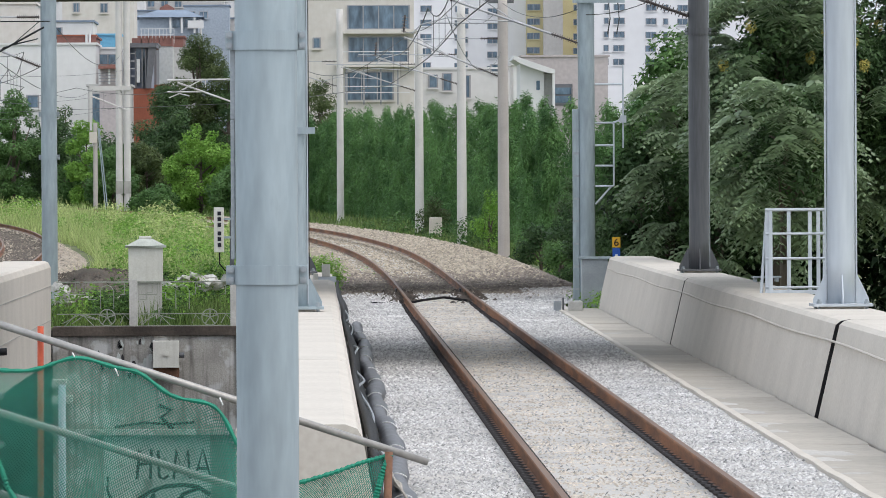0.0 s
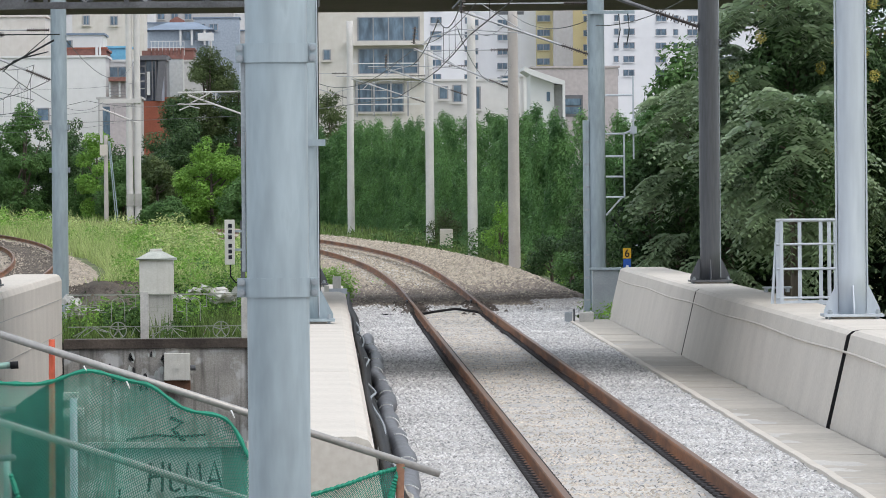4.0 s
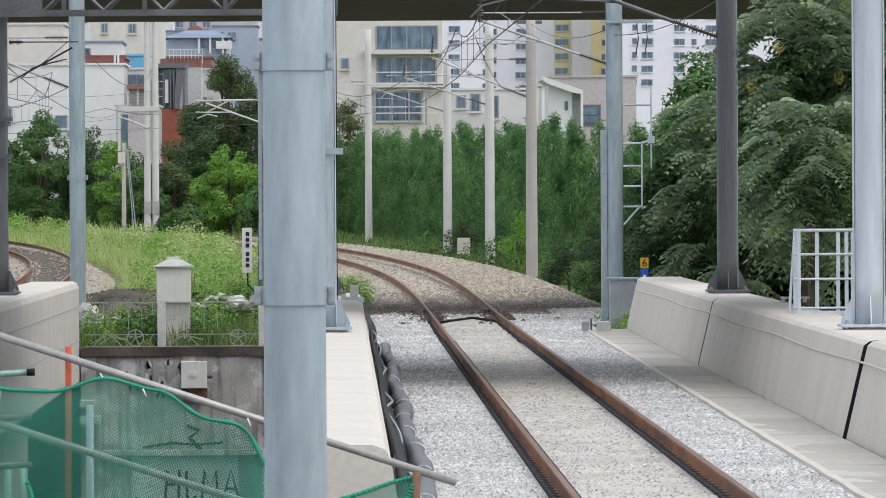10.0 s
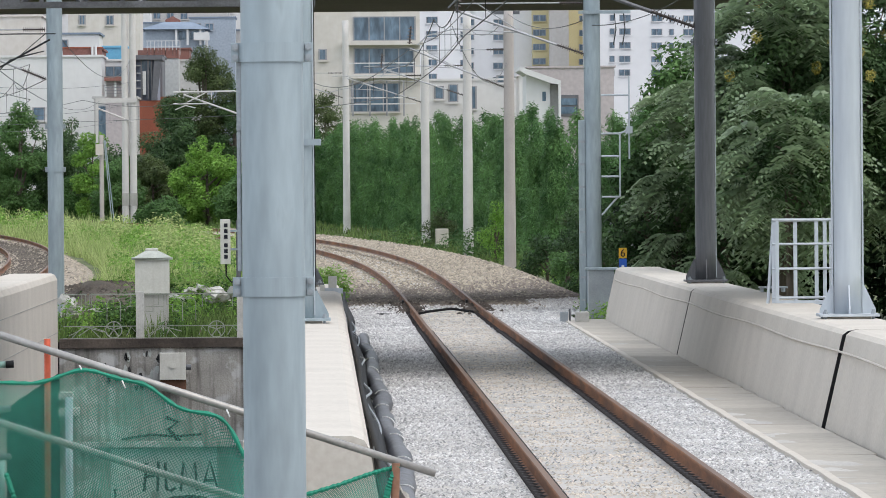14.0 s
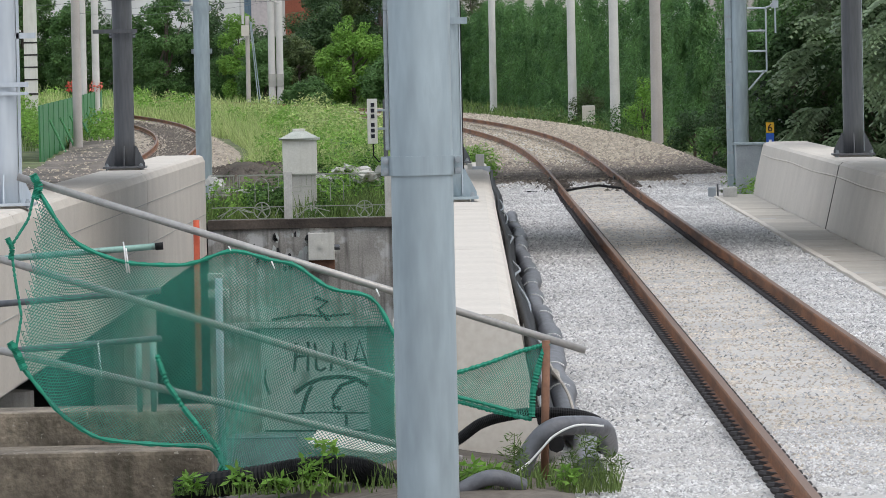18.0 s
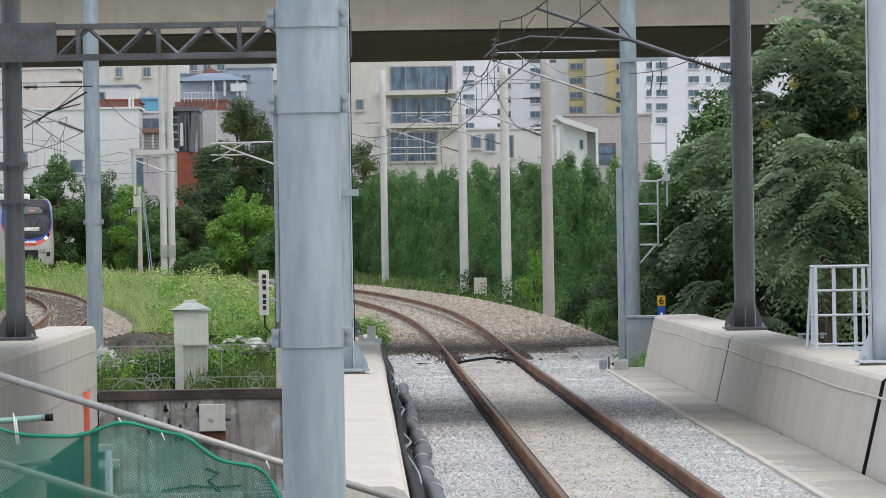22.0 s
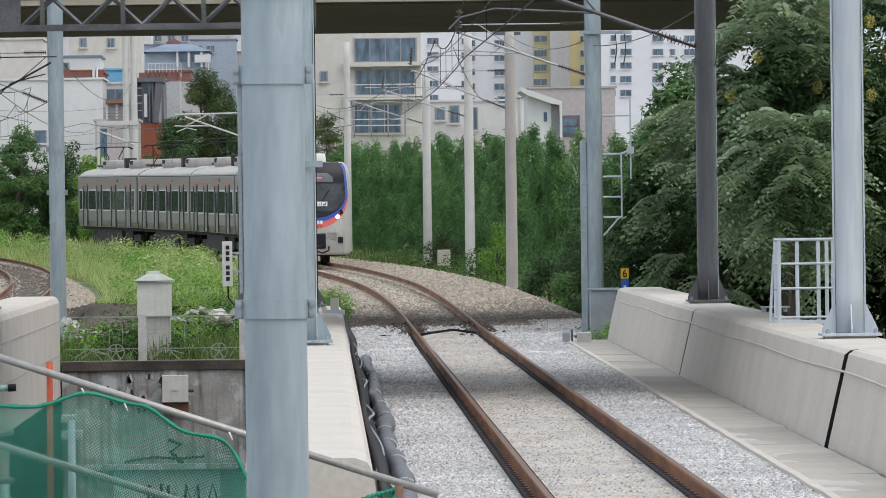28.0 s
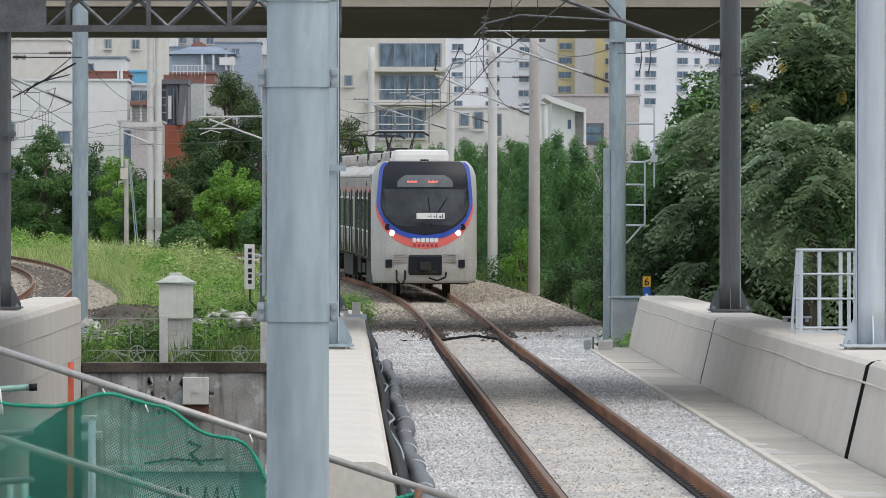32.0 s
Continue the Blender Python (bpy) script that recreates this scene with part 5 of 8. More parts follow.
def leaves(centres, size, droop=0.3, spread=1.0, aspect=0.55, outward=None, fine=True):
    """Small pointed leaf blades, turned at random; fine ones have three corners, near ones four."""
    n = len(centres)
    d = RNG.normal(size=(n, 3)) * (spread, spread, spread * 0.6)
    if outward is None:
        face = RNG.normal(size=(n, 3))
    else:
        d += outward * 0.6
        face = outward + (0.0, 0.0, 0.35) + RNG.normal(size=(n, 3)) * 0.4
    d[:, 2] -= droop
    face /= np.linalg.norm(face, axis=1)[:, None]
    if outward is not None:
        d -= face * (d * face).sum(1)[:, None] * 0.8
    d /= np.linalg.norm(d, axis=1)[:, None]
    w = np.cross(d, face)
    w /= np.maximum(np.linalg.norm(w, axis=1)[:, None], 1e-3)
    L = size * RNG.uniform(0.6, 1.35, (n, 1))
    a = centres
    b = centres + d * L * 0.5 + w * L * aspect * 0.5
    c = centres + d * L
    e = centres + d * L * 0.5 - w * L * aspect * 0.5
    if fine:
        k = w * L * aspect * 0.5
        return np.stack([a + k + d * L * 0.15, c, a - k + d * L * 0.15], 1).reshape(-1, 3), np.arange(3 * n).reshape(n, 3)
    return np.stack([a, b, c, e], 1).reshape(-1, 3), np.arange(4 * n).reshape(n, 4)


def in_clumps(clumps, per):
    """Points on the shells of uneven clumps (x, y, z, rx, ry, rz), and the way out from each."""
    pts, out = [], []
    for x, y, z, rx, ry, rz in clumps:
        n = max(8, int(per * rx * rz))
        d = RNG.normal(size=(n, 3))
        d /= np.linalg.norm(d, axis=1)[:, None]
        r = RNG.uniform(0.55, 1.05, (n, 1)) ** 0.7
        pts.append(np.array([x, y, z]) + d * r * (rx, ry, rz))
        out.append(d)
    return np.concatenate(pts), np.concatenate(out)


def crown_clumps(x, y, z0, z1, rx, ry, n, size):
    """Clumps spread over an uneven egg-shaped crown."""
    res = []
    for _ in range(n):
        d = RNG.normal(size=3)
        d /= np.linalg.norm(d)
        r = RNG.uniform(0.35, 1.0) ** 0.6
        zz = (z0 + z1) / 2 + d[2] * r * (z1 - z0) / 2
        k = 1.0 - 0.35 * max(0, (zz - (z0 + z1) / 2) / ((z1 - z0) / 2))
        s = size * RNG.uniform(0.6, 1.3)
        res.append((x + d[0] * r * rx * k, y + d[1] * r * ry * k, zz, s, s, s * 0.75))
    return res


def tree(name, x, y, z, height, rx, ry, z0, n, clump, leaf, mat, label, per=260, lean=0.0, category="tree", group=""):
    t = empty(name, label, category, pose(x, y, z), group)
    bm = bmesh.new()
    tr = max(0.06, height * 0.022)
    line(bm, [(0, 0, -0.3), (lean * 0.2, 0, height * 0.3), (lean * 0.6, 0.1, height * 0.6), (lean, 0, height * 0.9)], [tr, tr * 0.8, tr * 0.5, tr * 0.15], 8)
    part("trunk", bm, BARK, t, smooth=True)
    cl = crown_clumps(lean * 0.6, 0, z0, height, rx, ry, n, clump)
    for k in range(7):
        c = cl[k * max(1, len(cl) // 7)]
        bm = bmesh.new()
        s = height * (0.25 + 0.06 * k)
        line(bm, [(lean * 0.3, 0, s), (c[0] * 0.5, c[1] * 0.5, (s + c[2]) / 2 + 0.2), (c[0], c[1], c[2])], [tr * 0.45, tr * 0.3, tr * 0.1], 6)
        part("limb", bm, BARK, t, smooth=True)
    p, o = in_clumps(cl, per)
    v, f = leaves(p, leaf, outward=o)
    np_mesh("crown", v, f, mat, t)
    return t


def fronds(centres, out, length=0.62, pairs=6, leaf=0.17, jitter=0.45, droop=0.28):
    """Feathered compound leaves: two rows of pointed leaflets on a drooping stalk."""
    n = len(centres)
    d = out * 0.9 + RNG.normal(size=(n, 3)) * jitter
    d[:, 2] -= 0.15
    d /= np.linalg.norm(d, axis=1)[:, None]
    up = np.tile((0.0, 0.0, 1.0), (n, 1))
    w = np.cross(d, up)
    w /= np.maximum(np.linalg.norm(w, axis=1)[:, None], 1e-3)
    L = length * RNG.uniform(0.7, 1.25, (n, 1))
    vs = []
    for k in range(pairs):
        f = (k + 0.8) / pairs
        base = centres + d * L * f - up * (droop * L * f * f)
        for sgn in (-1, 1):
            e = w * sgn * 0.86 + d * 0.42
            e[:, 2] -= 0.55
            e /= np.linalg.norm(e, axis=1)[:, None]
            ll = leaf * (1.0 - 0.25 * abs(f - 0.45)) * RNG.uniform(0.8, 1.2, (n, 1))
            vs += [base, base + e * ll * 0.45 + d * ll * 0.23, base + e * ll, base + e * ll * 0.45 - d * ll * 0.23]
    v = np.stack(vs, 1).reshape(-1, 3)
    return v, np.arange(len(v)).reshape(-1, 4)


def frond_tree(x, y, z, height, rx, ry, z0, n, clump, mat, label, per=42, leaf=0.17, lean=0.0, yellow=0):
    t = empty("tree", label, "tree", pose(x, y, z), "feather-leaved trees by the parapet")
    bm = bmesh.new()
    tr = 0.13
    line(bm, [(0, 0, -0.5), (lean * 0.3, 0, height * 0.35), (lean * 0.7, 0.1, height * 0.65), (lean, 0, height * 0.92)], [tr, tr * 0.8, tr * 0.55, tr * 0.2], 8)
    part("trunk", bm, BARK, t, smooth=True)
    cl = crown_clumps(lean * 0.6, 0, z0, height, rx, ry, n, clump)
    for k in range(12):
        c = cl[k * max(1, len(cl) // 12)]
        s = height * (0.2 + 0.05 * k)
        bm = bmesh.new()
        line(bm, [(lean * 0.3, 0, s), (c[0] * 0.5, c[1] * 0.5, (s + c[2]) / 2 + 0.3), (c[0], c[1], c[2])], [0.05, 0.035, 0.012], 6)
        part("limb", bm, BARK, t, smooth=True)
    # rosettes of long leaves at the twig ends, over the outside of the crown
    p, o = [], []
    tips = []
    for _ in range(4000):
        if len(tips) >= n * 0.66:
            break
        d = RNG.normal(size=3)
        d /= np.linalg.norm(d)
        r = RNG.uniform(0.78, 1.08)
        c = np.array((lean * 0.6 + d[0] * r * rx, d[1] * r * ry, (z0 + height) / 2 + d[2] * r * (height - z0) / 2))
        if all(np.linalg.norm((c - q) * (1, 1, 1.25)) > 0.5 for q, _d in tips):
            tips.append((c, d))
    for c, d in tips:
        for _ in range(3):
            e = c + RNG.normal(size=3) * (0.16, 0.16, 0.12)
            a0, m = RNG.uniform(0, 6.28), RNG.integers(6, 9)
            for i in range(m):
                b = a0 + 6.283 * i / m
                p.append(e)
                o.append((math.cos(b) * 0.75 + d[0], math.sin(b) * 0.75 + d[1], 0.35 + 0.3 * d[2] + RNG.normal() * 0.15))
    v, f = fronds(np.array(p), np.array(o), leaf=leaf * 0.95, length=leaf * 3.3, jitter=0.1, droop=0.7, pairs=7)
    np_mesh("crown", v, f, mat, t)
    # core leaves take a darker green in place of the crown's inner shade
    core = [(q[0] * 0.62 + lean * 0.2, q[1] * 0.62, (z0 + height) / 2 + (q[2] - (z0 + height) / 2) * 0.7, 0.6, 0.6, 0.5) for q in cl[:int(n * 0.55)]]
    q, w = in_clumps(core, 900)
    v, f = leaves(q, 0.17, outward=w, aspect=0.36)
    np_mesh("inner_crown", v, f, LEAF_DARK, t, "inner leaves darkened to stand for shade inside the crown")
    for i in range(int(yellow * 1.4)):
        d = RNG.normal(size=3)
        d /= np.linalg.norm(d)
        d[2], d[1] = abs(d[2]), -abs(d[1])
        c = (lean * 0.6 + d[0] * rx * 0.9, d[1] * ry * 0.9, (z0 + height) / 2 + d[2] * (height - z0) / 2 * 0.9 + 0.12)
        q, w = in_clumps([(c[0], c[1], c[2] + 0.1, 0.11, 0.1, 0.14)], 15000)
        v, f = leaves(q, 0.045, outward=w)
        np_mesh("seed_head", v, f, SEEDS, t, "pale yellow seed head")
    return t


# the tall green hedge behind the poles: soft drooping plumes of fine leaves that close into one mass
hedge = empty("hedge", "long tall hedge of fine drooping green plumes behind the track", "hedge")
_line = [(-3.0, 395, 6.75), (0.8, 374, 6.6), (3.6, 345, 6.4), (5.2, 318, 6.3), (7.2, 270, 5.95), (9.4, 224, 5.35), (11.4, 200, 5.4), (13.4, 190, 5.6)]


def plume(x, y, z, height, r):
    """One drooping spire: tiers of soft tufts that overlap downwards, narrowing to a nodding tip."""
    cl = []
    lean = RNG.normal() * 0.3
    for k in range(56):
        f = RNG.uniform(0, 1) ** 0.85
        w = r * (1 - f ** 3.6) + 0.05
        a = RNG.uniform(0, 6.283)
        s = RNG.uniform(0.14, 0.32) * (1.15 - 0.5 * f)
        cl.append((x + lean * f * f + math.cos(a) * w * 0.8, y + math.sin(a) * w * 0.8, z + height * f * 0.97, s, s, s * 2.0))
    p, o = in_clumps(cl, 1700 if y < 300 else 1350)
    v, f = leaves(p, 0.17, droop=0.7, spread=0.6, aspect=0.22, outward=o * (0.9, 0.9, 0.7))
    np_mesh("plume", v, f, LEAF_HEDGE, hedge)


for (xa, ya, ta), (xb, yb, tb) in zip(_line, _line[1:]):
    _n = int(math.hypot(xb - xa, (yb - ya) * 0.02) / 0.4)
    for _i in range(_n):
        _f = _i / _n
        for _row in (0, 1, 2):
            _y = ya + (yb - ya) * _f + _row * 2.4 + RNG.normal() * 0.8
            plume(xa + (xb - xa) * _f + RNG.normal() * 0.1 + _row * 0.25, _y, rise(_y) - 0.6, ta + (tb - ta) * _f - rise(_y) + 0.6 + RNG.uniform(-0.6, 0.25) - (0 if _row else RNG.uniform(0.0, 0.8)), RNG.uniform(0.45, 0.72))

for _x, _y, _h, _rx, _z0, _mat, _label in (
        (-17.3, 388, 7.6, 1.7, 0.3, LEAF_GREEN, "tall rounded green bush by the line"), (-15.0, 389, 5.9, 1.4, 0.2, LEAF_DARK, "dense dark green bush by the line"),
        (-19.8, 392, 6.2, 2.0, 0.3, LEAF_MID, "dense green bush by the line"), (-22.6, 394, 7.2, 2.0, 0.3, LEAF_GREEN, "broad green bush by the line"),
        (-26.0, 396, 8.4, 2.6, 0.3, LEAF_MID, "broad mid-green bush by the line"), (-30.5, 396, 8.0, 2.8, 0.3, LEAF_GREEN, "broad green bush by the line"),
        (-35.5, 398, 8.6, 3.0, 0.3, LEAF_MID, "broad mid-green bush by the line"), (-13.0, 384, 6.1, 1.1, 0.2, LEAF_LIGHT, "yellow-green shrub beside the dark bushes"),
        (-13.9, 386, 4.6, 1.2, 0.2, LEAF_GREEN, "rounded mid-green shrub by the line"), (-11.4, 380, 4.4, 1.4, 0.1, LEAF_GREEN, "rounded mid-green shrub by the line"),
        (-9.6, 384, 4.8, 1.3, 0.2, LEAF_OLIVE, "olive-green shrub by the line"), (-8.2, 392, 6.4, 1.6, 0.3, LEAF_DARK, "dark green shrub under the tall tree"),
        (-6.4, 376, 5.6, 2.4, -0.8, LEAF_LIGHT, "bright fresh green bush"), (-4.4, 373, 3.4, 1.3, 0.0, LEAF_GREEN, "soft green shrub beside the bright bush"),
        (-8.9, 373, 2.0, 1.3, 0.0, LEAF_GREEN, "low soft green shrub in the grass")):
    tree("bush", _x, _y, 0.3, _h, _rx, 1.6, _z0, int(40 * _rx), 0.5, 0.17, _mat, _label, per=1500, category="bush")
for _i in range(13):
    tree("bush", -41 + 2.8 * _i, 425 + 3 * (_i % 2), 0.3, 6.2 + 1.0 * math.sin(_i * 2.3), 2.2, 1.5, 0.0, 40, 0.8, 0.2, LEAF_DARK, "dark thicket along the edge of the railway land", per=700, category="bush", group="thicket before the houses")
for _x, _y, _h in ((-16.8, 232, 2.6), (-18.2, 240, 3.4), (-15.9, 222, 1.8)):
    tree("bush", _x, _y, -0.2, _h, 1.2, 1.2, 0.0, 40, 0.45, 0.12, LEAF_DARK, "dark leafy bush behind the green fence", per=1500, category="bush")
tree("tree", -6.9, 405, 0.3, 11.4, 2.0, 2.0, 4.0, 80, 0.62, 0.14, LEAF_OLIVE, "tall olive-green tree before the houses", per=1500)
tree("tree", -8.8, 402, 0.3, 8.4, 1.3, 1.6, 1.5, 44, 0.6, 0.14, LEAF_DARK, "dark green tree before the houses", per=1500)
tree("tree", -5.2, 403, 0.3, 9.2, 1.5, 1.6, 1.5, 50, 0.6, 0.14, LEAF_DARK, "dark green tree before the houses", per=1500)
tree("tree", 0.3, 408, 0.3, 8.4, 1.5, 1.6, 3.0, 40, 0.6, 0.13, LEAF_OLIVE, "small olive-green tree above the hedge", per=1300)
tree("tree", 7.6, 300, 0.0, 6.6, 0.6, 0.7, 3.0, 20, 0.35, 0.1, LEAF_GREEN, "slender tree rising from the hedge", per=1800)
tree("tree", 7.3, 152.5, -0.5, 4.6, 0.75, 0.8, 0.8, 50, 0.34, 0.15, LEAF_DARK, "young dark green tree behind the mast", per=1000)
tree("tree", 8.0, 153.5, -0.5, 6.3, 1.0, 1.0, 1.4, 70, 0.4, 0.15, LEAF_GREEN, "fresh green tree behind the mast", per=1000)
tree("tree", 9.2, 154, -0.5, 5.8, 1.25, 1.0, 0.6, 66, 0.45, 0.16, LEAF_MID, "mid-green tree behind the parapet", per=900)

frond_tree(8.9, 150, -0.6, 5.8, 1.6, 1.5, 0.0, 70, 0.55, LEAF_FROND, "feather-leaved tree with drooping leaves", per=95, leaf=0.2)
frond_tree(10.9, 138, -0.6, 8.0, 2.5, 1.8, 2.0, 100, 0.62, LEAF_FROND, "big feather-leaved tree overhanging the parapet, with a few yellow leaves", per=70, leaf=0.22, lean=-0.3, yellow=9)
frond_tree(13.0, 140, -0.6, 9.4, 2.8, 2.0, 2.2, 110, 0.65, LEAF_FROND, "big feather-leaved tree with yellow leaf tips", per=70, leaf=0.22, lean=-0.4, yellow=10)
frond_tree(9.3, 137, -0.6, 7.9, 1.25, 1.3, 1.6, 60, 0.55, LEAF_FROND, "tall feather-leaved tree beside the dark mast", per=90, leaf=0.21, yellow=4)
frond_tree(9.2, 133, -0.6, 5.0, 1.0, 1.0, 2.2, 30, 0.5, LEAF_FROND, "young feather-leaved tree in shade", per=150, leaf=0.19, yellow=2)
frond_tree(8.6, 92, -0.8, 2.2, 0.9, 1.0, 0.0, 22, 0.4, LEAF_FROND, "low dark feather-leaved shrub behind the parapet", per=140, leaf=0.13)

frond_tree(15.5, 146, -0.6, 8.6, 2.6, 2.0, 1.6, 90, 0.65, LEAF_FROND, "big feather-leaved tree at the end of the row", per=70, leaf=0.22, yellow=4)
# thicket added as a dark backing where shade lies behind the trees
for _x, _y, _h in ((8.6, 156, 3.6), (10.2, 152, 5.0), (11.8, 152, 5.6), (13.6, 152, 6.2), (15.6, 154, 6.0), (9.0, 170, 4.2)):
    tree("bush", _x, _y, -0.7, _h, 1.3, 1.2, 0.0, 50, 0.6, 0.26, LEAF_SHADE, "dense thicket added as dark backing, shade painted into its leaves", per=420, category="bush", group="thicket behind the parapet")

for _x, _y, _h, _r, _mat, _label in ((6.75, 204, 1.6, 0.7, LEAF_DARK, "low dark green shrub beside the gravel"), (7.35, 194, 2.7, 0.9, LEAF_DARK, "dark green shrub beside the gravel"), (6.7, 186, 1.3, 0.6, LEAF_GREEN, "low green shrub beside the gravel"),
                                     (7.9, 200, 3.2, 1.0, LEAF_DARK, "dark green shrub under the hedge"), (6.35, 250, 2.3, 0.55, LEAF_LIGHT, "young yellow-green shrub between the poles"), (5.1, 292, 1.7, 0.8, LEAF_OLIVE, "olive shrub beside the pole's footing"), (8.3, 178, 2.6, 0.9, LEAF_DARK, "dark green shrub behind the mast"), (7.1, 180, 2.1, 0.8, LEAF_DARK, "dark green shrub at the end of the gravel"), (7.8, 172, 2.4, 0.9, LEAF_DARK, "dark green shrub at the end of the gravel")):
    tree("bush", _x, _y, rise(_y) - 0.55, _h, _r, 0.8, 0.0, int(34 * _r), 0.3, 0.09, _mat, _label, per=2600, category="bush")

# weeds and grass
def grass(name, n, place, h0, h1, width, mat, label):
    p = np.array([place() for _ in range(n)])
    a = RNG.uniform(0, 2 * math.pi, n)
    side = np.stack([np.cos(a), np.sin(a), np.zeros(n)], 1) * width
    h = RNG.uniform(h0, h1, n)[:, None] * np.array([0.75 + 0.7 * noise.noise(Vector((q[0] * 0.8, q[1] * 0.12, 1.0))) for q in p])[:, None].clip(0.4, 1.5)
    lean = RNG.normal(size=(n, 3)) * 0.28
    lean[:, 2] = 1.0
    tip, mid = p + lean * h, p + lean * h * 0.55 * (0.85, 0.85, 1)
    v = np.stack([p - side, p + side, mid + side * 0.8, mid - side * 0.8, mid - side * 0.8, mid + side * 0.8, tip + side * 0.15, tip - side * 0.15], 1).reshape(-1, 3)
    ob = np_mesh(name, v, np.arange(len(v)).reshape(-1, 4), mat)
    return tagged(ob, label, "grass", kind="stuff")


def on_line(s0, s1, l0, l1):
    def f():
        s, left = RNG.uniform(s0, s1), RNG.uniform(l0, l1)
        h = float(np.interp(s, _S, _TH))
        x, y = float(np.interp(s, _S, _X)) - left * math.cos(h), float(np.interp(s, _S, _Y)) - left * math.sin(h)
        return (x, y, float(np.interp(y, _ZS, _ZV)) - 0.6)
    return f


def on_box(x0, x1, y0, y1, z):
    return lambda: (RNG.uniform(x0, x1), RNG.uniform(y0, y1), z)


grass("tall_grass", 56000, on_line(165, 345, 3.0, 8.9), 0.35, 1.1, 0.016, GRASS, "tall yellow-green grass between the tracks")
grass("tall_grass", 12000, on_line(300, 375, 2.8, 9.2), 0.6, 1.35, 0.03, GRASS, "tall yellow-green grass between the tracks")
grass("tall_grass", 14000, on_line(335, 384, 8.0, 22.0), 0.7, 1.7, 0.03, GRASS, "tall yellow-green grass before the far bushes")
grass("weeds", 20000, on_line(142, 200, 3.2, 8.4), 0.25, 0.85, 0.011, GRASS_GREEN, "green weeds on the bank above the wall")
grass("weeds", 8000, on_line(248, 400, 13.8, 24), 0.3, 0.8, 0.02, GRASS_GREEN, "green weeds beside the far track")
grass("weeds", 14000, on_line(185, 400, -9.0, -5.4), 0.15, 0.5, 0.025, GRASS_GREEN, "green weeds at the foot of the hedge")
grass("weeds", 7000, on_line(290, 400, -18.0, -5.2), 0.2, 0.6, 0.03, GRASS_GREEN, "green weeds before the hedge")
grass("weeds", 4000, on_line(140, 195, -7.5, -4.7), 0.15, 0.6, 0.015, GRASS_GREEN, "weeds at the end of the parapet")

# leafy weeds on the bank behind the fence
def weed_clumps(name, n, s0, s1, l0, l1, h0, h1, mat, label, leaf=0.14, per=900):
    place = on_line(s0, s1, l0, l1)
    cl = []
    for _ in range(n):
        x, y, z = place()
        h = RNG.uniform(h0, h1)
        cl.append((x, y, z + h * 0.5, h * 0.45, h * 0.5, h * 0.55))
    p, o = in_clumps(cl, per)
    v, f = leaves(p, leaf, outward=o, droop=0.1)
    return tagged(np_mesh(name, v, f, mat), label, "weeds", kind="stuff")


weed_clumps("leafy_weeds", 90, 143, 170, 4.3, 8.3, 0.4, 1.0, LEAF_MID, "leafy green weeds along the iron fence", per=1500, leaf=0.1)
weed_clumps("leafy_weeds", 60, 143, 185, 4.3, 8.2, 0.5, 1.2, LEAF_LIGHT, "bright leafy weeds on the bank", per=1300, leaf=0.1)
weed_clumps("leafy_weeds", 150, 180, 330, 3.4, 8.4, 0.5, 1.4, LEAF_LIGHT, "tall bright weeds in the grass", per=700, leaf=0.13)
weed_clumps("leafy_weeds", 15, 162, 184, 2.2, 2.9, 0.6, 1.15, LEAF_LIGHT, "tall fresh weeds inside the curve", per=1100, leaf=0.1)
weed_clumps("leafy_weeds", 14, 185, 222, 0.9, 2.0, 0.45, 0.6, LEAF_LIGHT, "low weeds in the old ballast", per=700, leaf=0.07)
weed_clumps("leafy_weeds", 60, 160, 215, 2.3, 3.6, 0.35, 0.8, LEAF_LIGHT, "weeds beside the old ballast", per=900, leaf=0.1)
weed_clumps("leafy_weeds", 70, 150, 300, -8.5, -5.0, 0.4, 1.3, LEAF_MID, "weeds at the foot of the hedge", per=800, leaf=0.13)
weed_clumps("leafy_weeds", 120, 330, 385, 4.0, 22.0, 0.6, 1.7, LEAF_LIGHT, "bright weeds before the far bushes", per=500, leaf=0.2)
weed_clumps("leafy_weeds", 70, 255, 345, 13.4, 17.0, 0.5, 1.5, LEAF_LIGHT, "weeds beside the far track", per=700, leaf=0.14)
weed_clumps("leafy_weeds", 50, 148, 215, -7.5, -4.9, 0.3, 1.0, LEAF_LIGHT, "bright weeds at the end of the parapet", per=900, leaf=0.1)
weed_clumps("leafy_weeds", 18, 144, 154, -3.9, -3.1, 0.45, 0.75, LEAF_LIGHT, "low weeds at the foot of the mast", per=1500, leaf=0.08)

# ---------------------------------------------------------------- scaffold barrier with green netting at the platform end
PIPE = material("scaffold_pipe", (0.36, 0.345, 0.325), 0.45, 0.5, 0.1, 3, 30, 0.05, spots=((0.3, 0.27, 0.23), 7, 0.66))
RED_PAINT = material("red_oxide_post", (0.5, 0.09, 0.04), 0.65, 0.1, 0.15, 5, 30, 0.1)
BROWN_PAINT = material("rusty_brown_post", (0.2, 0.1, 0.06), 0.75, 0.2, 0.2, 5, 30, 0.1)
NET_GREEN = material("green_net_cord", (0.04, 0.235, 0.17), 0.75, 0, 0.15, 2, 12, 0, island=0.2)
NET_EDGE = material("green_net_hem", (0.015, 0.24, 0.15), 0.7, 0, 0.12, 4, 20, 0)
TIE = material("white_cable_tie", (0.75, 0.75, 0.73), 0.6, 0, 0.02, 3, 20, 0)
barrier = empty("scaffold_barrier", "barrier of grey scaffold pipes and painted posts at the platform end", "barrier", pose(0, 43, 0))


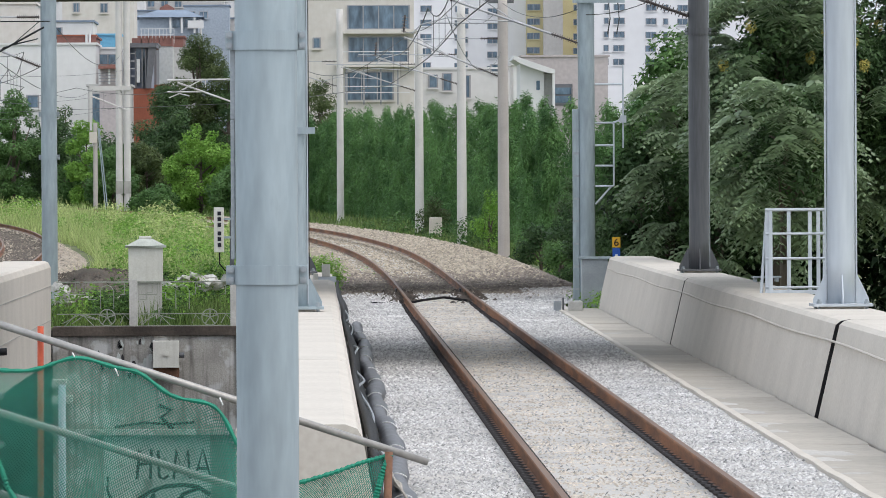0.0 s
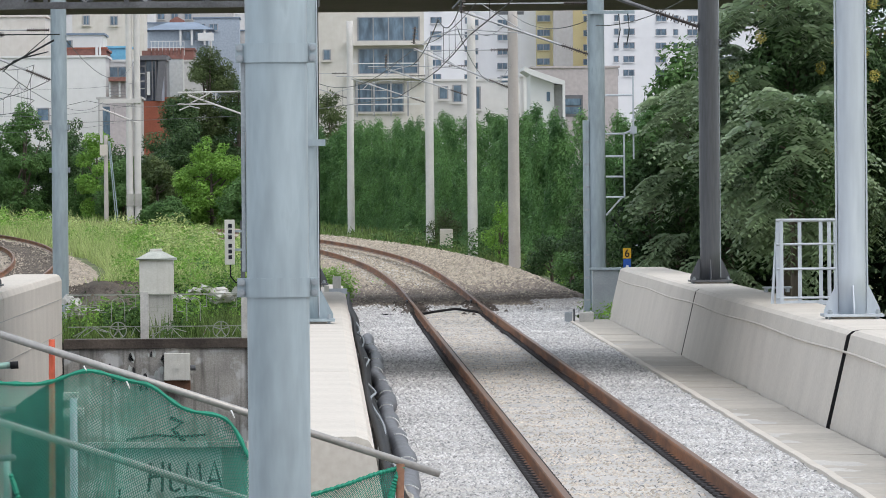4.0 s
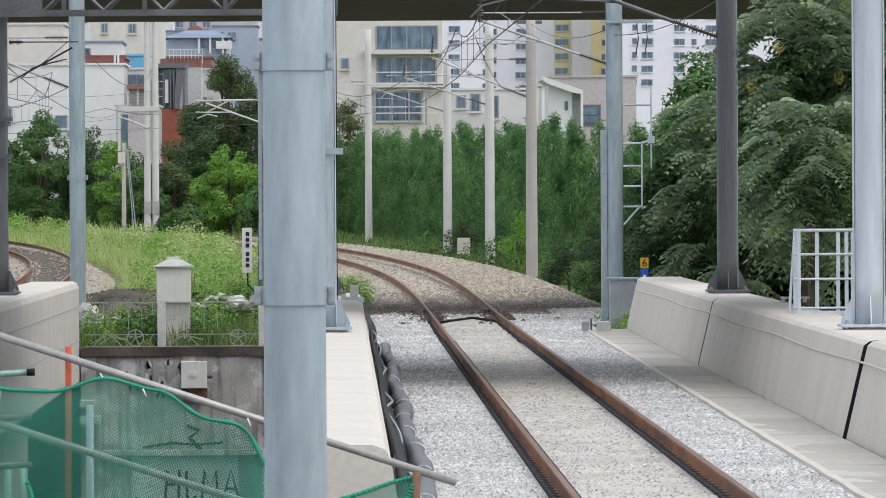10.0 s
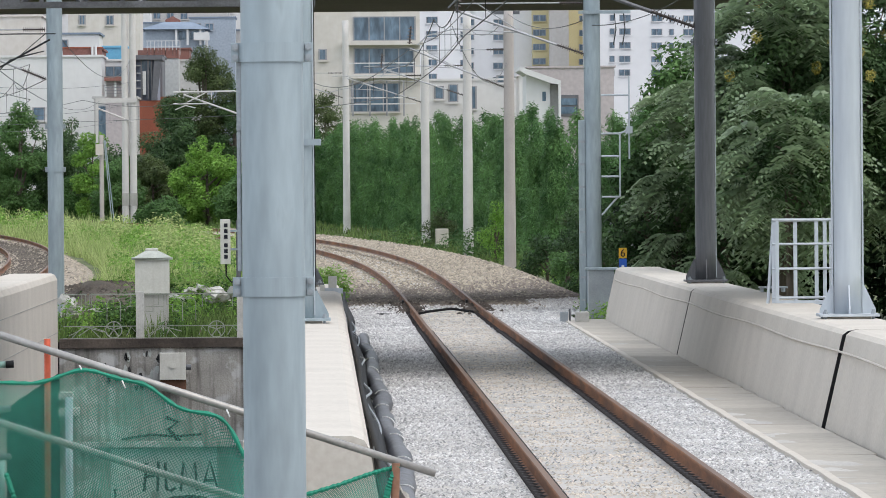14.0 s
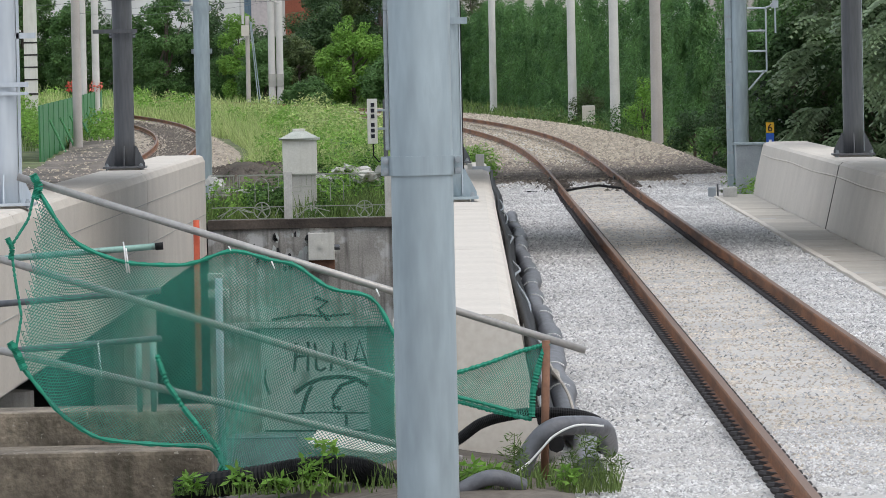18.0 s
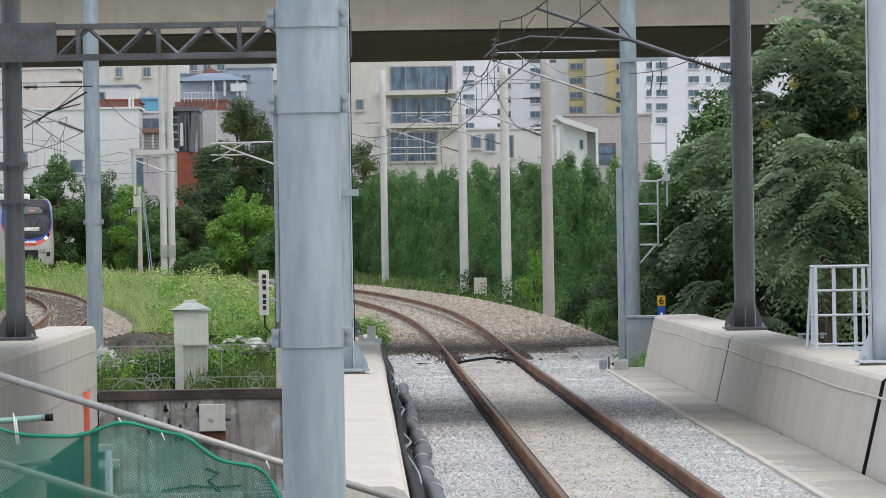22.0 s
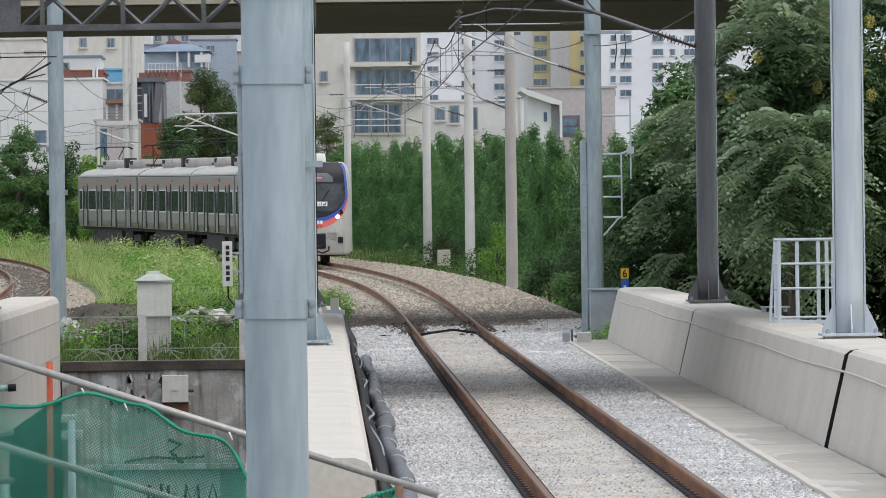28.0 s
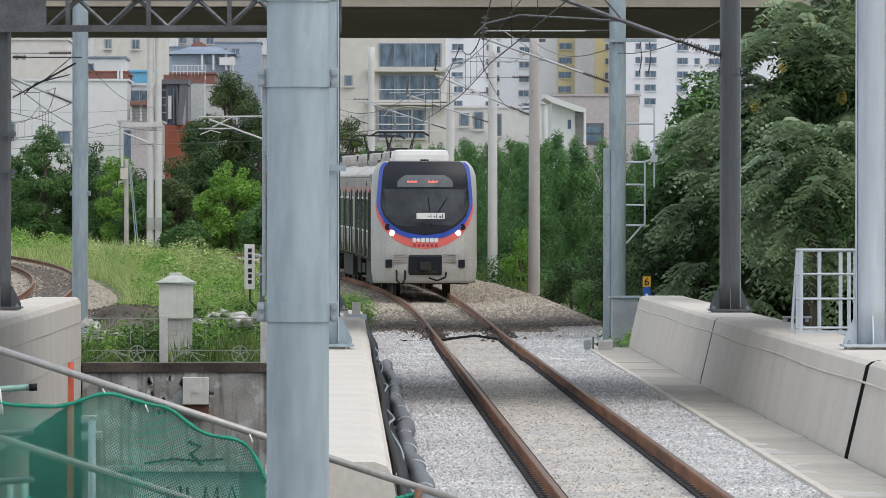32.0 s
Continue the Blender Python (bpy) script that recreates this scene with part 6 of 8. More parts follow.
def pipe(a, b, r=0.0243, mat=PIPE, name="pipe", parent=barrier, label=""):
    bm = bmesh.new()
    tube(bm, (a[0], a[1], a[2]), (b[0], b[1], b[2]), r, sides=14)
    o = part(name, bm, mat, parent, label)
    for p in o.data.polygons:
        p.use_smooth = len(p.vertices) == 4
    return o


pipe((-2.88, 0, 1.885), (0.70, 0, 0.71), name="handrail")
pipe((-3.3, 0.05, 1.46), (-0.2, 0.05, 0.45))
pipe((-3.3, 0.05, 0.855), (-0.1, 0.05, 0.03))
pipe((-1.76, 0.06, 0.5), (-1.755, 0.06, 1.585), 0.02, RED_PAINT, "post", label="red painted post")
pipe((0.42, -0.06, -0.2), (0.45, -0.06, 0.78), 0.026, BROWN_PAINT, "post", label="rusty brown post")
pipe((-1.64, 0.5, -0.3), (-1.637, 0.5, 1.2), 0.024, GALV, "post", label="pale steel post")
TEAL = material("pale_teal_pipe", (0.22, 0.36, 0.32), 0.5, 0.3, 0.12, 3, 30, 0.05, spots=((0.1, 0.12, 0.11), 6, 0.62))
for _z, _m in ((1.375, TEAL), (1.09, DARK_STEEL), (0.785, DARK_STEEL)):
    pipe((-3.05, 0.3, _z - 0.02), (-2.0, 0.3, _z + 0.045), 0.021, _m, "brace", label="thin scaffold brace pipe")
pipe((-2.03, 0.3, 1.417), (-1.98, 0.3, 1.42), 0.024, BLACK, "end_cap", label="black pipe end cap")
for _x in (-2.17, -2.08):
    pipe((_x, 0.7, 0.34), (_x, 0.7, 0.8), 0.02, TEAL, "post", label="pale teal post")


def net(name, top, bottom, cell, wave, label):
    """Diagonal cords knotted over a hanging, wavy surface between a top and a bottom edge (x, z), as real thin ribbons."""
    t = empty(name, label, "safety net", pose(0, 43, 0))
    def eased(pts):
        """The same edge, rounded between its tie points."""
        pts = np.array(pts, float)
        q = np.linspace(0, 1, 61)
        out = np.stack([np.interp(q, np.linspace(0, 1, len(pts)), pts[:, k]) for k in (0, 1)], 1)
        for _ in range(5):
            out[1:-1] = (out[:-2] + 2 * out[1:-1] + out[2:]) / 4
        return out
    top, bottom = eased(top), eased(bottom)
    ut, ub = np.linspace(0, 1, len(top)), np.linspace(0, 1, len(bottom))

    def at(u, v):
        a = np.stack([np.interp(u, ut, top[:, 0]), np.interp(u, ut, top[:, 1])], 1)
        b = np.stack([np.interp(u, ub, bottom[:, 0]), np.interp(u, ub, bottom[:, 1])], 1)
        p = a + (b - a) * v[:, None]
        y = -0.04 + wave * (np.sin(u * 17 + v * 2) * 0.5 + np.sin(u * 41 + 5 * v) * 0.25) * v
        return np.stack([p[:, 0], y, p[:, 1]], 1)
    w, h = abs(top[-1, 0] - top[0, 0]), abs((top[:, 1].mean() - bottom[:, 1].mean()))
    vs, fs, k = [], [], 0
    half = 0.0021
    for sgn in (-1, 1):
        for q in np.arange(-h, w + h, cell):
            n = max(6, int(h / 0.06))
            v = np.linspace(0, 1, n)
            u = (q + sgn * (v - 0.5) * h * 0.9) / w
            ok = (u >= 0) & (u <= 1)
            if ok.sum() < 2:
                continue
            p = at(u[ok], v[ok])
            for i in range(len(p) - 1):
                d = p[i + 1] - p[i]
                s = np.array([d[2], 0, -d[0]])
                s = s / (np.linalg.norm(s) + 1e-9) * half
                vs += [p[i] - s, p[i] + s, p[i + 1] + s, p[i + 1] - s]
                fs.append((k, k + 1, k + 2, k + 3))
                k += 4
    np_mesh("mesh", vs, fs, NET_GREEN, t)
    for edge in (top, bottom):
        bm = bmesh.new()
        line(bm, [(x, -0.05, z) for x, z in edge], [0.011 + 0.008 * ((i * 7) % 5) / 4 for i in range(len(edge))], 6)
        part("hem", bm, NET_EDGE, t, "dark green hem cord")
    return t


def cord(t, pts, r, name="fold", label="gathered green net fold"):
    """A gathered, uneven rope of netting through points (x, z)."""
    pts = np.array(pts, float)
    q = np.linspace(0, len(pts) - 1, 12 * len(pts))
    xs, zs = np.interp(q, range(len(pts)), pts[:, 0]), np.interp(q, range(len(pts)), pts[:, 1])
    k = np.array([1, 2, 3, 2, 1]) / 9
    xs[2:-2], zs[2:-2] = np.convolve(xs, k, "valid"), np.convolve(zs, k, "valid")
    part(name, line(bmesh.new(), [(x, -0.06, z) for x, z in zip(xs, zs)], [r * (0.65 + 0.7 * abs(math.sin(i * 1.7))) for i in range(len(xs))], 6), NET_EDGE, t, label)




big_net = net("safety_net", [(-2.76, 1.82), (-2.55, 1.45), (-2.2, 1.32), (-2.0, 1.31), (-1.79, 1.3), (-1.53, 1.41), (-1.28, 1.32), (-1.12, 1.30), (-0.92, 1.12), (-0.63, 1.10), (-0.5, 0.8), (-0.42, 0.72)],
    [(-2.91, 0.73), (-2.65, 0.38), (-2.41, 0.21), (-2.05, 0.17), (-1.67, 0.15), (-1.59, -0.03), (-1.36, -0.08), (-0.9, -0.12), (-0.42, -0.14)], 0.0185, 0.12, "green construction safety net hung in scallops from scaffold pipes")
cord(big_net, [(-2.76, 1.84), (-2.81, 1.62), (-2.93, 1.44), (-2.9, 1.2), (-2.87, 1.0), (-2.91, 0.8), (-2.9, 0.72)], 0.009, "side_hem", "green side hem")
cord(big_net, [(-2.02, 0.74), (-1.96, 0.56), (-1.83, 0.36), (-1.66, 0.16), (-1.58, 0.0)], 0.016)
cord(big_net, [(-2.78, 1.9), (-2.74, 1.82), (-2.77, 1.74)], 0.026, "knot", "bunched green net knot")
cord(big_net, [(-2.95, 0.84), (-2.9, 0.76), (-2.86, 0.66)], 0.026, "knot", "bunched green net knot")
cord(big_net, [(-1.64, 0.02), (-1.5, -0.04), (-1.32, -0.05)], 0.028, "knot", "bunched green net knot")
cord(big_net, [(-2.95, 1.5), (-2.92, 1.43), (-2.93, 1.36)], 0.018, "knot", "bunched green net knot")
small_net = net("safety_net", [(-0.42, 0.64), (-0.12, 0.585), (0.1, 0.65), (0.3, 0.72), (0.46, 0.76)], [(-0.42, 0.42), (-0.1, 0.4), (0.1, 0.34), (0.35, 0.28)], 0.0185, 0.06, "green construction safety net tied to a brown post")
cord(small_net, [(0.46, 0.77), (0.4, 0.62), (0.36, 0.46), (0.35, 0.3)], 0.02)
cord(small_net, [(-0.42, 0.5), (-0.1, 0.43), (0.25, 0.33)], 0.013)
for _x, _z, _l in ((-2.215, 1.46, 0.2), (-2.2, 1.42, 0.16), (-1.28, 1.32, 0.05), (-0.62, 1.13, 0.05), (-2.39, 0.83, 0.24), (-1.55, 1.42, 0.04)):
    pipe((_x, -0.06, _z), (_x + 0.02, -0.06, _z - _l), 0.005, TIE, "cable_tie", label="white cable tie")

# low steps of old concrete, soil and pipes at the platform end
tagged(obj("low_wall", boxes((-4.5, -1.79, 45.6, 46.4, -1.0, 0.26), bevel=0.03), LOW_WALL), "low mossy brown concrete wall at the platform end", "wall", kind="structure")
tagged(obj("low_wall", boxes((-4.5, -1.75, 44.6, 45.5, -1.0, 0.04), bevel=0.03), LOW_WALL), "lower mossy brown concrete step", "wall", kind="structure")
sheet("platform_soil", -5.0, 0.6, 36, 44.8, 40, 40, lambda x, y: -0.3 + 0.4 * max(0, 1 - abs(x + 0.4) / 1.6) * max(0, min(1, (y - 41) / 2)) + ripple(x, y, 0.9, 0.08) + ripple(x, y, 3, 0.03), SOIL, "dark soil with weeds at the platform end")
def hose(name, label, pts, r, mat, ridge=0.0, sides=12):
    t = empty(name, label, "pipe")
    n = len(pts)
    cv = []
    for q in np.linspace(0, n - 1.001, 30 * n):
        i, f = int(q), q - int(q)
        p = [Vector(pts[max(0, min(n - 1, i + k))]) for k in (-1, 0, 1, 2)]
        cv.append(0.5 * (2 * p[1] + (p[2] - p[0]) * f + (2 * p[0] - 5 * p[1] + 4 * p[2] - p[3]) * f * f + (3 * p[1] - p[0] - 3 * p[2] + p[3]) * f ** 3))
    bm = bmesh.new()
    line(bm, cv, [r + ridge * (i % 2) for i in range(len(cv))], sides)
    part("hose", bm, mat, t, smooth=not ridge)
    return t


hose("corrugated_pipe", "thick black corrugated drain pipe on the soil", [(-1.9, 42.6, -0.1), (-1.36, 42.5, -0.03), (-1.11, 42.5, 0.01), (-0.83, 42.5, 0.02), (-0.65, 42.5, -0.03), (-0.5, 42.4, -0.14), (-0.4, 42.2, -0.3)], 0.078, BLACK, 0.008)
hose("drain_hose", "black hose rising over the grey sleeve", [(-0.5, 43.3, -0.02), (-0.3, 43.2, 0.07), (-0.12, 43.2, 0.15), (0.03, 43.2, 0.25), (0.23, 43.2, 0.3), (0.46, 43.2, 0.31), (0.68, 43.25, 0.28), (0.8, 43.5, 0.2), (0.82, 44.5, 0.0)], 0.034, BLACK, 0.003)
hose("cable_sleeve", "bent grey plastic sleeve ending in the soil", [(0.86, 44.2, 0.02), (0.8, 43.2, 0.2), (0.6, 42.9, 0.24), (0.46, 42.8, 0.22), (0.34, 42.8, 0.1), (0.27, 42.8, -0.08), (0.24, 42.8, -0.3)], 0.062, GREYTUBE)
hose("cable_sleeve", "grey plastic sleeve lying flat in the weeds", [(-0.15, 42.2, -0.14), (0.0, 42.2, -0.06), (0.12, 42.2, -0.04), (0.28, 42.3, -0.1)], 0.05, GREYTUBE)
hose("thin_cable", "thin white cable looped over the sleeves", [(0.8, 42.75, 0.24), (0.63, 42.7, 0.25), (0.49, 42.7, 0.19), (0.4, 42.7, 0.1), (0.31, 42.7, 0.01), (0.2, 42.6, -0.05)], 0.008, TIE, sides=6)
plank2 = empty("board", "pale wooden board leaning on the bank", "board", pose(-0.75, 43.6, 0.1, 18, 8, -12))
part("plank", boxes((-0.32, 0.3, -0.12, 0.12, -0.02, 0.02)), PARAPET, plank2)
sleeve = empty("cable_sleeve", "lumpy grey plastic sleeve over cables along the parapet foot", "cable")
_bm = bmesh.new()
_ys = np.arange(43.5, 122, 0.16)
line(_bm, [(0.7 + 0.035 * math.sin(y * 0.31) + 0.015 * math.sin(y * 0.83), y, -0.09 + 0.02 * math.sin(y * 0.7)) for y in _ys],
     [0.088 + 0.03 * abs(math.sin(y * 0.55)) ** 5 + 0.012 * math.sin(y * 3.1) * math.sin(y * 0.9) + 0.007 * noise.noise(Vector((0, y * 6.0, 0))) for y in _ys], 12)
part("sleeve", _bm, GREYTUBE, sleeve, smooth=True)
for _cx, _cz, _r in ((0.47, 0.16, 0.055), (0.53, -0.02, 0.06), (0.43, 0.34, 0.03)):
    _bm = bmesh.new()
    line(_bm, [(_cx + 0.02 * math.sin(y * 0.2 + _cz * 9), y, _cz + 0.03 * math.sin(y * 0.17 + _cx * 7)) for y in np.arange(46, 150, 1.0)], _r, 8)
    part("black_cable", _bm, BLACK, sleeve, smooth=True)
_bm = bmesh.new()
line(_bm, [(0.49 + 0.05 * math.sin(y * 0.5), y, 0.24 + 0.05 * math.sin(y * 0.37)) for y in np.arange(46, 125, 0.8)], 0.014, 6)
part("thin_cable", _bm, GALV_DULL, sleeve)
for _y in np.arange(47, 118, 5.5):
    _y += random.uniform(-0.9, 0.9)
    _rr = 0.118
    _a0 = random.uniform(0.2, 1.2)
    part("cable_tie", line(bmesh.new(), [(0.7 + 0.035 * math.sin(_y * 0.31) + _rr * math.cos(a), _y + 0.05 * a, -0.09 + _rr * math.sin(a)) for a in np.linspace(_a0, _a0 + 1.5, 9)], 0.006, 5), TIE, sleeve, "white cable tie")
ROPE = material("pale_dusty_rope", (0.4, 0.36, 0.31), 0.9, 0, 0.15, 4, 30, 0.2)
_rope = [(0.36 + (0.72 - 0.36) * f + 0.015 * math.sin(f * 23), 78 - 30 * f, 0.3 - 0.32 * f + 0.03 * math.sin(f * 9)) for f in np.linspace(0, 1, 40)]
part("rope", line(bmesh.new(), _rope, [0.012 + (0.025 if i % 9 == 4 else 0.0) for i in range(40)], 7), ROPE, sleeve, "pale dusty knotted rope")
grass("weeds", 420, on_box(0.5, 0.9, 42.35, 42.9, -0.16), 0.1, 0.32, 0.003, GRASS_GREEN, "fine green weeds over the bent sleeve")
grass("weeds", 1400, on_box(-1.9, 0.5, 42.2, 43.6, -0.12), 0.06, 0.24, 0.006, GRASS_GREEN, "green weeds round the drain pipe")


def sprig(x, y, z, h, n, leaf, mat, spread, label, aspect=0.35):
    """An upright leafy weed: a stem with leaves that shorten towards the tip."""
    t = empty("weed_plant", label, "plant", pose(x, y, z), "weeds at the platform end")
    bm = bmesh.new()
    line(bm, [(0, 0, -0.05), (0.01, 0, h * 0.5), (RNG.normal() * 0.03, 0, h)], [0.006, 0.005, 0.002], 5)
    part("stem", bm, mat, t)
    f = RNG.uniform(0.1, 1.0, n)
    a = RNG.uniform(0, 6.28, n)
    o = np.stack([np.cos(a), np.sin(a), np.full(n, 0.6)], 1)
    p = np.stack([0.02 * RNG.normal(size=n), 0.02 * RNG.normal(size=n), f * h], 1) + o * (spread * (1.05 - f) * RNG.uniform(0, 1, n))[:, None]
    v, q = leaves(p, leaf, outward=o * 1.5, droop=0.0, spread=0.5, aspect=aspect, fine=False)
    np_mesh("leaves", v, q, mat, t)


for _x, _y, _h in ((-0.98, 42.4, 0.36), (-0.9, 42.45, 0.3), (-1.05, 42.3, 0.24), (-1.5, 42.4, 0.18), (-0.03, 42.3, 0.18), (0.05, 42.35, 0.16), (-1.25, 42.3, 0.12), (0.55, 42.4, 0.14), (-1.8, 42.4, 0.14)):
    sprig(_x, _y, -0.14, _h, 60, 0.075, LEAF_LIGHT, 0.09, "bright green leafy weed at the platform end")
for _x, _y, _h in ((0.22, 42.5, 0.36), (0.26, 42.45, 0.28), (0.68, 42.6, 0.34), (0.76, 42.6, 0.3), (0.6, 42.5, 0.24), (0.84, 42.7, 0.22)):
    sprig(_x, _y, -0.14, _h, 170, 0.05, GRASS_GREEN, 0.13, "fine-leaved green weed by the sleeves", 0.16)

# ---------------------------------------------------------------- loose stones of the ballast
def stones(name, pts, size, mat, label):
    """Angular stones: squashed, uneven octahedra."""
    n = len(pts)
    base = np.array([(1, 0, 0), (0, 1, 0), (-1, 0, 0), (0, -1, 0), (0, 0, 1), (0, 0, -1)], float)
    v = base[None] * (size * RNG.uniform(0.45, 1.25, (n, 6, 1)))
    v[:, :, 2] *= 0.72
    a = RNG.uniform(0, 6.28, n)
    c, s = np.cos(a)[:, None], np.sin(a)[:, None]
    x, y = v[:, :, 0] * c - v[:, :, 1] * s, v[:, :, 0] * s + v[:, :, 1] * c
    tilt = RNG.normal(size=(n, 1)) * 0.5
    z = v[:, :, 2] + x * tilt
    v = np.stack([x, y, z], 2) + np.asarray(pts)[:, None, :]
    f = np.array([(0, 1, 4), (1, 2, 4), (2, 3, 4), (3, 0, 4)])  # the buried underside is left off
    f = (f[None] + 6 * np.arange(n)[:, None, None]).reshape(-1, 3)
    ob = np_mesh(name, v.reshape(-1, 3), f, mat)
    return tagged(ob, label, "ballast", kind="stuff")


def scatter(n, x0, x1, y0, y1, zf, keep=lambda x, y: True):
    res = []
    while len(res) < n:
        x, y = RNG.uniform(x0, x1), RNG.uniform(y0, y1)
        if keep(x, y):
            res.append((x, y, zf(x, y)))
    return res


def off_rail(x, y):
    return abs(abs(x - XC) - 0.753) > 0.13 and x < parapet_x(y) - 0.98


def between(x, y):
    return abs(x - XC) < 0.62


stones("ballast_stones", scatter(50000, 0.55, 5.0, 50, 92, lambda x, y: near_z(x, y) - 0.004, lambda x, y: off_rail(x, y) and not between(x, y)), 0.025, STONE, "loose pale grey granite ballast stones")
stones("ballast_stones", scatter(24000, 0.55, 5.2, 92, 153.5, lambda x, y: near_z(x, y) + 0.004, lambda x, y: off_rail(x, y) and not between(x, y)), 0.036, STONE, "loose pale grey granite ballast stones farther off")
stones("ballast_stones", scatter(30000, XC - 0.62, XC + 0.62, 44, 152.5, lambda x, y: near_z(x, y) - 0.008), 0.026, STONE_TAN, "dusty tan ballast stones between the rails")
stones("ballast_stones", scatter(22000, 0.55, 4.5, 42, 50, lambda x, y: near_z(x, y) - 0.003, off_rail), 0.021, STONE, "loose pale ballast stones at the platform end")

stones("ballast_stones", scatter(8500, 0.55, 5.2, 50, 153, lambda x, y: near_z(x, y) + 0.014, off_rail), 0.021, STONE_DARK, "darker granite stones among the ballast")

stones("ballast_stones", scatter(900, 0.6, 5.5, 153, 158, lambda x, y: near_z(x, y) + 0.02 - 0.1 * max(0, x - 4.8), off_rail), 0.05, STONE, "pale stones spilled over the old ballast")


def along(n, s0, s1, l0, l1, lift):
    res = []
    for _ in range(n):
        s, left = RNG.uniform(s0, s1), RNG.uniform(l0, l1)
        x, y, z, h = line_at(s, left)
        drop = max(0, left - 1.9) * 0.42 - float(np.interp(-left, (1.7, 2.6, 3.4, 4.7), (0.0, 0.1, 0.17, -0.45))) * min(1, max(0, (s - 154) / 30))
        res.append((x, y, z - 0.19 - drop + lift))
    return res


stones("ballast_stones", along(3600, 147, 164, -4.3, -2.2, 0.035), 0.045, STONE, "pale stones spread beside the old ballast")
stones("ballast_stones", along(20000, 155, 300, -4.8, 2.6, 0.01), 0.06, STONE_BROWN, "loose brown and buff ballast stones on the curve")
_far = []
for _ in range(5000):
    _s, _l = RNG.uniform(140, 320), RNG.uniform(9.5, 13.2)
    _x, _y, _z, _h = line_at(_s, _l)
    _far.append((_x, _y, _z - 0.2 - max(0, abs(_l - 11.35) - 1.4) * 0.45))
stones("ballast_stones", _far, 0.06, STONE_BROWN, "brown ballast stones along the far track")

# broad gravel shoulder on the outside of the curve
_vs, _fs = [], []
_ss = np.arange(154, 330, 2.0)
for _s in _ss:
    for _l, _d in ((-1.7, 0.0), (-2.6, 0.1 * min(1, (_s - 154) / 30)), (-3.4, 0.17 * min(1, (_s - 154) / 30)), (-4.7, -0.45)):
        _x, _y, _z, _h = line_at(_s, _l)
        _vs.append((_x, _y, _z - 0.2 + _d + ripple(_x, _y, 0.9, 0.07)))
for _j in range(len(_ss) - 1):
    for _i in range(3):
        _k = _j * 4 + _i
        _fs.append((_k, _k + 1, _k + 5, _k + 4))
tagged(obj("gravel_shoulder", (_vs, _fs), OLD_BALLAST, smooth=True), "sloping buff gravel shoulder outside the curve", "ballast", kind="structure")

# rail joint, cross cable and soil patch where new track meets old
joint = empty("rail_joint", "dark fish-plated rail joint in oily soil", "rail joint")
for _sd in (-0.753, 0.753):
    _x, _y, _z, _h = line_at(160, _sd)
    for _dx in (-0.06, 0.06):
        part("fishplate", boxes((_x + _dx - 0.02, _x + _dx + 0.02, _y - 0.45, _y + 0.45, _z - 0.13, _z - 0.03), bevel=0.005), CLIP, joint)
    part("joint_plate", boxes((_x - 0.3, _x + 0.3, _y - 1.2, _y - 0.7, _z - 0.2, _z - 0.12), bevel=0.02), CLIP, joint)
bond = empty("bond_cable", "black bonding cable lying across the track", "cable")
part("cable", line(bmesh.new(), [(1.15, 149, -0.14), (1.9, 148.5, -0.16), (2.3, 148.5, -0.08), (2.8, 149.2, -0.03), (3.3, 149, -0.1)], 0.03, 6), BLACK, bond)

# ---------------------------------------------------------------- iron fence over the retaining wall
FENCE = material("dull_green_grey_iron", (0.3, 0.32, 0.27), 0.6, 0.3, 0.12, 4, 30, 0.05, spots=((0.2, 0.16, 0.11), 8, 0.62))
FENCE_POST = material("grey_fence_post", (0.5, 0.49, 0.46), 0.9, 0, 0.1, 3, 30, 0.1, streak=((0.25, 0.24, 0.2), 0.4))
fence = empty("iron_fence", "ornamental iron fence with concrete posts over the wall", "fence", pose(0, 141.2, 0))
for _x in (-3.82, -1.72):
    part("post", boxes((_x - 0.085, _x + 0.085, -0.085, 0.085, -0.62, 0.52), bevel=0.012), FENCE_POST, fence)
for _z in (0.46, -0.46):
    part("rail", boxes((-5.42, -0.2, -0.018, 0.018, _z - 0.014, _z + 0.014)), FENCE, fence)


def ring(x, z, r, thick=0.011):
    bm = bmesh.new()
    pts = [Vector((x + r * math.cos(a), 0, z + r * math.sin(a))) for a in np.linspace(0, 2 * math.pi, 21)]
    return line(bm, pts, thick, 5)


for _x in (-4.37, -2.23):
    _w = part("wheel_ornament", ring(_x, -0.28, 0.17), FENCE, fence)
    for _a in range(5):
        bm = bmesh.new()
        tube(bm, (_x, 0, -0.28), (_x + 0.16 * math.cos(_a * 1.257 + 0.3), 0, -0.28 + 0.16 * math.sin(_a * 1.257 + 0.3)), 0.014, sides=5)
        part("spoke", bm, FENCE, _w)
for _x in (-4.37, -2.8):
    _bm = bmesh.new()
    line(_bm, [(_x - 0.14, 0, -0.1), (_x - 0.14, 0, 0.28), (_x - 0.09, 0, 0.36), (_x, 0, 0.4), (_x + 0.09, 0, 0.36), (_x + 0.14, 0, 0.28), (_x + 0.14, 0, -0.1)], 0.01, 5)
    part("arch_ornament", _bm, FENCE, fence)
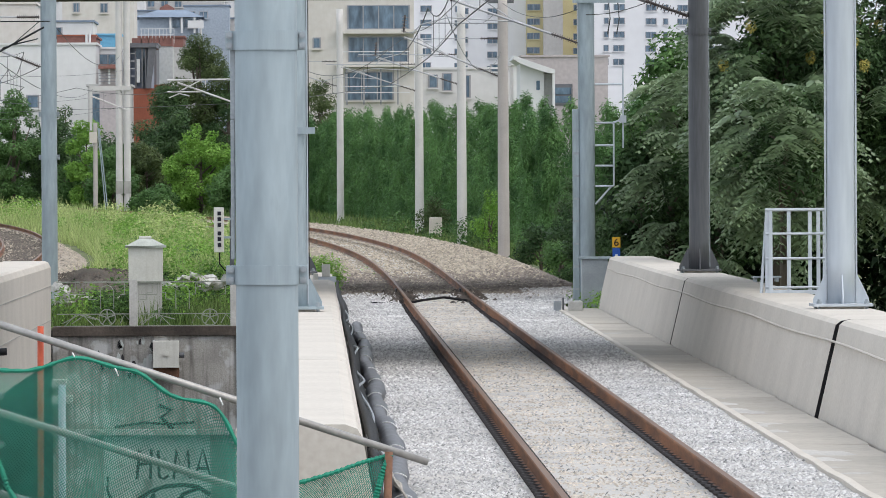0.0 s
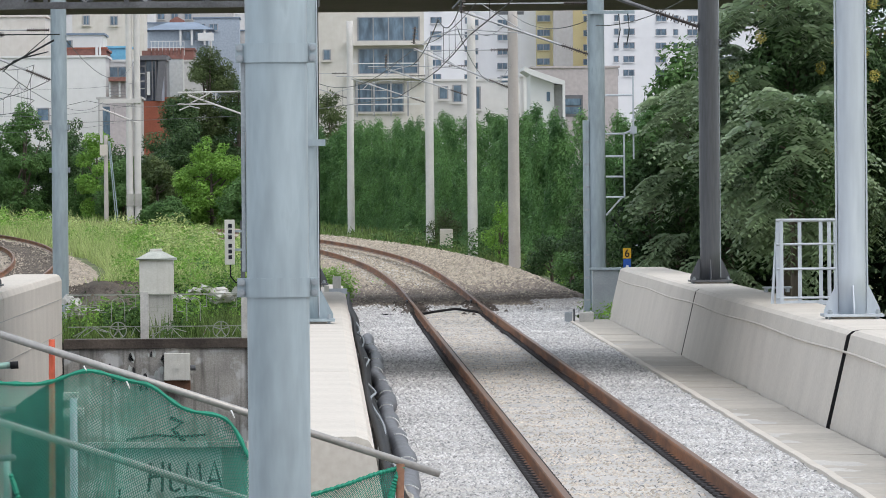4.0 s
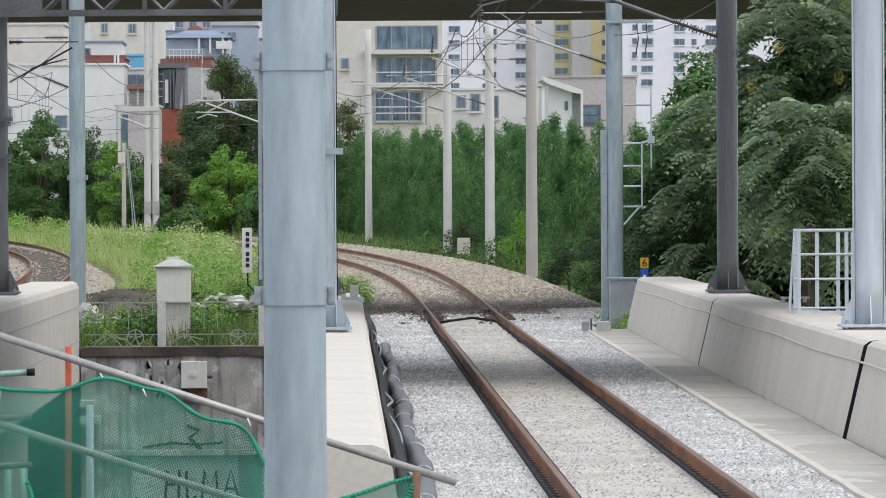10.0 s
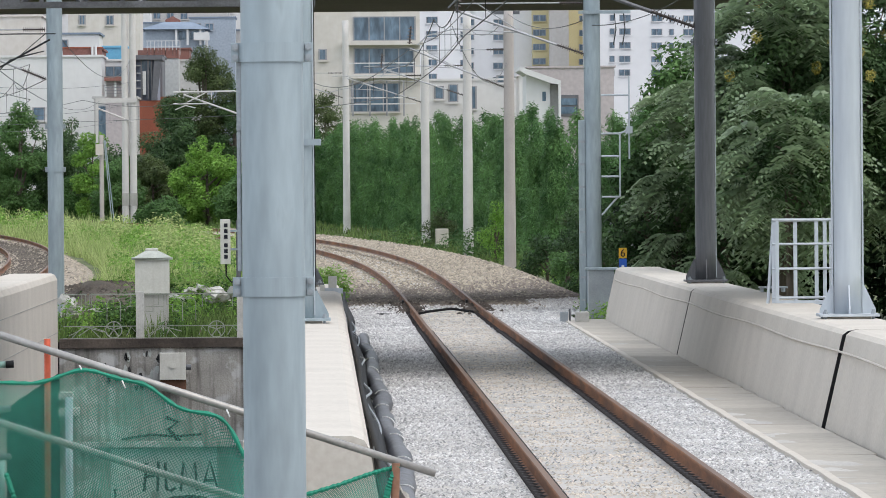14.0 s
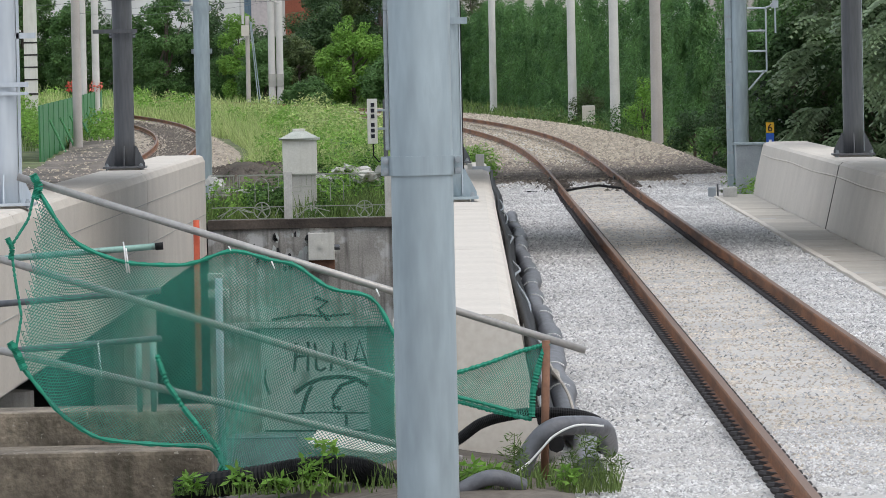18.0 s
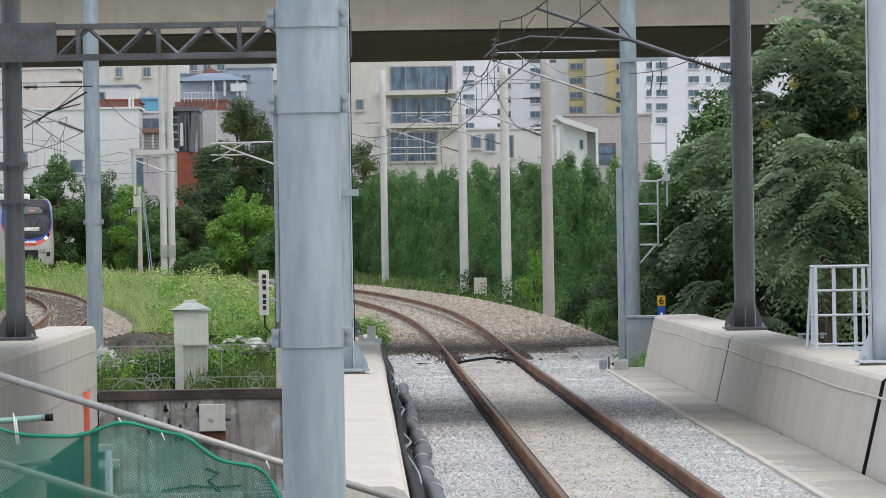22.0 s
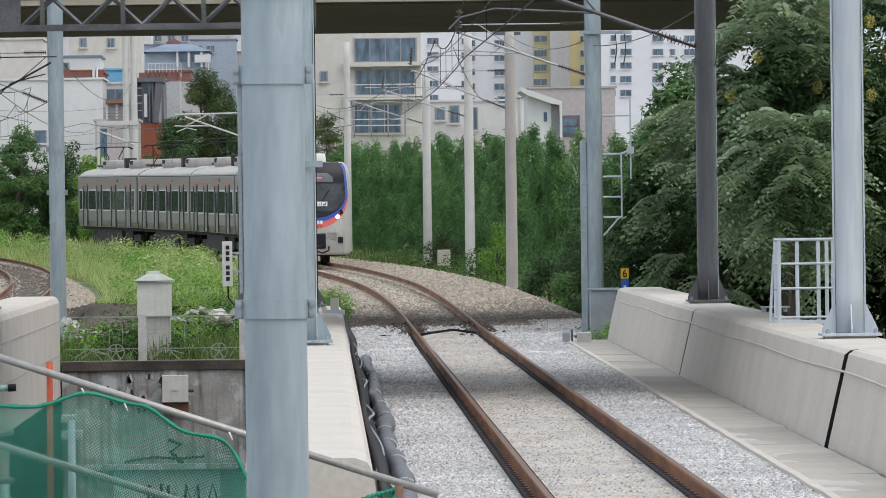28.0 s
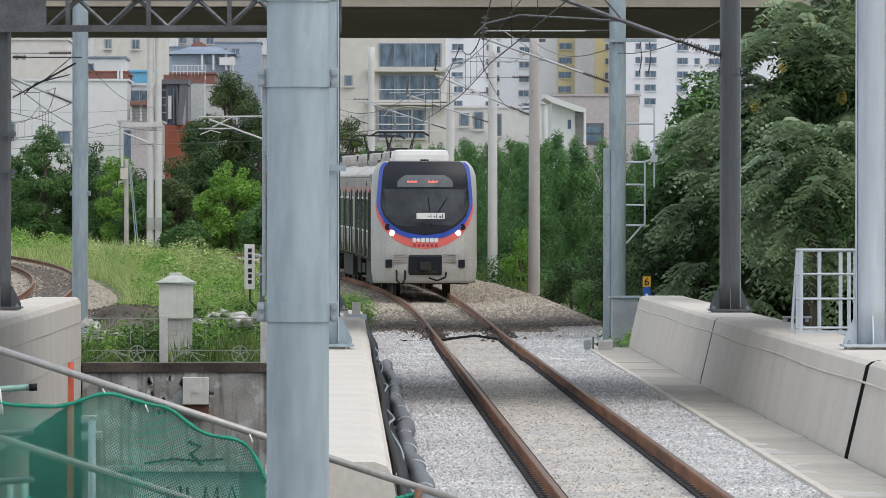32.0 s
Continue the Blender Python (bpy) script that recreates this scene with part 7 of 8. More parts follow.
for _x0, _x1 in ((-5.3, -4.6), (-4.1, -3.92), (-3.7, -2.95), (-2.6, -2.45), (-2.0, -1.8), (-5.1, -4.55)):
    _bm = bmesh.new()
    line(_bm, [(_x0, 0, -0.4), ((_x0 + _x1) / 2, 0, -0.22), (_x1, 0, -0.32)], 0.01, 5)
    part("scroll", _bm, FENCE, fence)
    _bm = bmesh.new()
    line(_bm, [(_x0, 0, 0.2), ((_x0 + _x1) / 2, 0, 0.2), ((_x0 + _x1) / 2, 0, 0.44)], 0.009, 5)
    part("scroll", _bm, FENCE, fence)

for _x in (-4.95, -3.35, -1.4):
    for _d in (-1, 1):
        part("scroll", line(bmesh.new(), [(_x + _d * 0.34, 0, 0.1), (_x + _d * 0.2, 0, 0.1), (_x + _d * 0.2, 0, 0.24), (_x + _d * 0.08, 0, 0.24), (_x + _d * 0.08, 0, 0.45)], 0.009, 5), FENCE, fence)
        part("brace", tube(bmesh.new(), (_x + _d * 0.05, 0, -0.2), (_x + _d * 0.3, 0, -0.45), 0.01, sides=5), FENCE, fence)
part("rail", boxes((-5.42, -0.2, -0.01, 0.01, -0.215, -0.195)), FENCE, fence)

# ---------------------------------------------------------------- lineside boxes and signs
OFFWHITE = material("off_white_enamel", (0.6, 0.59, 0.54), 0.6, 0, 0.06, 2, 30, 0.04, streak=((0.4, 0.38, 0.32), 0.4))
SIGN_YELLOW = material("yellow_sign", (0.72, 0.4, 0.02), 0.55, 0, 0.05, 4, 30, 0)
SIGN_BLUE = material("blue_sign", (0.02, 0.1, 0.45), 0.55, 0, 0.05, 4, 30, 0)
RUBBLE = material("white_rubble", (0.47, 0.46, 0.43), 0.85, 0, 0.1, 4, 30, 0.2, island=0.15)
cabinet = empty("equipment_cabinet", "off-white lineside cabinet with a pitched lid on a grey plinth", "cabinet", pose(-3.63, 144, 0))
part("body", boxes((-0.36, 0.36, -0.28, 0.28, 0.42, 1.16), bevel=0.012), OFFWHITE, cabinet)
part("plinth", boxes((-0.3, 0.34, -0.22, 0.22, -0.55, 0.42), bevel=0.01), PARAPET_DARK, cabinet)
_bm = bmesh.new()
bmesh.ops.create_cone(_bm, cap_ends=True, segments=4, radius1=0.6, radius2=0.2, depth=0.15, matrix=Matrix.Translation((0, 0, 1.26)) @ pose(0, 0, 0, 0, 0, 45) @ Matrix.Diagonal((1, 0.8, 1, 1)))
box(_bm, -0.43, 0.43, -0.34, 0.34, 1.15, 1.2)
part("lid", _bm, material("grey_green_lid", (0.4, 0.42, 0.38), 0.8, 0, 0.1, 4, 30, 0.1), cabinet, "grey-green pitched lid")
part("lid_knob", boxes((-0.14, 0.12, -0.1, 0.1, 1.33, 1.39), bevel=0.02), OFFWHITE, cabinet)

marker = empty("signal_marker", "white panel with black squares on a dark post", "signal", pose(-2.12, 148, 0))
part("panel", boxes((-0.12, 0.1, -0.12, 0.0, 1.0, 1.98), bevel=0.01), OFFWHITE, marker)
for _k in range(6):
    _z = 1.12 + 0.125 * _k + (0.06 if _k > 2 else 0)
    part("black_square", boxes((-0.04, 0.04, -0.135, -0.118, _z, _z + 0.085)), CAB_BLACK, marker)
part("post", tube(bmesh.new(), (0.27, 0.02, -0.6), (0.27, 0.02, 1.96), 0.05, sides=10), DARK_STEEL, marker)
for _z in (1.3, 1.7):
    part("bracket", boxes((0.1, 0.27, -0.04, 0.0, _z, _z + 0.05)), GALV, marker)
part("lead", line(bmesh.new(), [(0.0, -0.05, 1.0), (0.0, -0.05, 0.75), (0.12, -0.03, 0.6), (0.25, 0, 0.72)], 0.018, 6), BLACK, marker)

wall_box = empty("wall_box", "off-white box with a short pipe stub fixed to the old wall", "junction box", pose(-3.14, 140.8, -1.04))
part("body", boxes((-0.27, 0.27, -0.12, 0.2, -0.28, 0.28), bevel=0.012), OFFWHITE, wall_box)
part("stub", tube(bmesh.new(), (0.26, 0, -0.02), (0.38, 0, -0.02), 0.06, sides=12), DARK_STEEL, wall_box)
part("bump", tube(bmesh.new(), (0.0, -0.12, 0.02), (0.0, -0.16, 0.02), 0.06, sides=12), OFFWHITE, wall_box)
part("drip_board", boxes((-0.27, 0.27, -0.02, 0.2, -0.48, -0.28)), BROWN_PAINT, wall_box)

kiosk = empty("equipment_cabinet", "grey steel cabinet at the end of the parapet", "cabinet", pose(5.98, 147, 0))
part("body", boxes((-0.24, 0.32, -0.25, 0.3, -0.4, 0.82), bevel=0.01), GALV_DULL, kiosk)
part("lid", boxes((-0.3, 0.4, -0.3, 0.35, 0.82, 0.87), bevel=0.006), GALV, kiosk)

post_sign = empty("distance_sign", "small yellow plate with a black 6 over a blue plate", "sign", pose(6.63, 150, 0))
part("post", tube(bmesh.new(), (0, 0.03, -0.7), (0, 0.03, 1.26), 0.025, sides=8), GALV, post_sign)
part("yellow_plate", boxes((-0.09, 0.09, -0.02, 0.0, 1.04, 1.27)), SIGN_YELLOW, post_sign, "yellow plate")
part("blue_plate", boxes((-0.085, 0.085, -0.02, 0.0, 0.8, 1.03)), SIGN_BLUE, post_sign, "blue plate")
_cu = bpy.data.curves.new("numeral", "FONT")
_cu.body, _cu.size, _cu.extrude, _cu.align_x = "6", 0.24, 0.004, "CENTER"
_cu.materials.append(CAB_BLACK)
_ob = new("numeral", _cu)
_ob.parent = post_sign
_ob.matrix_world = pose(6.63, 149.972, 1.075, 90, 0, 0)
part("white_bar", boxes((-0.03, 0.03, -0.026, -0.018, 0.83, 0.89)), PAPER, post_sign)

cage = empty("ladder_cage", "pale tubular steel ladder guard standing behind the parapet", "guard rail", pose(0, 96, 0))
for _x, _y in ((6.38, 0.0), (6.43, -0.02), (6.69, 0), (6.99, 0), (7.12, 0.15), (7.22, 0.3)):
    part("upright", boxes((_x - 0.026, _x + 0.026, _y - 0.02, _y + 0.02, 0.8, 2.1)), GALV_BRIGHT, cage)
part("raked_leg", tube(bmesh.new(), (6.29, 0.02, 0.8), (6.38, 0.02, 2.08), 0.022, sides=8), GALV_BRIGHT, cage)
for _z in (2.08, 1.74, 1.39, 0.98):
    part("rung", tube(bmesh.new(), (6.36, -0.02, _z), (7.2, -0.02, _z), 0.024 if _z > 2 else 0.018, sides=8), GALV_BRIGHT, cage)
part("bottom_board", boxes((6.36, 7.2, -0.03, 0.03, 0.88, 0.94)), GALV_BRIGHT, cage)
bench = empty("steel_plate", "flat grey steel plate lying on the parapet", "plate", pose(7.0, 107, 0.9))
part("plate", boxes((-0.12, 0.32, -0.25, 0.25, 0.06, 0.085)), GALV_DULL, bench)
part("leg", boxes((-0.1, -0.06, -0.2, 0.2, 0.0, 0.06)), GALV_DULL, bench)
part("leg", boxes((0.24, 0.28, -0.2, 0.2, 0.0, 0.06)), GALV_DULL, bench)

stub = empty("marker_block", "white concrete marker block at the walkway's end", "marker", pose(5.38, 141.5, -0.25))
part("block", boxes((-0.13, 0.16, -0.2, 0.2, 0.0, 0.26), bevel=0.03), RUBBLE, stub)
stub2 = empty("marker_block", "grey steel stub beside the ballast", "marker", pose(5.0, 141, -0.25))
part("block", boxes((-0.08, 0.08, -0.08, 0.08, 0.0, 0.27), bevel=0.01), GALV_DULL, stub2)
part("rod", tube(bmesh.new(), (0.12, 0, 0), (0.12, 0, 0.33), 0.02, sides=8), DARK_STEEL, stub2)
blk = empty("concrete_block", "pale concrete block by the hedge", "block", pose(5.0, 285, 0.3))
part("block", boxes((-0.27, 0.27, -0.25, 0.25, -0.2, 0.75), bevel=0.04), PARAPET, blk)

tagbox = empty("cable_bracket", "pale cable bracket with a small tag on the parapet", "bracket", pose(0.1, 112, 0.9))
part("plate", boxes((-0.1, 0.22, -0.02, 0.02, -0.04, 0.05)), GALV_BRIGHT, tagbox)
part("upright", boxes((-0.02, 0.12, -0.02, 0.02, 0.05, 0.25), bevel=0.01), OFFWHITE, tagbox)
part("tag", boxes((-0.16, -0.08, -0.04, -0.02, -0.02, 0.1)), OFFWHITE, tagbox)

def slab_turned(w, h, at, deg):
    """A thin board, turned about the y axis."""
    bm = boxes((-w / 2, w / 2, -0.015, 0.015, -h / 2, h / 2), bevel=0.005)
    bmesh.ops.transform(bm, matrix=pose(*at, 0, deg, 0), verts=bm.verts[:])
    return bm


def chunk(sx, sy, sz, at, turn):
    """A broken, uneven block."""
    bm = bmesh.new()
    bmesh.ops.create_cube(bm, size=1.0)
    bmesh.ops.subdivide_edges(bm, edges=bm.edges[:], cuts=1)
    for v in bm.verts:
        v.co += Vector((random.uniform(-0.16, 0.16), random.uniform(-0.16, 0.16), random.uniform(-0.14, 0.14)))
    bmesh.ops.transform(bm, matrix=Matrix.LocRotScale(at, Euler(turn), (sx, sy, sz)), verts=bm.verts[:])
    return bm


junk = empty("scrap_pile", "pale metal boxes and boards stacked in shade behind the parapet", "scrap", pose(7.6, 158, 0.0))
part("box", boxes((-0.3, 0.12, -0.3, 0.3, -0.8, 1.02), bevel=0.02), GALV_DULL, junk)
part("box", boxes((0.16, 0.5, -0.2, 0.3, -0.8, 0.82), bevel=0.02), PARAPET_DARK, junk)
part("board", boxes((-0.42, -0.34, -0.4, 0.2, -0.8, 1.3), bevel=0.01), GALV_BRIGHT, junk)
part("sheet", slab_turned(0.62, 0.5, (0.2, -0.35, 1.06), 24), OFFWHITE, junk, "white sheet leaning over the boxes")
heap = empty("rubble_heap", "heap of white broken plaster and bags among weeds", "rubble", pose(-2.7, 150, 0.2))
for _k in range(16):
    _s = random.uniform(0.12, 0.3)
    part("lump", chunk(_s * 1.5, _s, _s * 0.5, (random.uniform(-0.6, 0.95), random.uniform(-0.4, 0.4), 0.02 + 0.3 * random.random() ** 2), (random.uniform(-0.4, 0.4), random.uniform(-0.4, 0.4), random.random() * 3)), RUBBLE, heap)
heap2 = empty("rubble_heap", "white broken stones piled at the viaduct's end", "rubble", pose(-5.42, 144, 0.0))
for _k in range(13):
    _s = random.uniform(0.1, 0.22)
    part("stone", chunk(_s * 1.2, _s, _s * 0.8, (random.uniform(-0.1, 0.08 + 0.025 * _k), random.uniform(-0.4, 0.4), 0.34 - 0.03 * _k), (random.random(), random.random(), random.random() * 3)), RUBBLE, heap2)
plank = empty("board", "pale board lying among the weeds", "board", pose(-4.7, 146, 0.05))
part("plank", boxes((-0.45, 0.45, -0.1, 0.1, 0.0, 0.04)), OFFWHITE, plank)
dirt = empty("soil_heap", "dark heap of soil by the far viaduct's end", "soil heap", pose(-5.0, 158, -0.4))
_bm = bmesh.new()
bmesh.ops.create_icosphere(_bm, subdivisions=4, radius=1.0)
for _v in _bm.verts:
    _v.co *= 1 + 0.25 * noise.noise(_v.co * 2.2) + 0.08 * noise.noise(_v.co * 7)
bmesh.ops.scale(_bm, vec=(1.9, 6, 0.85), verts=_bm.verts[:])
part("soil", _bm, SOIL, dirt, smooth=True)
_p = []
for _ in range(900):
    _a, _r = RNG.uniform(0, 6.28), RNG.uniform(0, 1) ** 0.5
    _p.append((-5.0 + 2.1 * _r * math.cos(_a), 158 + 6.4 * _r * math.sin(_a), -0.4 + 0.9 * math.sqrt(max(0.0, 1 - _r * _r))))
stones("soil_clods", _p, 0.07, SOIL, "loose dark clods over the soil heap")

# ---------------------------------------------------------------- parked car in the underpass
CAR_PAINT = material("grey_blue_car_paint", (0.2, 0.25, 0.28), 0.25, 0.4, 0.05, 3, 30, 0)
car = empty("parked_car", "grey-blue car parked in the underpass", "car", pose(-3.95, 125, STREET_Z))
_bm = bmesh.new()
for _y0, _z0, _w in ((-2.1, 0.35, 0.8),):
    sweep(_bm, [(-0.85, 0.3), (0.85, 0.3), (0.9, 0.7), (0.82, 0.95), (-0.82, 0.95), (-0.9, 0.7)], [(0, y, 0, 0) for y in (-2.1, -1.0, 1.0, 2.1)])
part("body", _bm, CAR_PAINT, car)
_bm = bmesh.new()
_r0 = [(-0.8, -1.2, 0.95), (0.8, -1.2, 0.95), (0.8, 1.5, 0.95), (-0.8, 1.5, 0.95)]
_r1 = [(-0.62, -0.45, 1.45), (0.62, -0.45, 1.45), (0.62, 1.0, 1.45), (-0.62, 1.0, 1.45)]
_v0, _v1 = [_bm.verts.new(p) for p in _r0], [_bm.verts.new(p) for p in _r1]
for _k in range(4):
    _bm.faces.new((_v0[_k], _v0[(_k + 1) % 4], _v1[(_k + 1) % 4], _v1[_k]))
_bm.faces.new(_v1)
bmesh.ops.recalc_face_normals(_bm, faces=_bm.faces[:])
part("glasshouse", _bm, CAR_GLASS, car)
part("roof_panel", boxes((-0.64, 0.64, -0.45, 1.0, 1.44, 1.48), bevel=0.015), CAR_PAINT, car)
for _sx in (-0.8, 0.8):
    for _y in (-1.35, 1.35):
        part("wheel", tube(bmesh.new(), (_sx - 0.1, _y, 0.31), (_sx + 0.1, _y, 0.31), 0.31, sides=20), BLACK, car)
for _x in (-12.0, -6.6):
    for _y in (56, 92, 128):
        tagged(obj("viaduct_pier", tube(bmesh.new(), (_x, _y, STREET_Z - 0.2), (_x, _y, -1.7), 0.6, sides=20), PARAPET_DARK, smooth=False), "round concrete viaduct pier", "pier", kind="structure")
tagged(obj("viaduct_wall", boxes((-0.5, 6.8, 60, 146, STREET_Z, -1.7)), PARAPET_DARK), "concrete side wall under the viaduct deck", "wall", kind="structure")

# ---------------------------------------------------------------- far poles and the green fence beside the far track
def slab_run(a, b, thick, z0, z1):
    """An upright sheet from a to b (x, y)."""
    bm = bmesh.new()
    sweep(bm, [(-thick, z0), (thick, z0), (thick, z1), (-thick, z1)], [(a[0], a[1], 0, 0), (b[0], b[1], 0, 0)])
    return bm


def plain_pole(name, x, y, z0, z1, r, mat, label):
    t = empty(name, label, "pole", pose(x, y, z0))
    part("shaft", line(bmesh.new(), [(0, 0, -0.5 + (z1 - z0 + 0.5) * k / 16) for k in range(17)], [r * (1 - 0.15 * k / 16) for k in range(17)], 12), mat, t, smooth=True)
    return t


for _x in (-10.88, -10.44):
    _t = plain_pole("concrete_pole", _x, 375, 1.0, 13.8, 0.2, POLE_WHITE, "one of a pair of white square-braced concrete poles")
    part("band", boxes((-0.2, 0.2, -0.2, 0.2, 1.0, 1.7)), PARAPET_DARK, _t)
brace = empty("pole_brace", "white steel cross-beam on the paired poles", "beam", pose(0, 375, 0))
part("beam", boxes((-12.5, -10.2, -0.22, -0.12, 7.7, 7.95)), POLE_WHITE, brace)
part("upright", boxes((-12.5, -12.36, -0.2, -0.1, 5.5, 7.7)), POLE_WHITE, brace)
part("stay", tube(bmesh.new(), (-12.4, -0.15, 7.4), (-10.4, -0.15, 6.6), 0.05, sides=8), POLE_WHITE, brace)
_t = plain_pole("utility_pole", -12.1, 372, 1.0, 5.9, 0.13, POLE_CONC, "thin utility pole with a buff box")
part("box", boxes((-0.32, 0.1, -0.25, -0.1, 3.8, 4.4)), PARAPET, _t, "buff equipment box")
for _dx in (0.3, 0.42):
    part("conduit", tube(bmesh.new(), (_dx * 0.5, -0.1, 4.6), (_dx + 0.25, -0.1, 0.0), 0.03, sides=6), GALV, _t)
_t = plain_pole("utility_pole", -13.88, 240, -0.3, 12, 0.17, POLE_CONC, "grey steel pole beside the far track")
_t = plain_pole("utility_pole", -16.5, 300, 0.5, 12, 0.17, POLE_WHITE, "pale concrete pole beside the far track")
_t = plain_pole("utility_pole", -17.04, 300, 0.2, 12, 0.15, POLE_WHITE, "thin pale pole beside the far track")
green_fence = empty("sheet_fence", "green corrugated sheet fence beside the far track", "fence", pose(-14.35, 226, 0))
GREEN_SHEET = material("green_sheet_metal", (0.05, 0.2, 0.07), 0.6, 0.1, 0.12, 2, 20, 0.05)
for _k in range(30):
    _x, _y = -0.088 * _k, 2.9 * _k
    part("sheet", slab_run((_x, _y), (_x - 0.088, _y + 2.8), 0.03 + 0.02 * (_k % 2), -0.5 + 0.004 * _k, 1.72 + 0.012 * _k), GREEN_SHEET, green_fence)
for _k in range(6):
    part("stay", tube(bmesh.new(), (-1.2 * _k * 0.3 + 0.1, 12 * _k + 4, 1.2), (-1.2 * _k * 0.3 + 0.95, 12 * _k + 2, -0.35), 0.04, sides=6), GREEN_SHEET, green_fence)
_t = empty("lineside_post", "white insulated post with dark bands beyond the green fence", "post", pose(-21.3, 330, 0))
part("post", boxes((-0.32, 0.32, -0.1, 0.1, 0.0, 9.0), bevel=0.02), OFFWHITE, _t)
for _z in (1.9, 2.6, 3.2, 3.8, 4.4):
    part("band", boxes((-0.34, 0.34, -0.12, 0.12, _z, _z + 0.08)), CLIP, _t)
# dirt beside and between the far rails
_vs, _fs = [], []
_ss = np.arange(140, 262, 1.5)
for _s in _ss:
    for _l in (12.5, 13.3, 14.2, 15.2):
        _x, _y, _z, _h = line_at(_s, _l)
        _vs.append((_x, _y, _z - 0.36 + 0.08 * (_l > 13) + ripple(_x, _y, 0.6, 0.22) + ripple(_x, _y, 2.3, 0.06)))
for _j in range(len(_ss) - 1):
    for _i in range(3):
        _k = _j * 4 + _i
        _fs.append((_k, _k + 1, _k + 5, _k + 4))
tagged(obj("dirt_strip", (_vs, _fs), SOIL, smooth=True), "dark stony dirt between the far track and the green fence", "soil", kind="structure")
_p = []
for _ in range(2600):
    _x, _y, _z, _h = line_at(RNG.uniform(140, 262), RNG.uniform(12.2, 15.2))
    _p.append((_x, _y, _z - 0.3 + ripple(_x, _y, 0.6, 0.22)))
stones("dirt_stones", _p, 0.06, STONE_BROWN, "brown stones strewn over the dirt")
_p = []
for _ in range(4200):
    _x, _y, _z, _h = line_at(RNG.uniform(140, 330), RNG.normal(11.35, 0.45))
    _p.append((_x, _y, _z - 0.165))
stones("dirt_stones", _p, 0.06, SOIL, "dark oily stones between the far rails")
_p, _o = in_clumps([(-17.5, 300, 2.3, 0.32, 0.3, 0.25), (-16.5, 300, 2.25, 0.3, 0.3, 0.25)], 1500)
_v, _f = leaves(_p, 0.12, outward=_o, aspect=0.8)
tagged(np_mesh("blossom", _v, _f, leaf_material("pink_petals", (0.6, 0.12, 0.08), (0.75, 0.22, 0.16))), "pinkish red blossom over the fence", "flowers", kind="stuff")

# ---------------------------------------------------------------- overhead line
def insulator(bm, a, b, n=12, r=0.06):
    """A ribbed rod, as one skin."""
    a, b = Vector(a), Vector(b)
    pts, rr = [], []
    for k in range(n):
        for f, q in ((0.0, 0.35), (0.25, 0.35), (0.3, 1.0), (0.5, 0.9), (0.55, 0.35)):
            pts.append(a.lerp(b, (k + f) / n))
            rr.append(r * q)
    pts.append(b)
    rr.append(r * 0.35)
    line(bm, pts, rr, 10)


def cantilever(t, x0, z0, tip, ztop, tip_top, y=0.0, r=0.027, mat=CANTI):
    """A hinged arm on a pole at x0: a raking tube to the tip, a level top tie, and a registration arm."""
    a = part("cantilever", tube(bmesh.new(), (x0 + (tip[0] - x0) * 0.22, y, z0 + (tip[1] - z0) * 0.22), (tip[0], y, tip[1]), r, sides=8), mat, t, "grey cantilever tube")
    bm = bmesh.new()
    insulator(bm, (x0, y, z0), (x0 + (tip[0] - x0) * 0.22, y, z0 + (tip[1] - z0) * 0.22), r=r * 2.1)
    part("insulator", bm, INSUL, a, "brown ribbed insulator")
    part("top_tie", tube(bmesh.new(), (x0 + (tip_top - x0) * 0.2, y, ztop), (tip_top, y, ztop), r * 0.6, sides=6), mat, a)
    bm = bmesh.new()
    insulator(bm, (x0, y, ztop), (x0 + (tip_top - x0) * 0.2, y, ztop), r=0.055)
    part("insulator", bm, INSUL, a, "brown ribbed insulator")
    mid = (x0 + (tip[0] - x0) * 0.5, z0 + (tip[1] - z0) * 0.5)
    part("registration_arm", line(bmesh.new(), [(mid[0], y, mid[1]), (tip[0] - 0.1, y, mid[1] + 0.1), (tip[0] - 0.7, y, mid[1] - 0.05), (tip[0] - 0.9, y, mid[1] - 0.25)], r * 0.6, 6), mat, a)
    part("strut", tube(bmesh.new(), (mid[0], y, mid[1]), (tip_top + (x0 - tip_top) * 0.15, y, ztop), r * 0.45, sides=6), mat, a)
    return a


cantilever(cp4, -0.1, 6.0, (-3.1, 7.26), 7.2, -3.1)
part("top_arm", boxes((-0.55, 0.35, -0.05, 0.05, 8.3, 8.4)), DARK_STEEL, cp4)
part("upper_tie", tube(bmesh.new(), (-0.1, 0, 7.68), (-2.34, 0, 7.69), 0.02, sides=6), CANTI, cp4)
cantilever(cp3, -0.1, 6.2, (-3.3, 7.26), 7.36, -4.0)
cantilever(cp2, -0.1, 6.56, (-3.44, 7.65), 7.76, -4.1)
cantilever(cp1, -0.1, 7.2, (-3.8, 8.4), 8.5, -4.2)
cantilever(sr, -0.15, 6.06, (-2.95, 7.03), 7.2, -2.95)
part("cross_arm", boxes((-0.3, 0.85, -0.25, -0.17, 6.95, 7.02)), GALV, sr)
for _x in (0.5, 0.7):
    part("hanger", line(bmesh.new(), [(_x, -0.2, 6.95), (_x + 0.03, -0.2, 6.6), (_x - 0.03, -0.2, 6.25)], 0.015, 6), WIRE, sr)
cantilever(dark, -0.17, 4.47, (-3.55, 5.68), 6.4, -3.5, mat=DARK_STEEL, r=0.036)
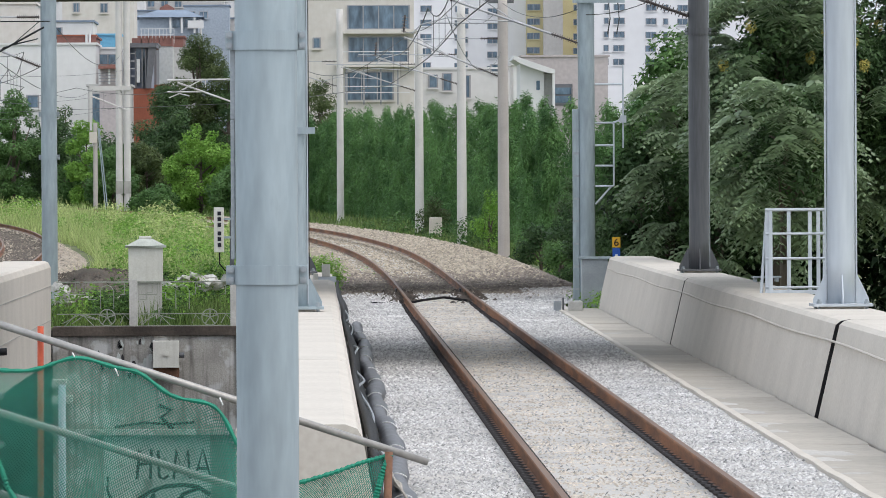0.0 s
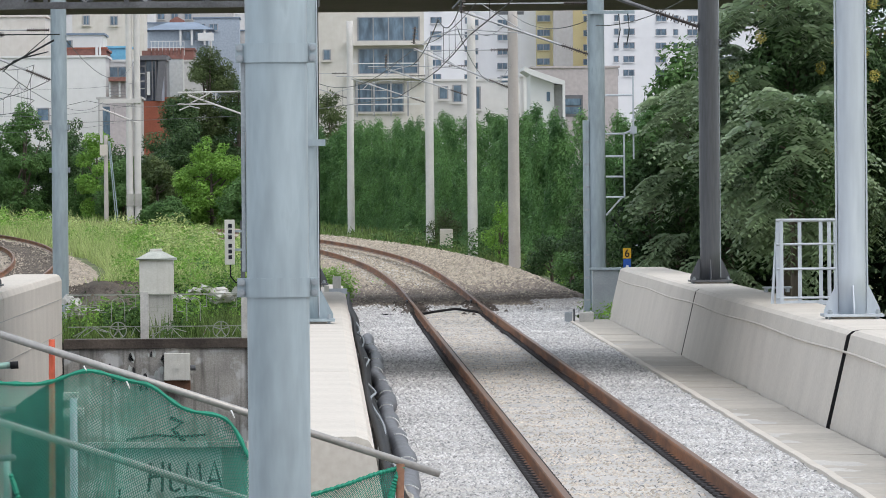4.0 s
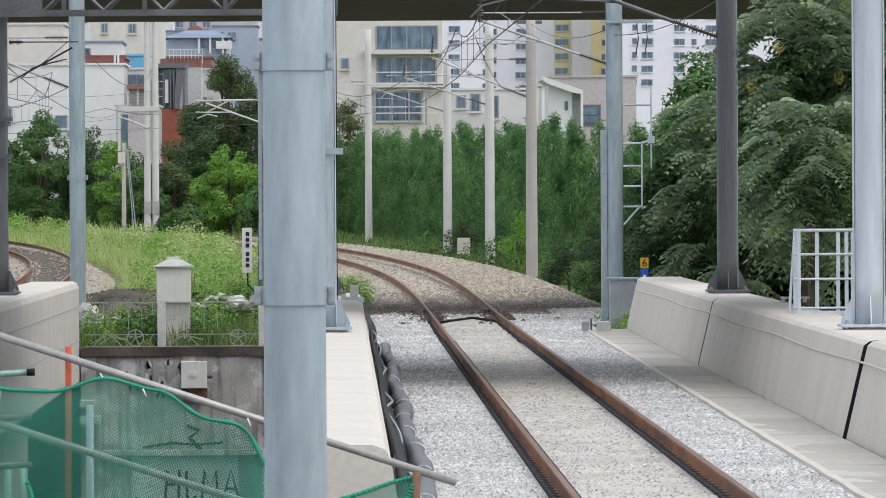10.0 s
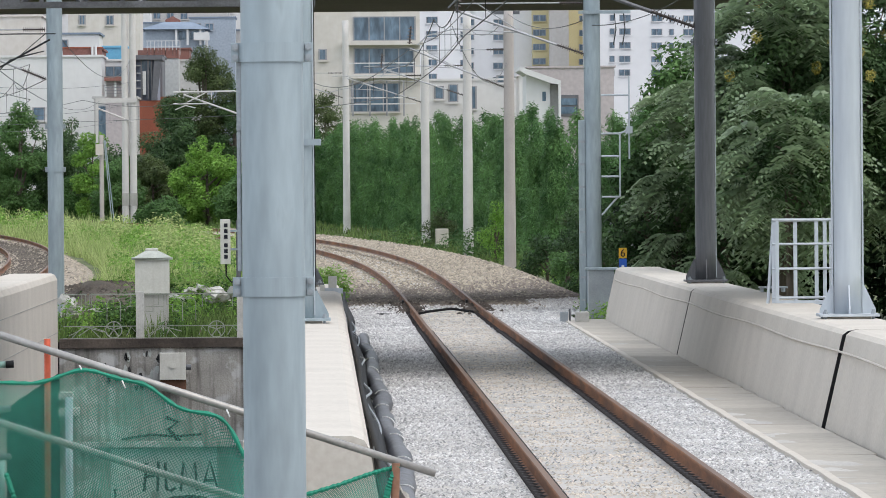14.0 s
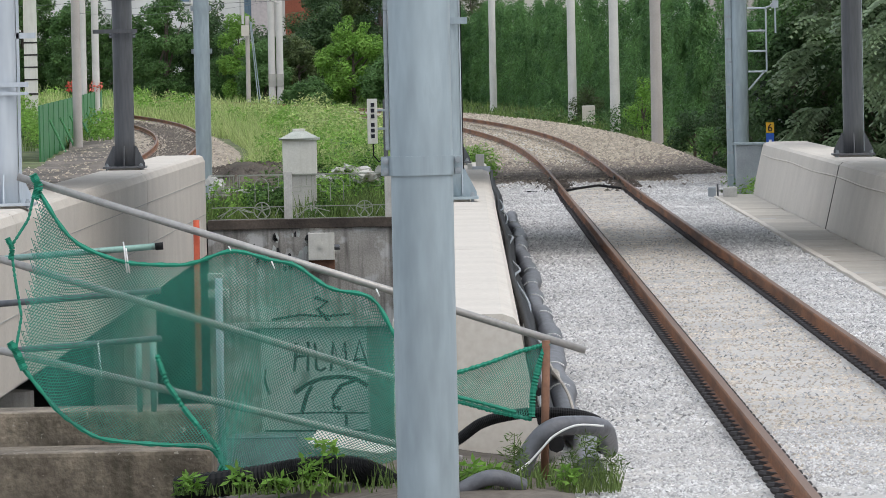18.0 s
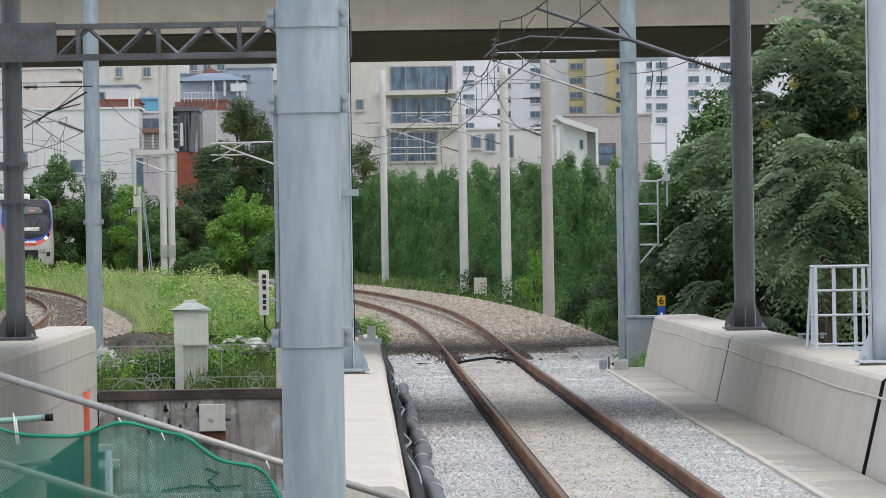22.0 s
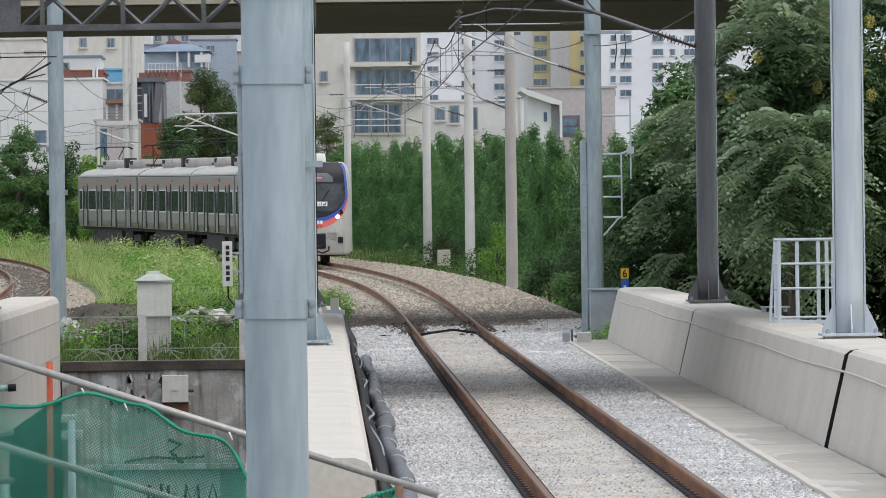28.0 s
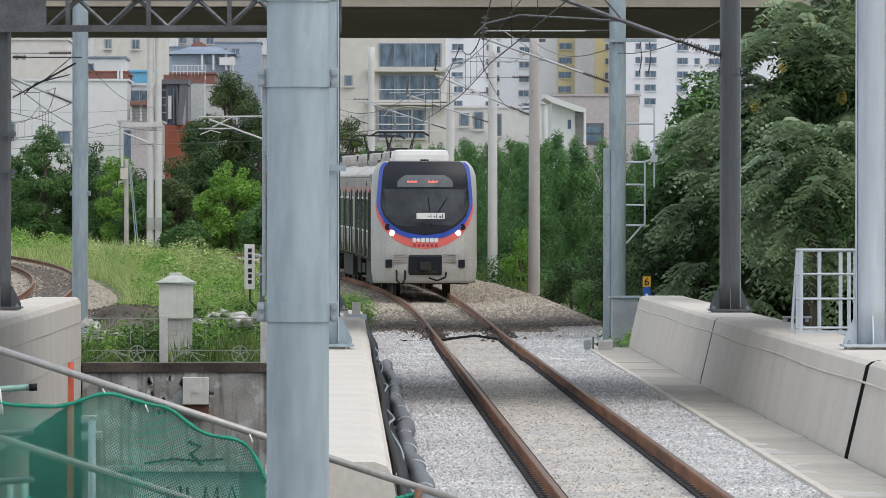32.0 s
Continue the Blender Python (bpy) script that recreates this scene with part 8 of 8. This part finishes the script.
cantilever(dark_l, 0.2, 3.7, (1.3, 4.3), 4.4, 1.4, mat=WIRE, r=0.017)
cantilever(sl, -0.2, 5.6, (-2.6, 6.6), 6.7, -2.7, mat=CANTI)

overhead = empty("overhead_line", "messenger and contact wires with droppers over the near track", "overhead wire")
overhead_far = empty("overhead_line", "messenger and contact wires with droppers over the far track", "overhead wire")
for _t, _left in ((overhead, 0.0), (overhead_far, 11.35)):
    _sup = [20, 60, 118, 150, 212, 262, 300, 350, 400, 450]
    for _a, _b in zip(_sup, _sup[1:]):
        _xa, _ya, _za, _ = line_at(_a, _left + (0.2 if _a % 4 else -0.2))
        _xb, _yb, _zb, _ = line_at(_b, _left + (0.2 if _b % 4 else -0.2))
        _mess = sag((_xa, _ya, _za + 6.35), (_xb, _yb, _zb + 6.35), 0.5, 10)
        part("messenger_wire", line(bmesh.new(), _mess, 0.012, 5), WIRE, _t)
        _cont = sag((_xa, _ya, _za + 5.25), (_xb, _yb, _zb + 5.25), 0.02, 6)
        part("contact_wire", line(bmesh.new(), _cont, 0.011, 5), WIRE, _t)
        for _k in range(2, 10, 2):
            _p = _mess[_k]
            part("dropper", tube(bmesh.new(), _p, (_p.x, _p.y, _za + (_zb - _za) * _k / 10 + 5.24), 0.006, sides=4), WIRE, _t)

feeder = empty("feeder_wires", "sagging dark feeder wires between the poles", "overhead wire")
for _a, _b, _d in (((5.85, 212, 8.1), (5.98, 150, 6.4), 0.35), ((5.6, 262, 9.0), (5.85, 212, 8.1), 0.5), ((4.56, 300, 8.0), (5.6, 262, 9.0), 0.3), ((5.98, 150, 6.2), (6.66, 118, 6.1), 0.2), ((3.1, 118, 6.45), (2.8, 212, 7.2), 0.4),
                   ((2.7, 212, 7.0), (1.6, 262, 7.4), 0.2), ((5.8, 212, 6.6), (2.9, 150, 6.2), 0.9), ((-5.9, 150, 6.2), (-10.6, 375, 10.0), 1.0), ((-6.2, 118, 5.2), (-12.3, 375, 7.8), 0.8),
                   ((-5.9, 150, 5.2), (-13.8, 240, 6.4), 0.5), ((-10.7, 375, 8.8), (-16.5, 300, 7.6), 0.3), ((-10.7, 375, 7.6), (-16.5, 300, 6.2), 0.3), ((-10.7, 375, 6.8), (-13.8, 240, 4.9), 0.3)):
    part("wire", line(bmesh.new(), sag(_a, _b, _d, 14), 0.009, 5), WIRE, feeder)
for _p in ((2.75, 212, 7.2), (3.0, 150, 6.5), (2.3, 262, 7.4)):
    bm = bmesh.new()
    insulator(bm, _p, (_p[0] + 0.05, _p[1], _p[2] + 0.55), n=5, r=0.09)
    part("insulator", bm, INSUL, feeder)

# ---------------------------------------------------------------- details beyond the line
def slab_shape(pts, y0, y1):
    """A solid with the outline pts (x, z), from y0 to y1."""
    bm = bmesh.new()
    a, b = [bm.verts.new((x, y0, z)) for x, z in pts], [bm.verts.new((x, y1, z)) for x, z in pts]
    n = len(pts)
    bm.faces.new(a)
    bm.faces.new(b[::-1])
    for i in range(n):
        bm.faces.new((a[i], a[(i + 1) % n], b[(i + 1) % n], b[i]))
    bmesh.ops.recalc_face_normals(bm, faces=bm.faces[:])
    return bm


BAY_BLUE = material("blue_grey_bay_cladding", (0.13, 0.15, 0.2), 0.5, 0.1, 0.1, 0.5, 6, 0)
hip = empty("hill_house", "distant house with a wide slate hip roof and pillared porch", "building", pose(0, 600, 0), "hillside houses")
part("wall", boxes((-15.6, -10.4, 0.6, 8.0, STREET_Z, 17.35)), WALL_HAZE, hip)
_bm = bmesh.new()
_e = [_bm.verts.new(p) for p in ((-16.1, 0, 17.3), (-9.9, 0, 17.3), (-9.9, 8.6, 17.3), (-16.1, 8.6, 17.3))]
_r = [_bm.verts.new(p) for p in ((-14.0, 4.2, 18.05), (-11.5, 4.2, 18.05))]
for _f in ((_e[0], _e[1], _r[1], _r[0]), (_e[1], _e[2], _r[1]), (_e[2], _e[3], _r[0], _r[1]), (_e[3], _e[0], _r[0]), (_e[3], _e[2], _e[1], _e[0])):
    _bm.faces.new(_f)
bmesh.ops.recalc_face_normals(_bm, faces=_bm.faces[:])
part("roof", _bm, ROOF_BLUE, hip, "wide slate blue hip roof")
part("gable", slab_shape([(-13.9, 18.0), (-12.6, 18.0), (-12.6, 18.25), (-13.25, 18.6), (-13.9, 18.25)], 5.0, 9.0), ROOF_RED, hip, "small ochre gable")
for _x in (-12.83, -11.83, -10.7):
    part("pillar", boxes((_x - 0.09, _x + 0.09, 0.1, 0.3, 15.9, 17.3)), WALL_WHITE, hip, "white pillar")
for _x0, _x1 in ((-12.6, -12.0), (-11.6, -10.9)):
    part("window", boxes((_x0, _x1, 0.52, 0.6, 16.4, 17.1)), GLASS_FAR, hip)
part("porch_wall", boxes((-11.3, -9.9, 0.0, 0.5, 16.3, 17.0)), WALL_WHITE, hip)

terrace = empty("roof_terrace", "brown-red roof terrace with a thin white railing", "terrace", pose(0, 484, 0))
part("wall", boxes((-13.1, -10.2, 0.0, 5.0, STREET_Z, 12.35)), WALL_GREY, terrace)
part("coping", boxes((-13.1, -10.2, -0.05, 5.0, 12.35, 12.95)), ROOF_RED, terrace, "brown-red coping")
for _k in range(10):
    part("baluster", boxes((-12.45 + 0.26 * _k, -12.41 + 0.26 * _k, -0.05, 0.0, 12.6, 13.6)), WALL_WHITE, terrace)
for _z in (13.15, 13.58):
    part("rail", boxes((-12.5, -10.1, -0.06, -0.01, _z, _z + 0.05)), WALL_WHITE, terrace)
strip = empty("roof_wall", "brown-red roof parapet with white vent pipes", "wall", pose(0, 470, 0))
part("wall", boxes((-17.9, -15.2, -0.3, 0.0, 11.8, 12.8)), ROOF_RED, strip)
part("coping", boxes((-18.0, -15.1, -0.35, 0.05, 12.8, 12.9)), BRICK_RED, strip)
for _x, _z in ((-15.85, 12.95), (-15.62, 13.1), (-16.9, 12.1)):
    part("vent_pipe", tube(bmesh.new(), (_x, -0.5, 11.7), (_x, -0.5, _z), 0.09, sides=10), WALL_WHITE, strip)

bay = empty("bay_house", "narrow house with blue-grey bays under a flat dark roof", "building", pose(0, 452, 0))
part("roof", boxes((-12.55, -10.6, -0.6, 8.0, 11.62, 11.85)), WALL_DARK, bay)
part("wall", boxes((-12.45, -10.95, 0.0, 8.0, 8.9, 11.62)), BAY_BLUE, bay)
part("lower_wall", boxes((-12.5, -9.95, -0.25, 8.0, STREET_Z, 8.9)), BRICK_RED, bay, "red brick lower wall")
part("side_fin", slab_shape([(-11.0, 8.9), (-10.62, 11.62), (-11.15, 11.62), (-11.3, 8.9)], -0.5, 0.0), WALL_DARK, bay)
for _x in (-12.4, -12.0, -11.55, -11.32):
    part("bay_post", boxes((_x - 0.05, _x + 0.05, -0.4, 0.0, 8.95, 11.62)), WALL_DARK, bay)
part("pale_panel", boxes((-11.92, -11.7, -0.3, 0.0, 9.3, 10.85)), WALL_WHITE, bay)
for _z in (9.7, 10.2, 10.7, 11.2):
    part("ladder_rung", boxes((-12.38, -12.02, -0.35, -0.25, _z, _z + 0.06)), WALL_GREY, bay)
for _x0, _x1 in ((-11.95, -11.6), (-11.5, -11.36)):
    part("window", boxes((_x0, _x1, -0.04, 0.0, 10.9, 11.55)), GLASS_FAR, bay)
loggia = empty("balcony", "pinkish balcony bay under a short dull red roof", "balcony", pose(0, 436, 0))
part("roof", boxes((-13.95, -12.6, -0.6, 0.4, 9.95, 10.22)), ROOF_RED, loggia)
part("back_wall", boxes((-13.9, -12.62, 0.0, 0.3, STREET_Z, 9.95)), WALL_PINK, loggia)
for _x in (-13.88, -13.25, -12.7):
    part("post", boxes((_x - 0.06, _x + 0.06, -0.4, -0.28, 8.95, 9.95)), WALL_WHITE, loggia)
for _z in (9.1, 9.3, 9.5):
    part("rail", boxes((-13.9, -12.65, -0.42, -0.38, _z, _z + 0.04)), FRAME_GREY, loggia)

slant = empty("house", "small white house with a slanted roof edge and deep recess", "building", pose(0, 330, 0))
part("wall", slab_shape([(9.95, STREET_Z), (11.1, STREET_Z), (11.1, 7.95), (9.95, 8.4)], 0.0, 6.0), WALL_WHITE, slant)
part("roof", slab_shape([(9.6, 8.5), (9.62, 8.68), (11.62, 7.98), (11.6, 7.78), (11.1, 7.86), (9.95, 8.28)], -0.5, 6.2), WALL_WHITE, slant)
part("side_wall", boxes((11.5, 11.62, -0.5, 6.0, STREET_Z, 7.8)), WALL_WHITE, slant)
part("recess", boxes((11.1, 11.5, 0.3, 6.0, STREET_Z, 7.8)), WALL_GREY, slant)
part("window", boxes((10.73, 10.9, -0.04, 0.0, 7.0, 7.45)), GLASS_FAR, slant)
pinkh = empty("house", "plain pinkish-grey rendered house with a dark strip window", "building", pose(0, 362, 0))
part("wall", boxes((11.0, 15.6, 0.0, 7.0, STREET_Z, 9.2)), WALL_PINK, pinkh)
part("roof", boxes((10.95, 15.7, -0.08, 7.1, 9.2, 9.3)), WALL_PINK, pinkh)
_w = part("window", boxes((12.5, 13.7, -0.06, 0.0, 6.6, 7.75)), WALL_DARK, pinkh)
for _z in (6.75, 7.2):
    part("pane", boxes((12.58, 13.62, -0.09, -0.05, _z, _z + 0.36)), GLASS_FAR, _w)

# a hidden-footed pole whose white arm crosses before the tall tree
far_pole = plain_pole("concrete_pole", -4.75, 400, 0.5, 11.0, 0.18, POLE_WHITE, "pale concrete pole with a white cantilever before the tree")
for _a, _b, _r in (((-4.0, 8.64), (-0.1, 8.68), 0.05), ((-3.4, 8.5), (-0.1, 7.3), 0.055), ((-4.0, 7.95), (-1.9, 7.95), 0.045), ((-3.25, 8.0), (-1.95, 8.68), 0.04), ((-3.9, 7.6), (-3.3, 7.85), 0.035), ((-1.75, 8.7), (-1.75, 8.2), 0.04), ((-3.3, 7.85), (-2.7, 7.7), 0.035)):
    part("arm", tube(bmesh.new(), (_a[0], -0.2, _a[1] - 0.5), (_b[0], -0.2, _b[1] - 0.5), _r, sides=6), POLE_WHITE, far_pole)

# dirt and rust clods at the joint of new and old track
_p = []
for _sd in (-0.753, 0.753):
    for _ in range(420):
        _s, _l = RNG.normal(155.5, 2.6), _sd + RNG.normal() * 0.17
        _x, _y, _z, _h = line_at(_s, _l)
        _p.append((_x, _y, _z - 0.17 + max(0, RNG.normal()) * 0.03))
stones("soil_clods", _p, 0.1, MUD, "dark oily clods of soil round the rail joint")
_p = []
for _ in range(1500):
    _x, _y, _z, _h = line_at(RNG.normal(164, 5.0), RNG.uniform(-3.2, 3.0))
    _p.append((_x, _y, _z - 0.17))
stones("soil_clods", _p, 0.05, OLD_BALLAST, "brown dirty stones where new ballast meets old")
_p = []
for _ in range(9000):
    _s, _l = RNG.normal(168, 9.0), RNG.uniform(-5.2, 2.3)
    if _s < 153.5 + 1.5 * noise.noise(Vector((_l * 0.9, 0.0, 0.0))):
        continue
    if _l < -2.4 and _s < 164 + noise.noise(Vector((_l * 1.3, 4.0, 0.0))) * 3:
        continue
    _x, _y, _z, _h = line_at(_s, _l)
    _up = float(np.interp(-_l, (1.7, 2.6, 3.4, 4.7), (0.0, 0.1, 0.17, -0.45))) * min(1, max(0, (_s - 154) / 30))
    _p.append((_x, _y, _z - 0.17 + _up))
stones("soil_clods", _p, 0.06, DIRT, "grey-brown dirt heaped across the line where new ballast ends")

weed_clumps("leafy_weeds", 70, 215, 335, 3.2, 7.0, 0.7, 1.6, GRASS, "tall pale weeds standing over the grass", per=650, leaf=0.15)
# more bright leafy weeds standing out of the grass, and pale flakes on the old wall
weed_clumps("leafy_weeds", 45, 158, 240, 3.6, 8.0, 0.5, 1.1, LEAF_GREEN, "soft green weeds in the grass", per=1100, leaf=0.1)
weed_clumps("leafy_weeds", 26, 150, 175, 3.6, 5.2, 0.5, 1.2, LEAF_LIGHT, "tall bright weeds beside the cabinet", per=1300, leaf=0.09)
for _i in range(34):
    _x, _z = random.uniform(-4.6, -2.9), random.uniform(-1.5, -0.75)
    _r = random.uniform(0.02, 0.06)
    _bm = bmesh.new()
    bmesh.ops.create_circle(_bm, cap_ends=True, segments=7, radius=1.0)
    for _v in _bm.verts:
        _v.co *= random.uniform(0.6, 1.2)
    _g = bmesh.ops.extrude_face_region(_bm, geom=_bm.faces[:])
    bmesh.ops.translate(_bm, vec=(0, 0, 1.0), verts=[q for q in _g["geom"] if isinstance(q, bmesh.types.BMVert)])
    bmesh.ops.transform(_bm, matrix=Matrix.Translation((_x, 140.99, _z)) @ pose(0, 0, 0, 90, 0, 0) @ Matrix.Diagonal((_r, _r * 2.2, 0.012, 1)), verts=_bm.verts[:])
    bmesh.ops.recalc_face_normals(_bm, faces=_bm.faces[:])
    part("flaked_spot", _bm, GRAFF if _i % 3 else PALE_PATCH, wall)


# ---------------------------------------------------------------- what moves
NOSE = [(0.0, 802.0), (8.0, 647.0), (15.0, 512.0), (19.0, 435.5), (20.0, 416.3), (21.0, 397.0), (22.0, 377.8), (23.0, 358.5), (24.0, 339.3), (24.5, 329.8), (25.0, 320.4), (26.0, 301.6), (27.0, 282.9),
        (28.0, 264.3), (29.0, 246.4), (30.0, 229.8), (31.0, 214.9), (32.0, 200.8)]


def car_pose(s):
    """A car whose middle is s metres along, sitting on its two bogies and running towards the camera."""
    xa, ya, za, _ = line_at(s - 6.8)
    xb, yb, zb, _ = line_at(s + 6.8)
    h = math.degrees(math.atan2(-(xb - xa), yb - ya))
    return pose((xa + xb) / 2, (ya + yb) / 2, (za + zb) / 2, math.degrees(math.atan2(za - zb, 13.6)), 0, 180 + h)


def motions():
    for k, car in enumerate(train):
        walk(car, [(t, car_pose(s + 10 + 20.0 * k)) for t, s in NOSE])


motions()
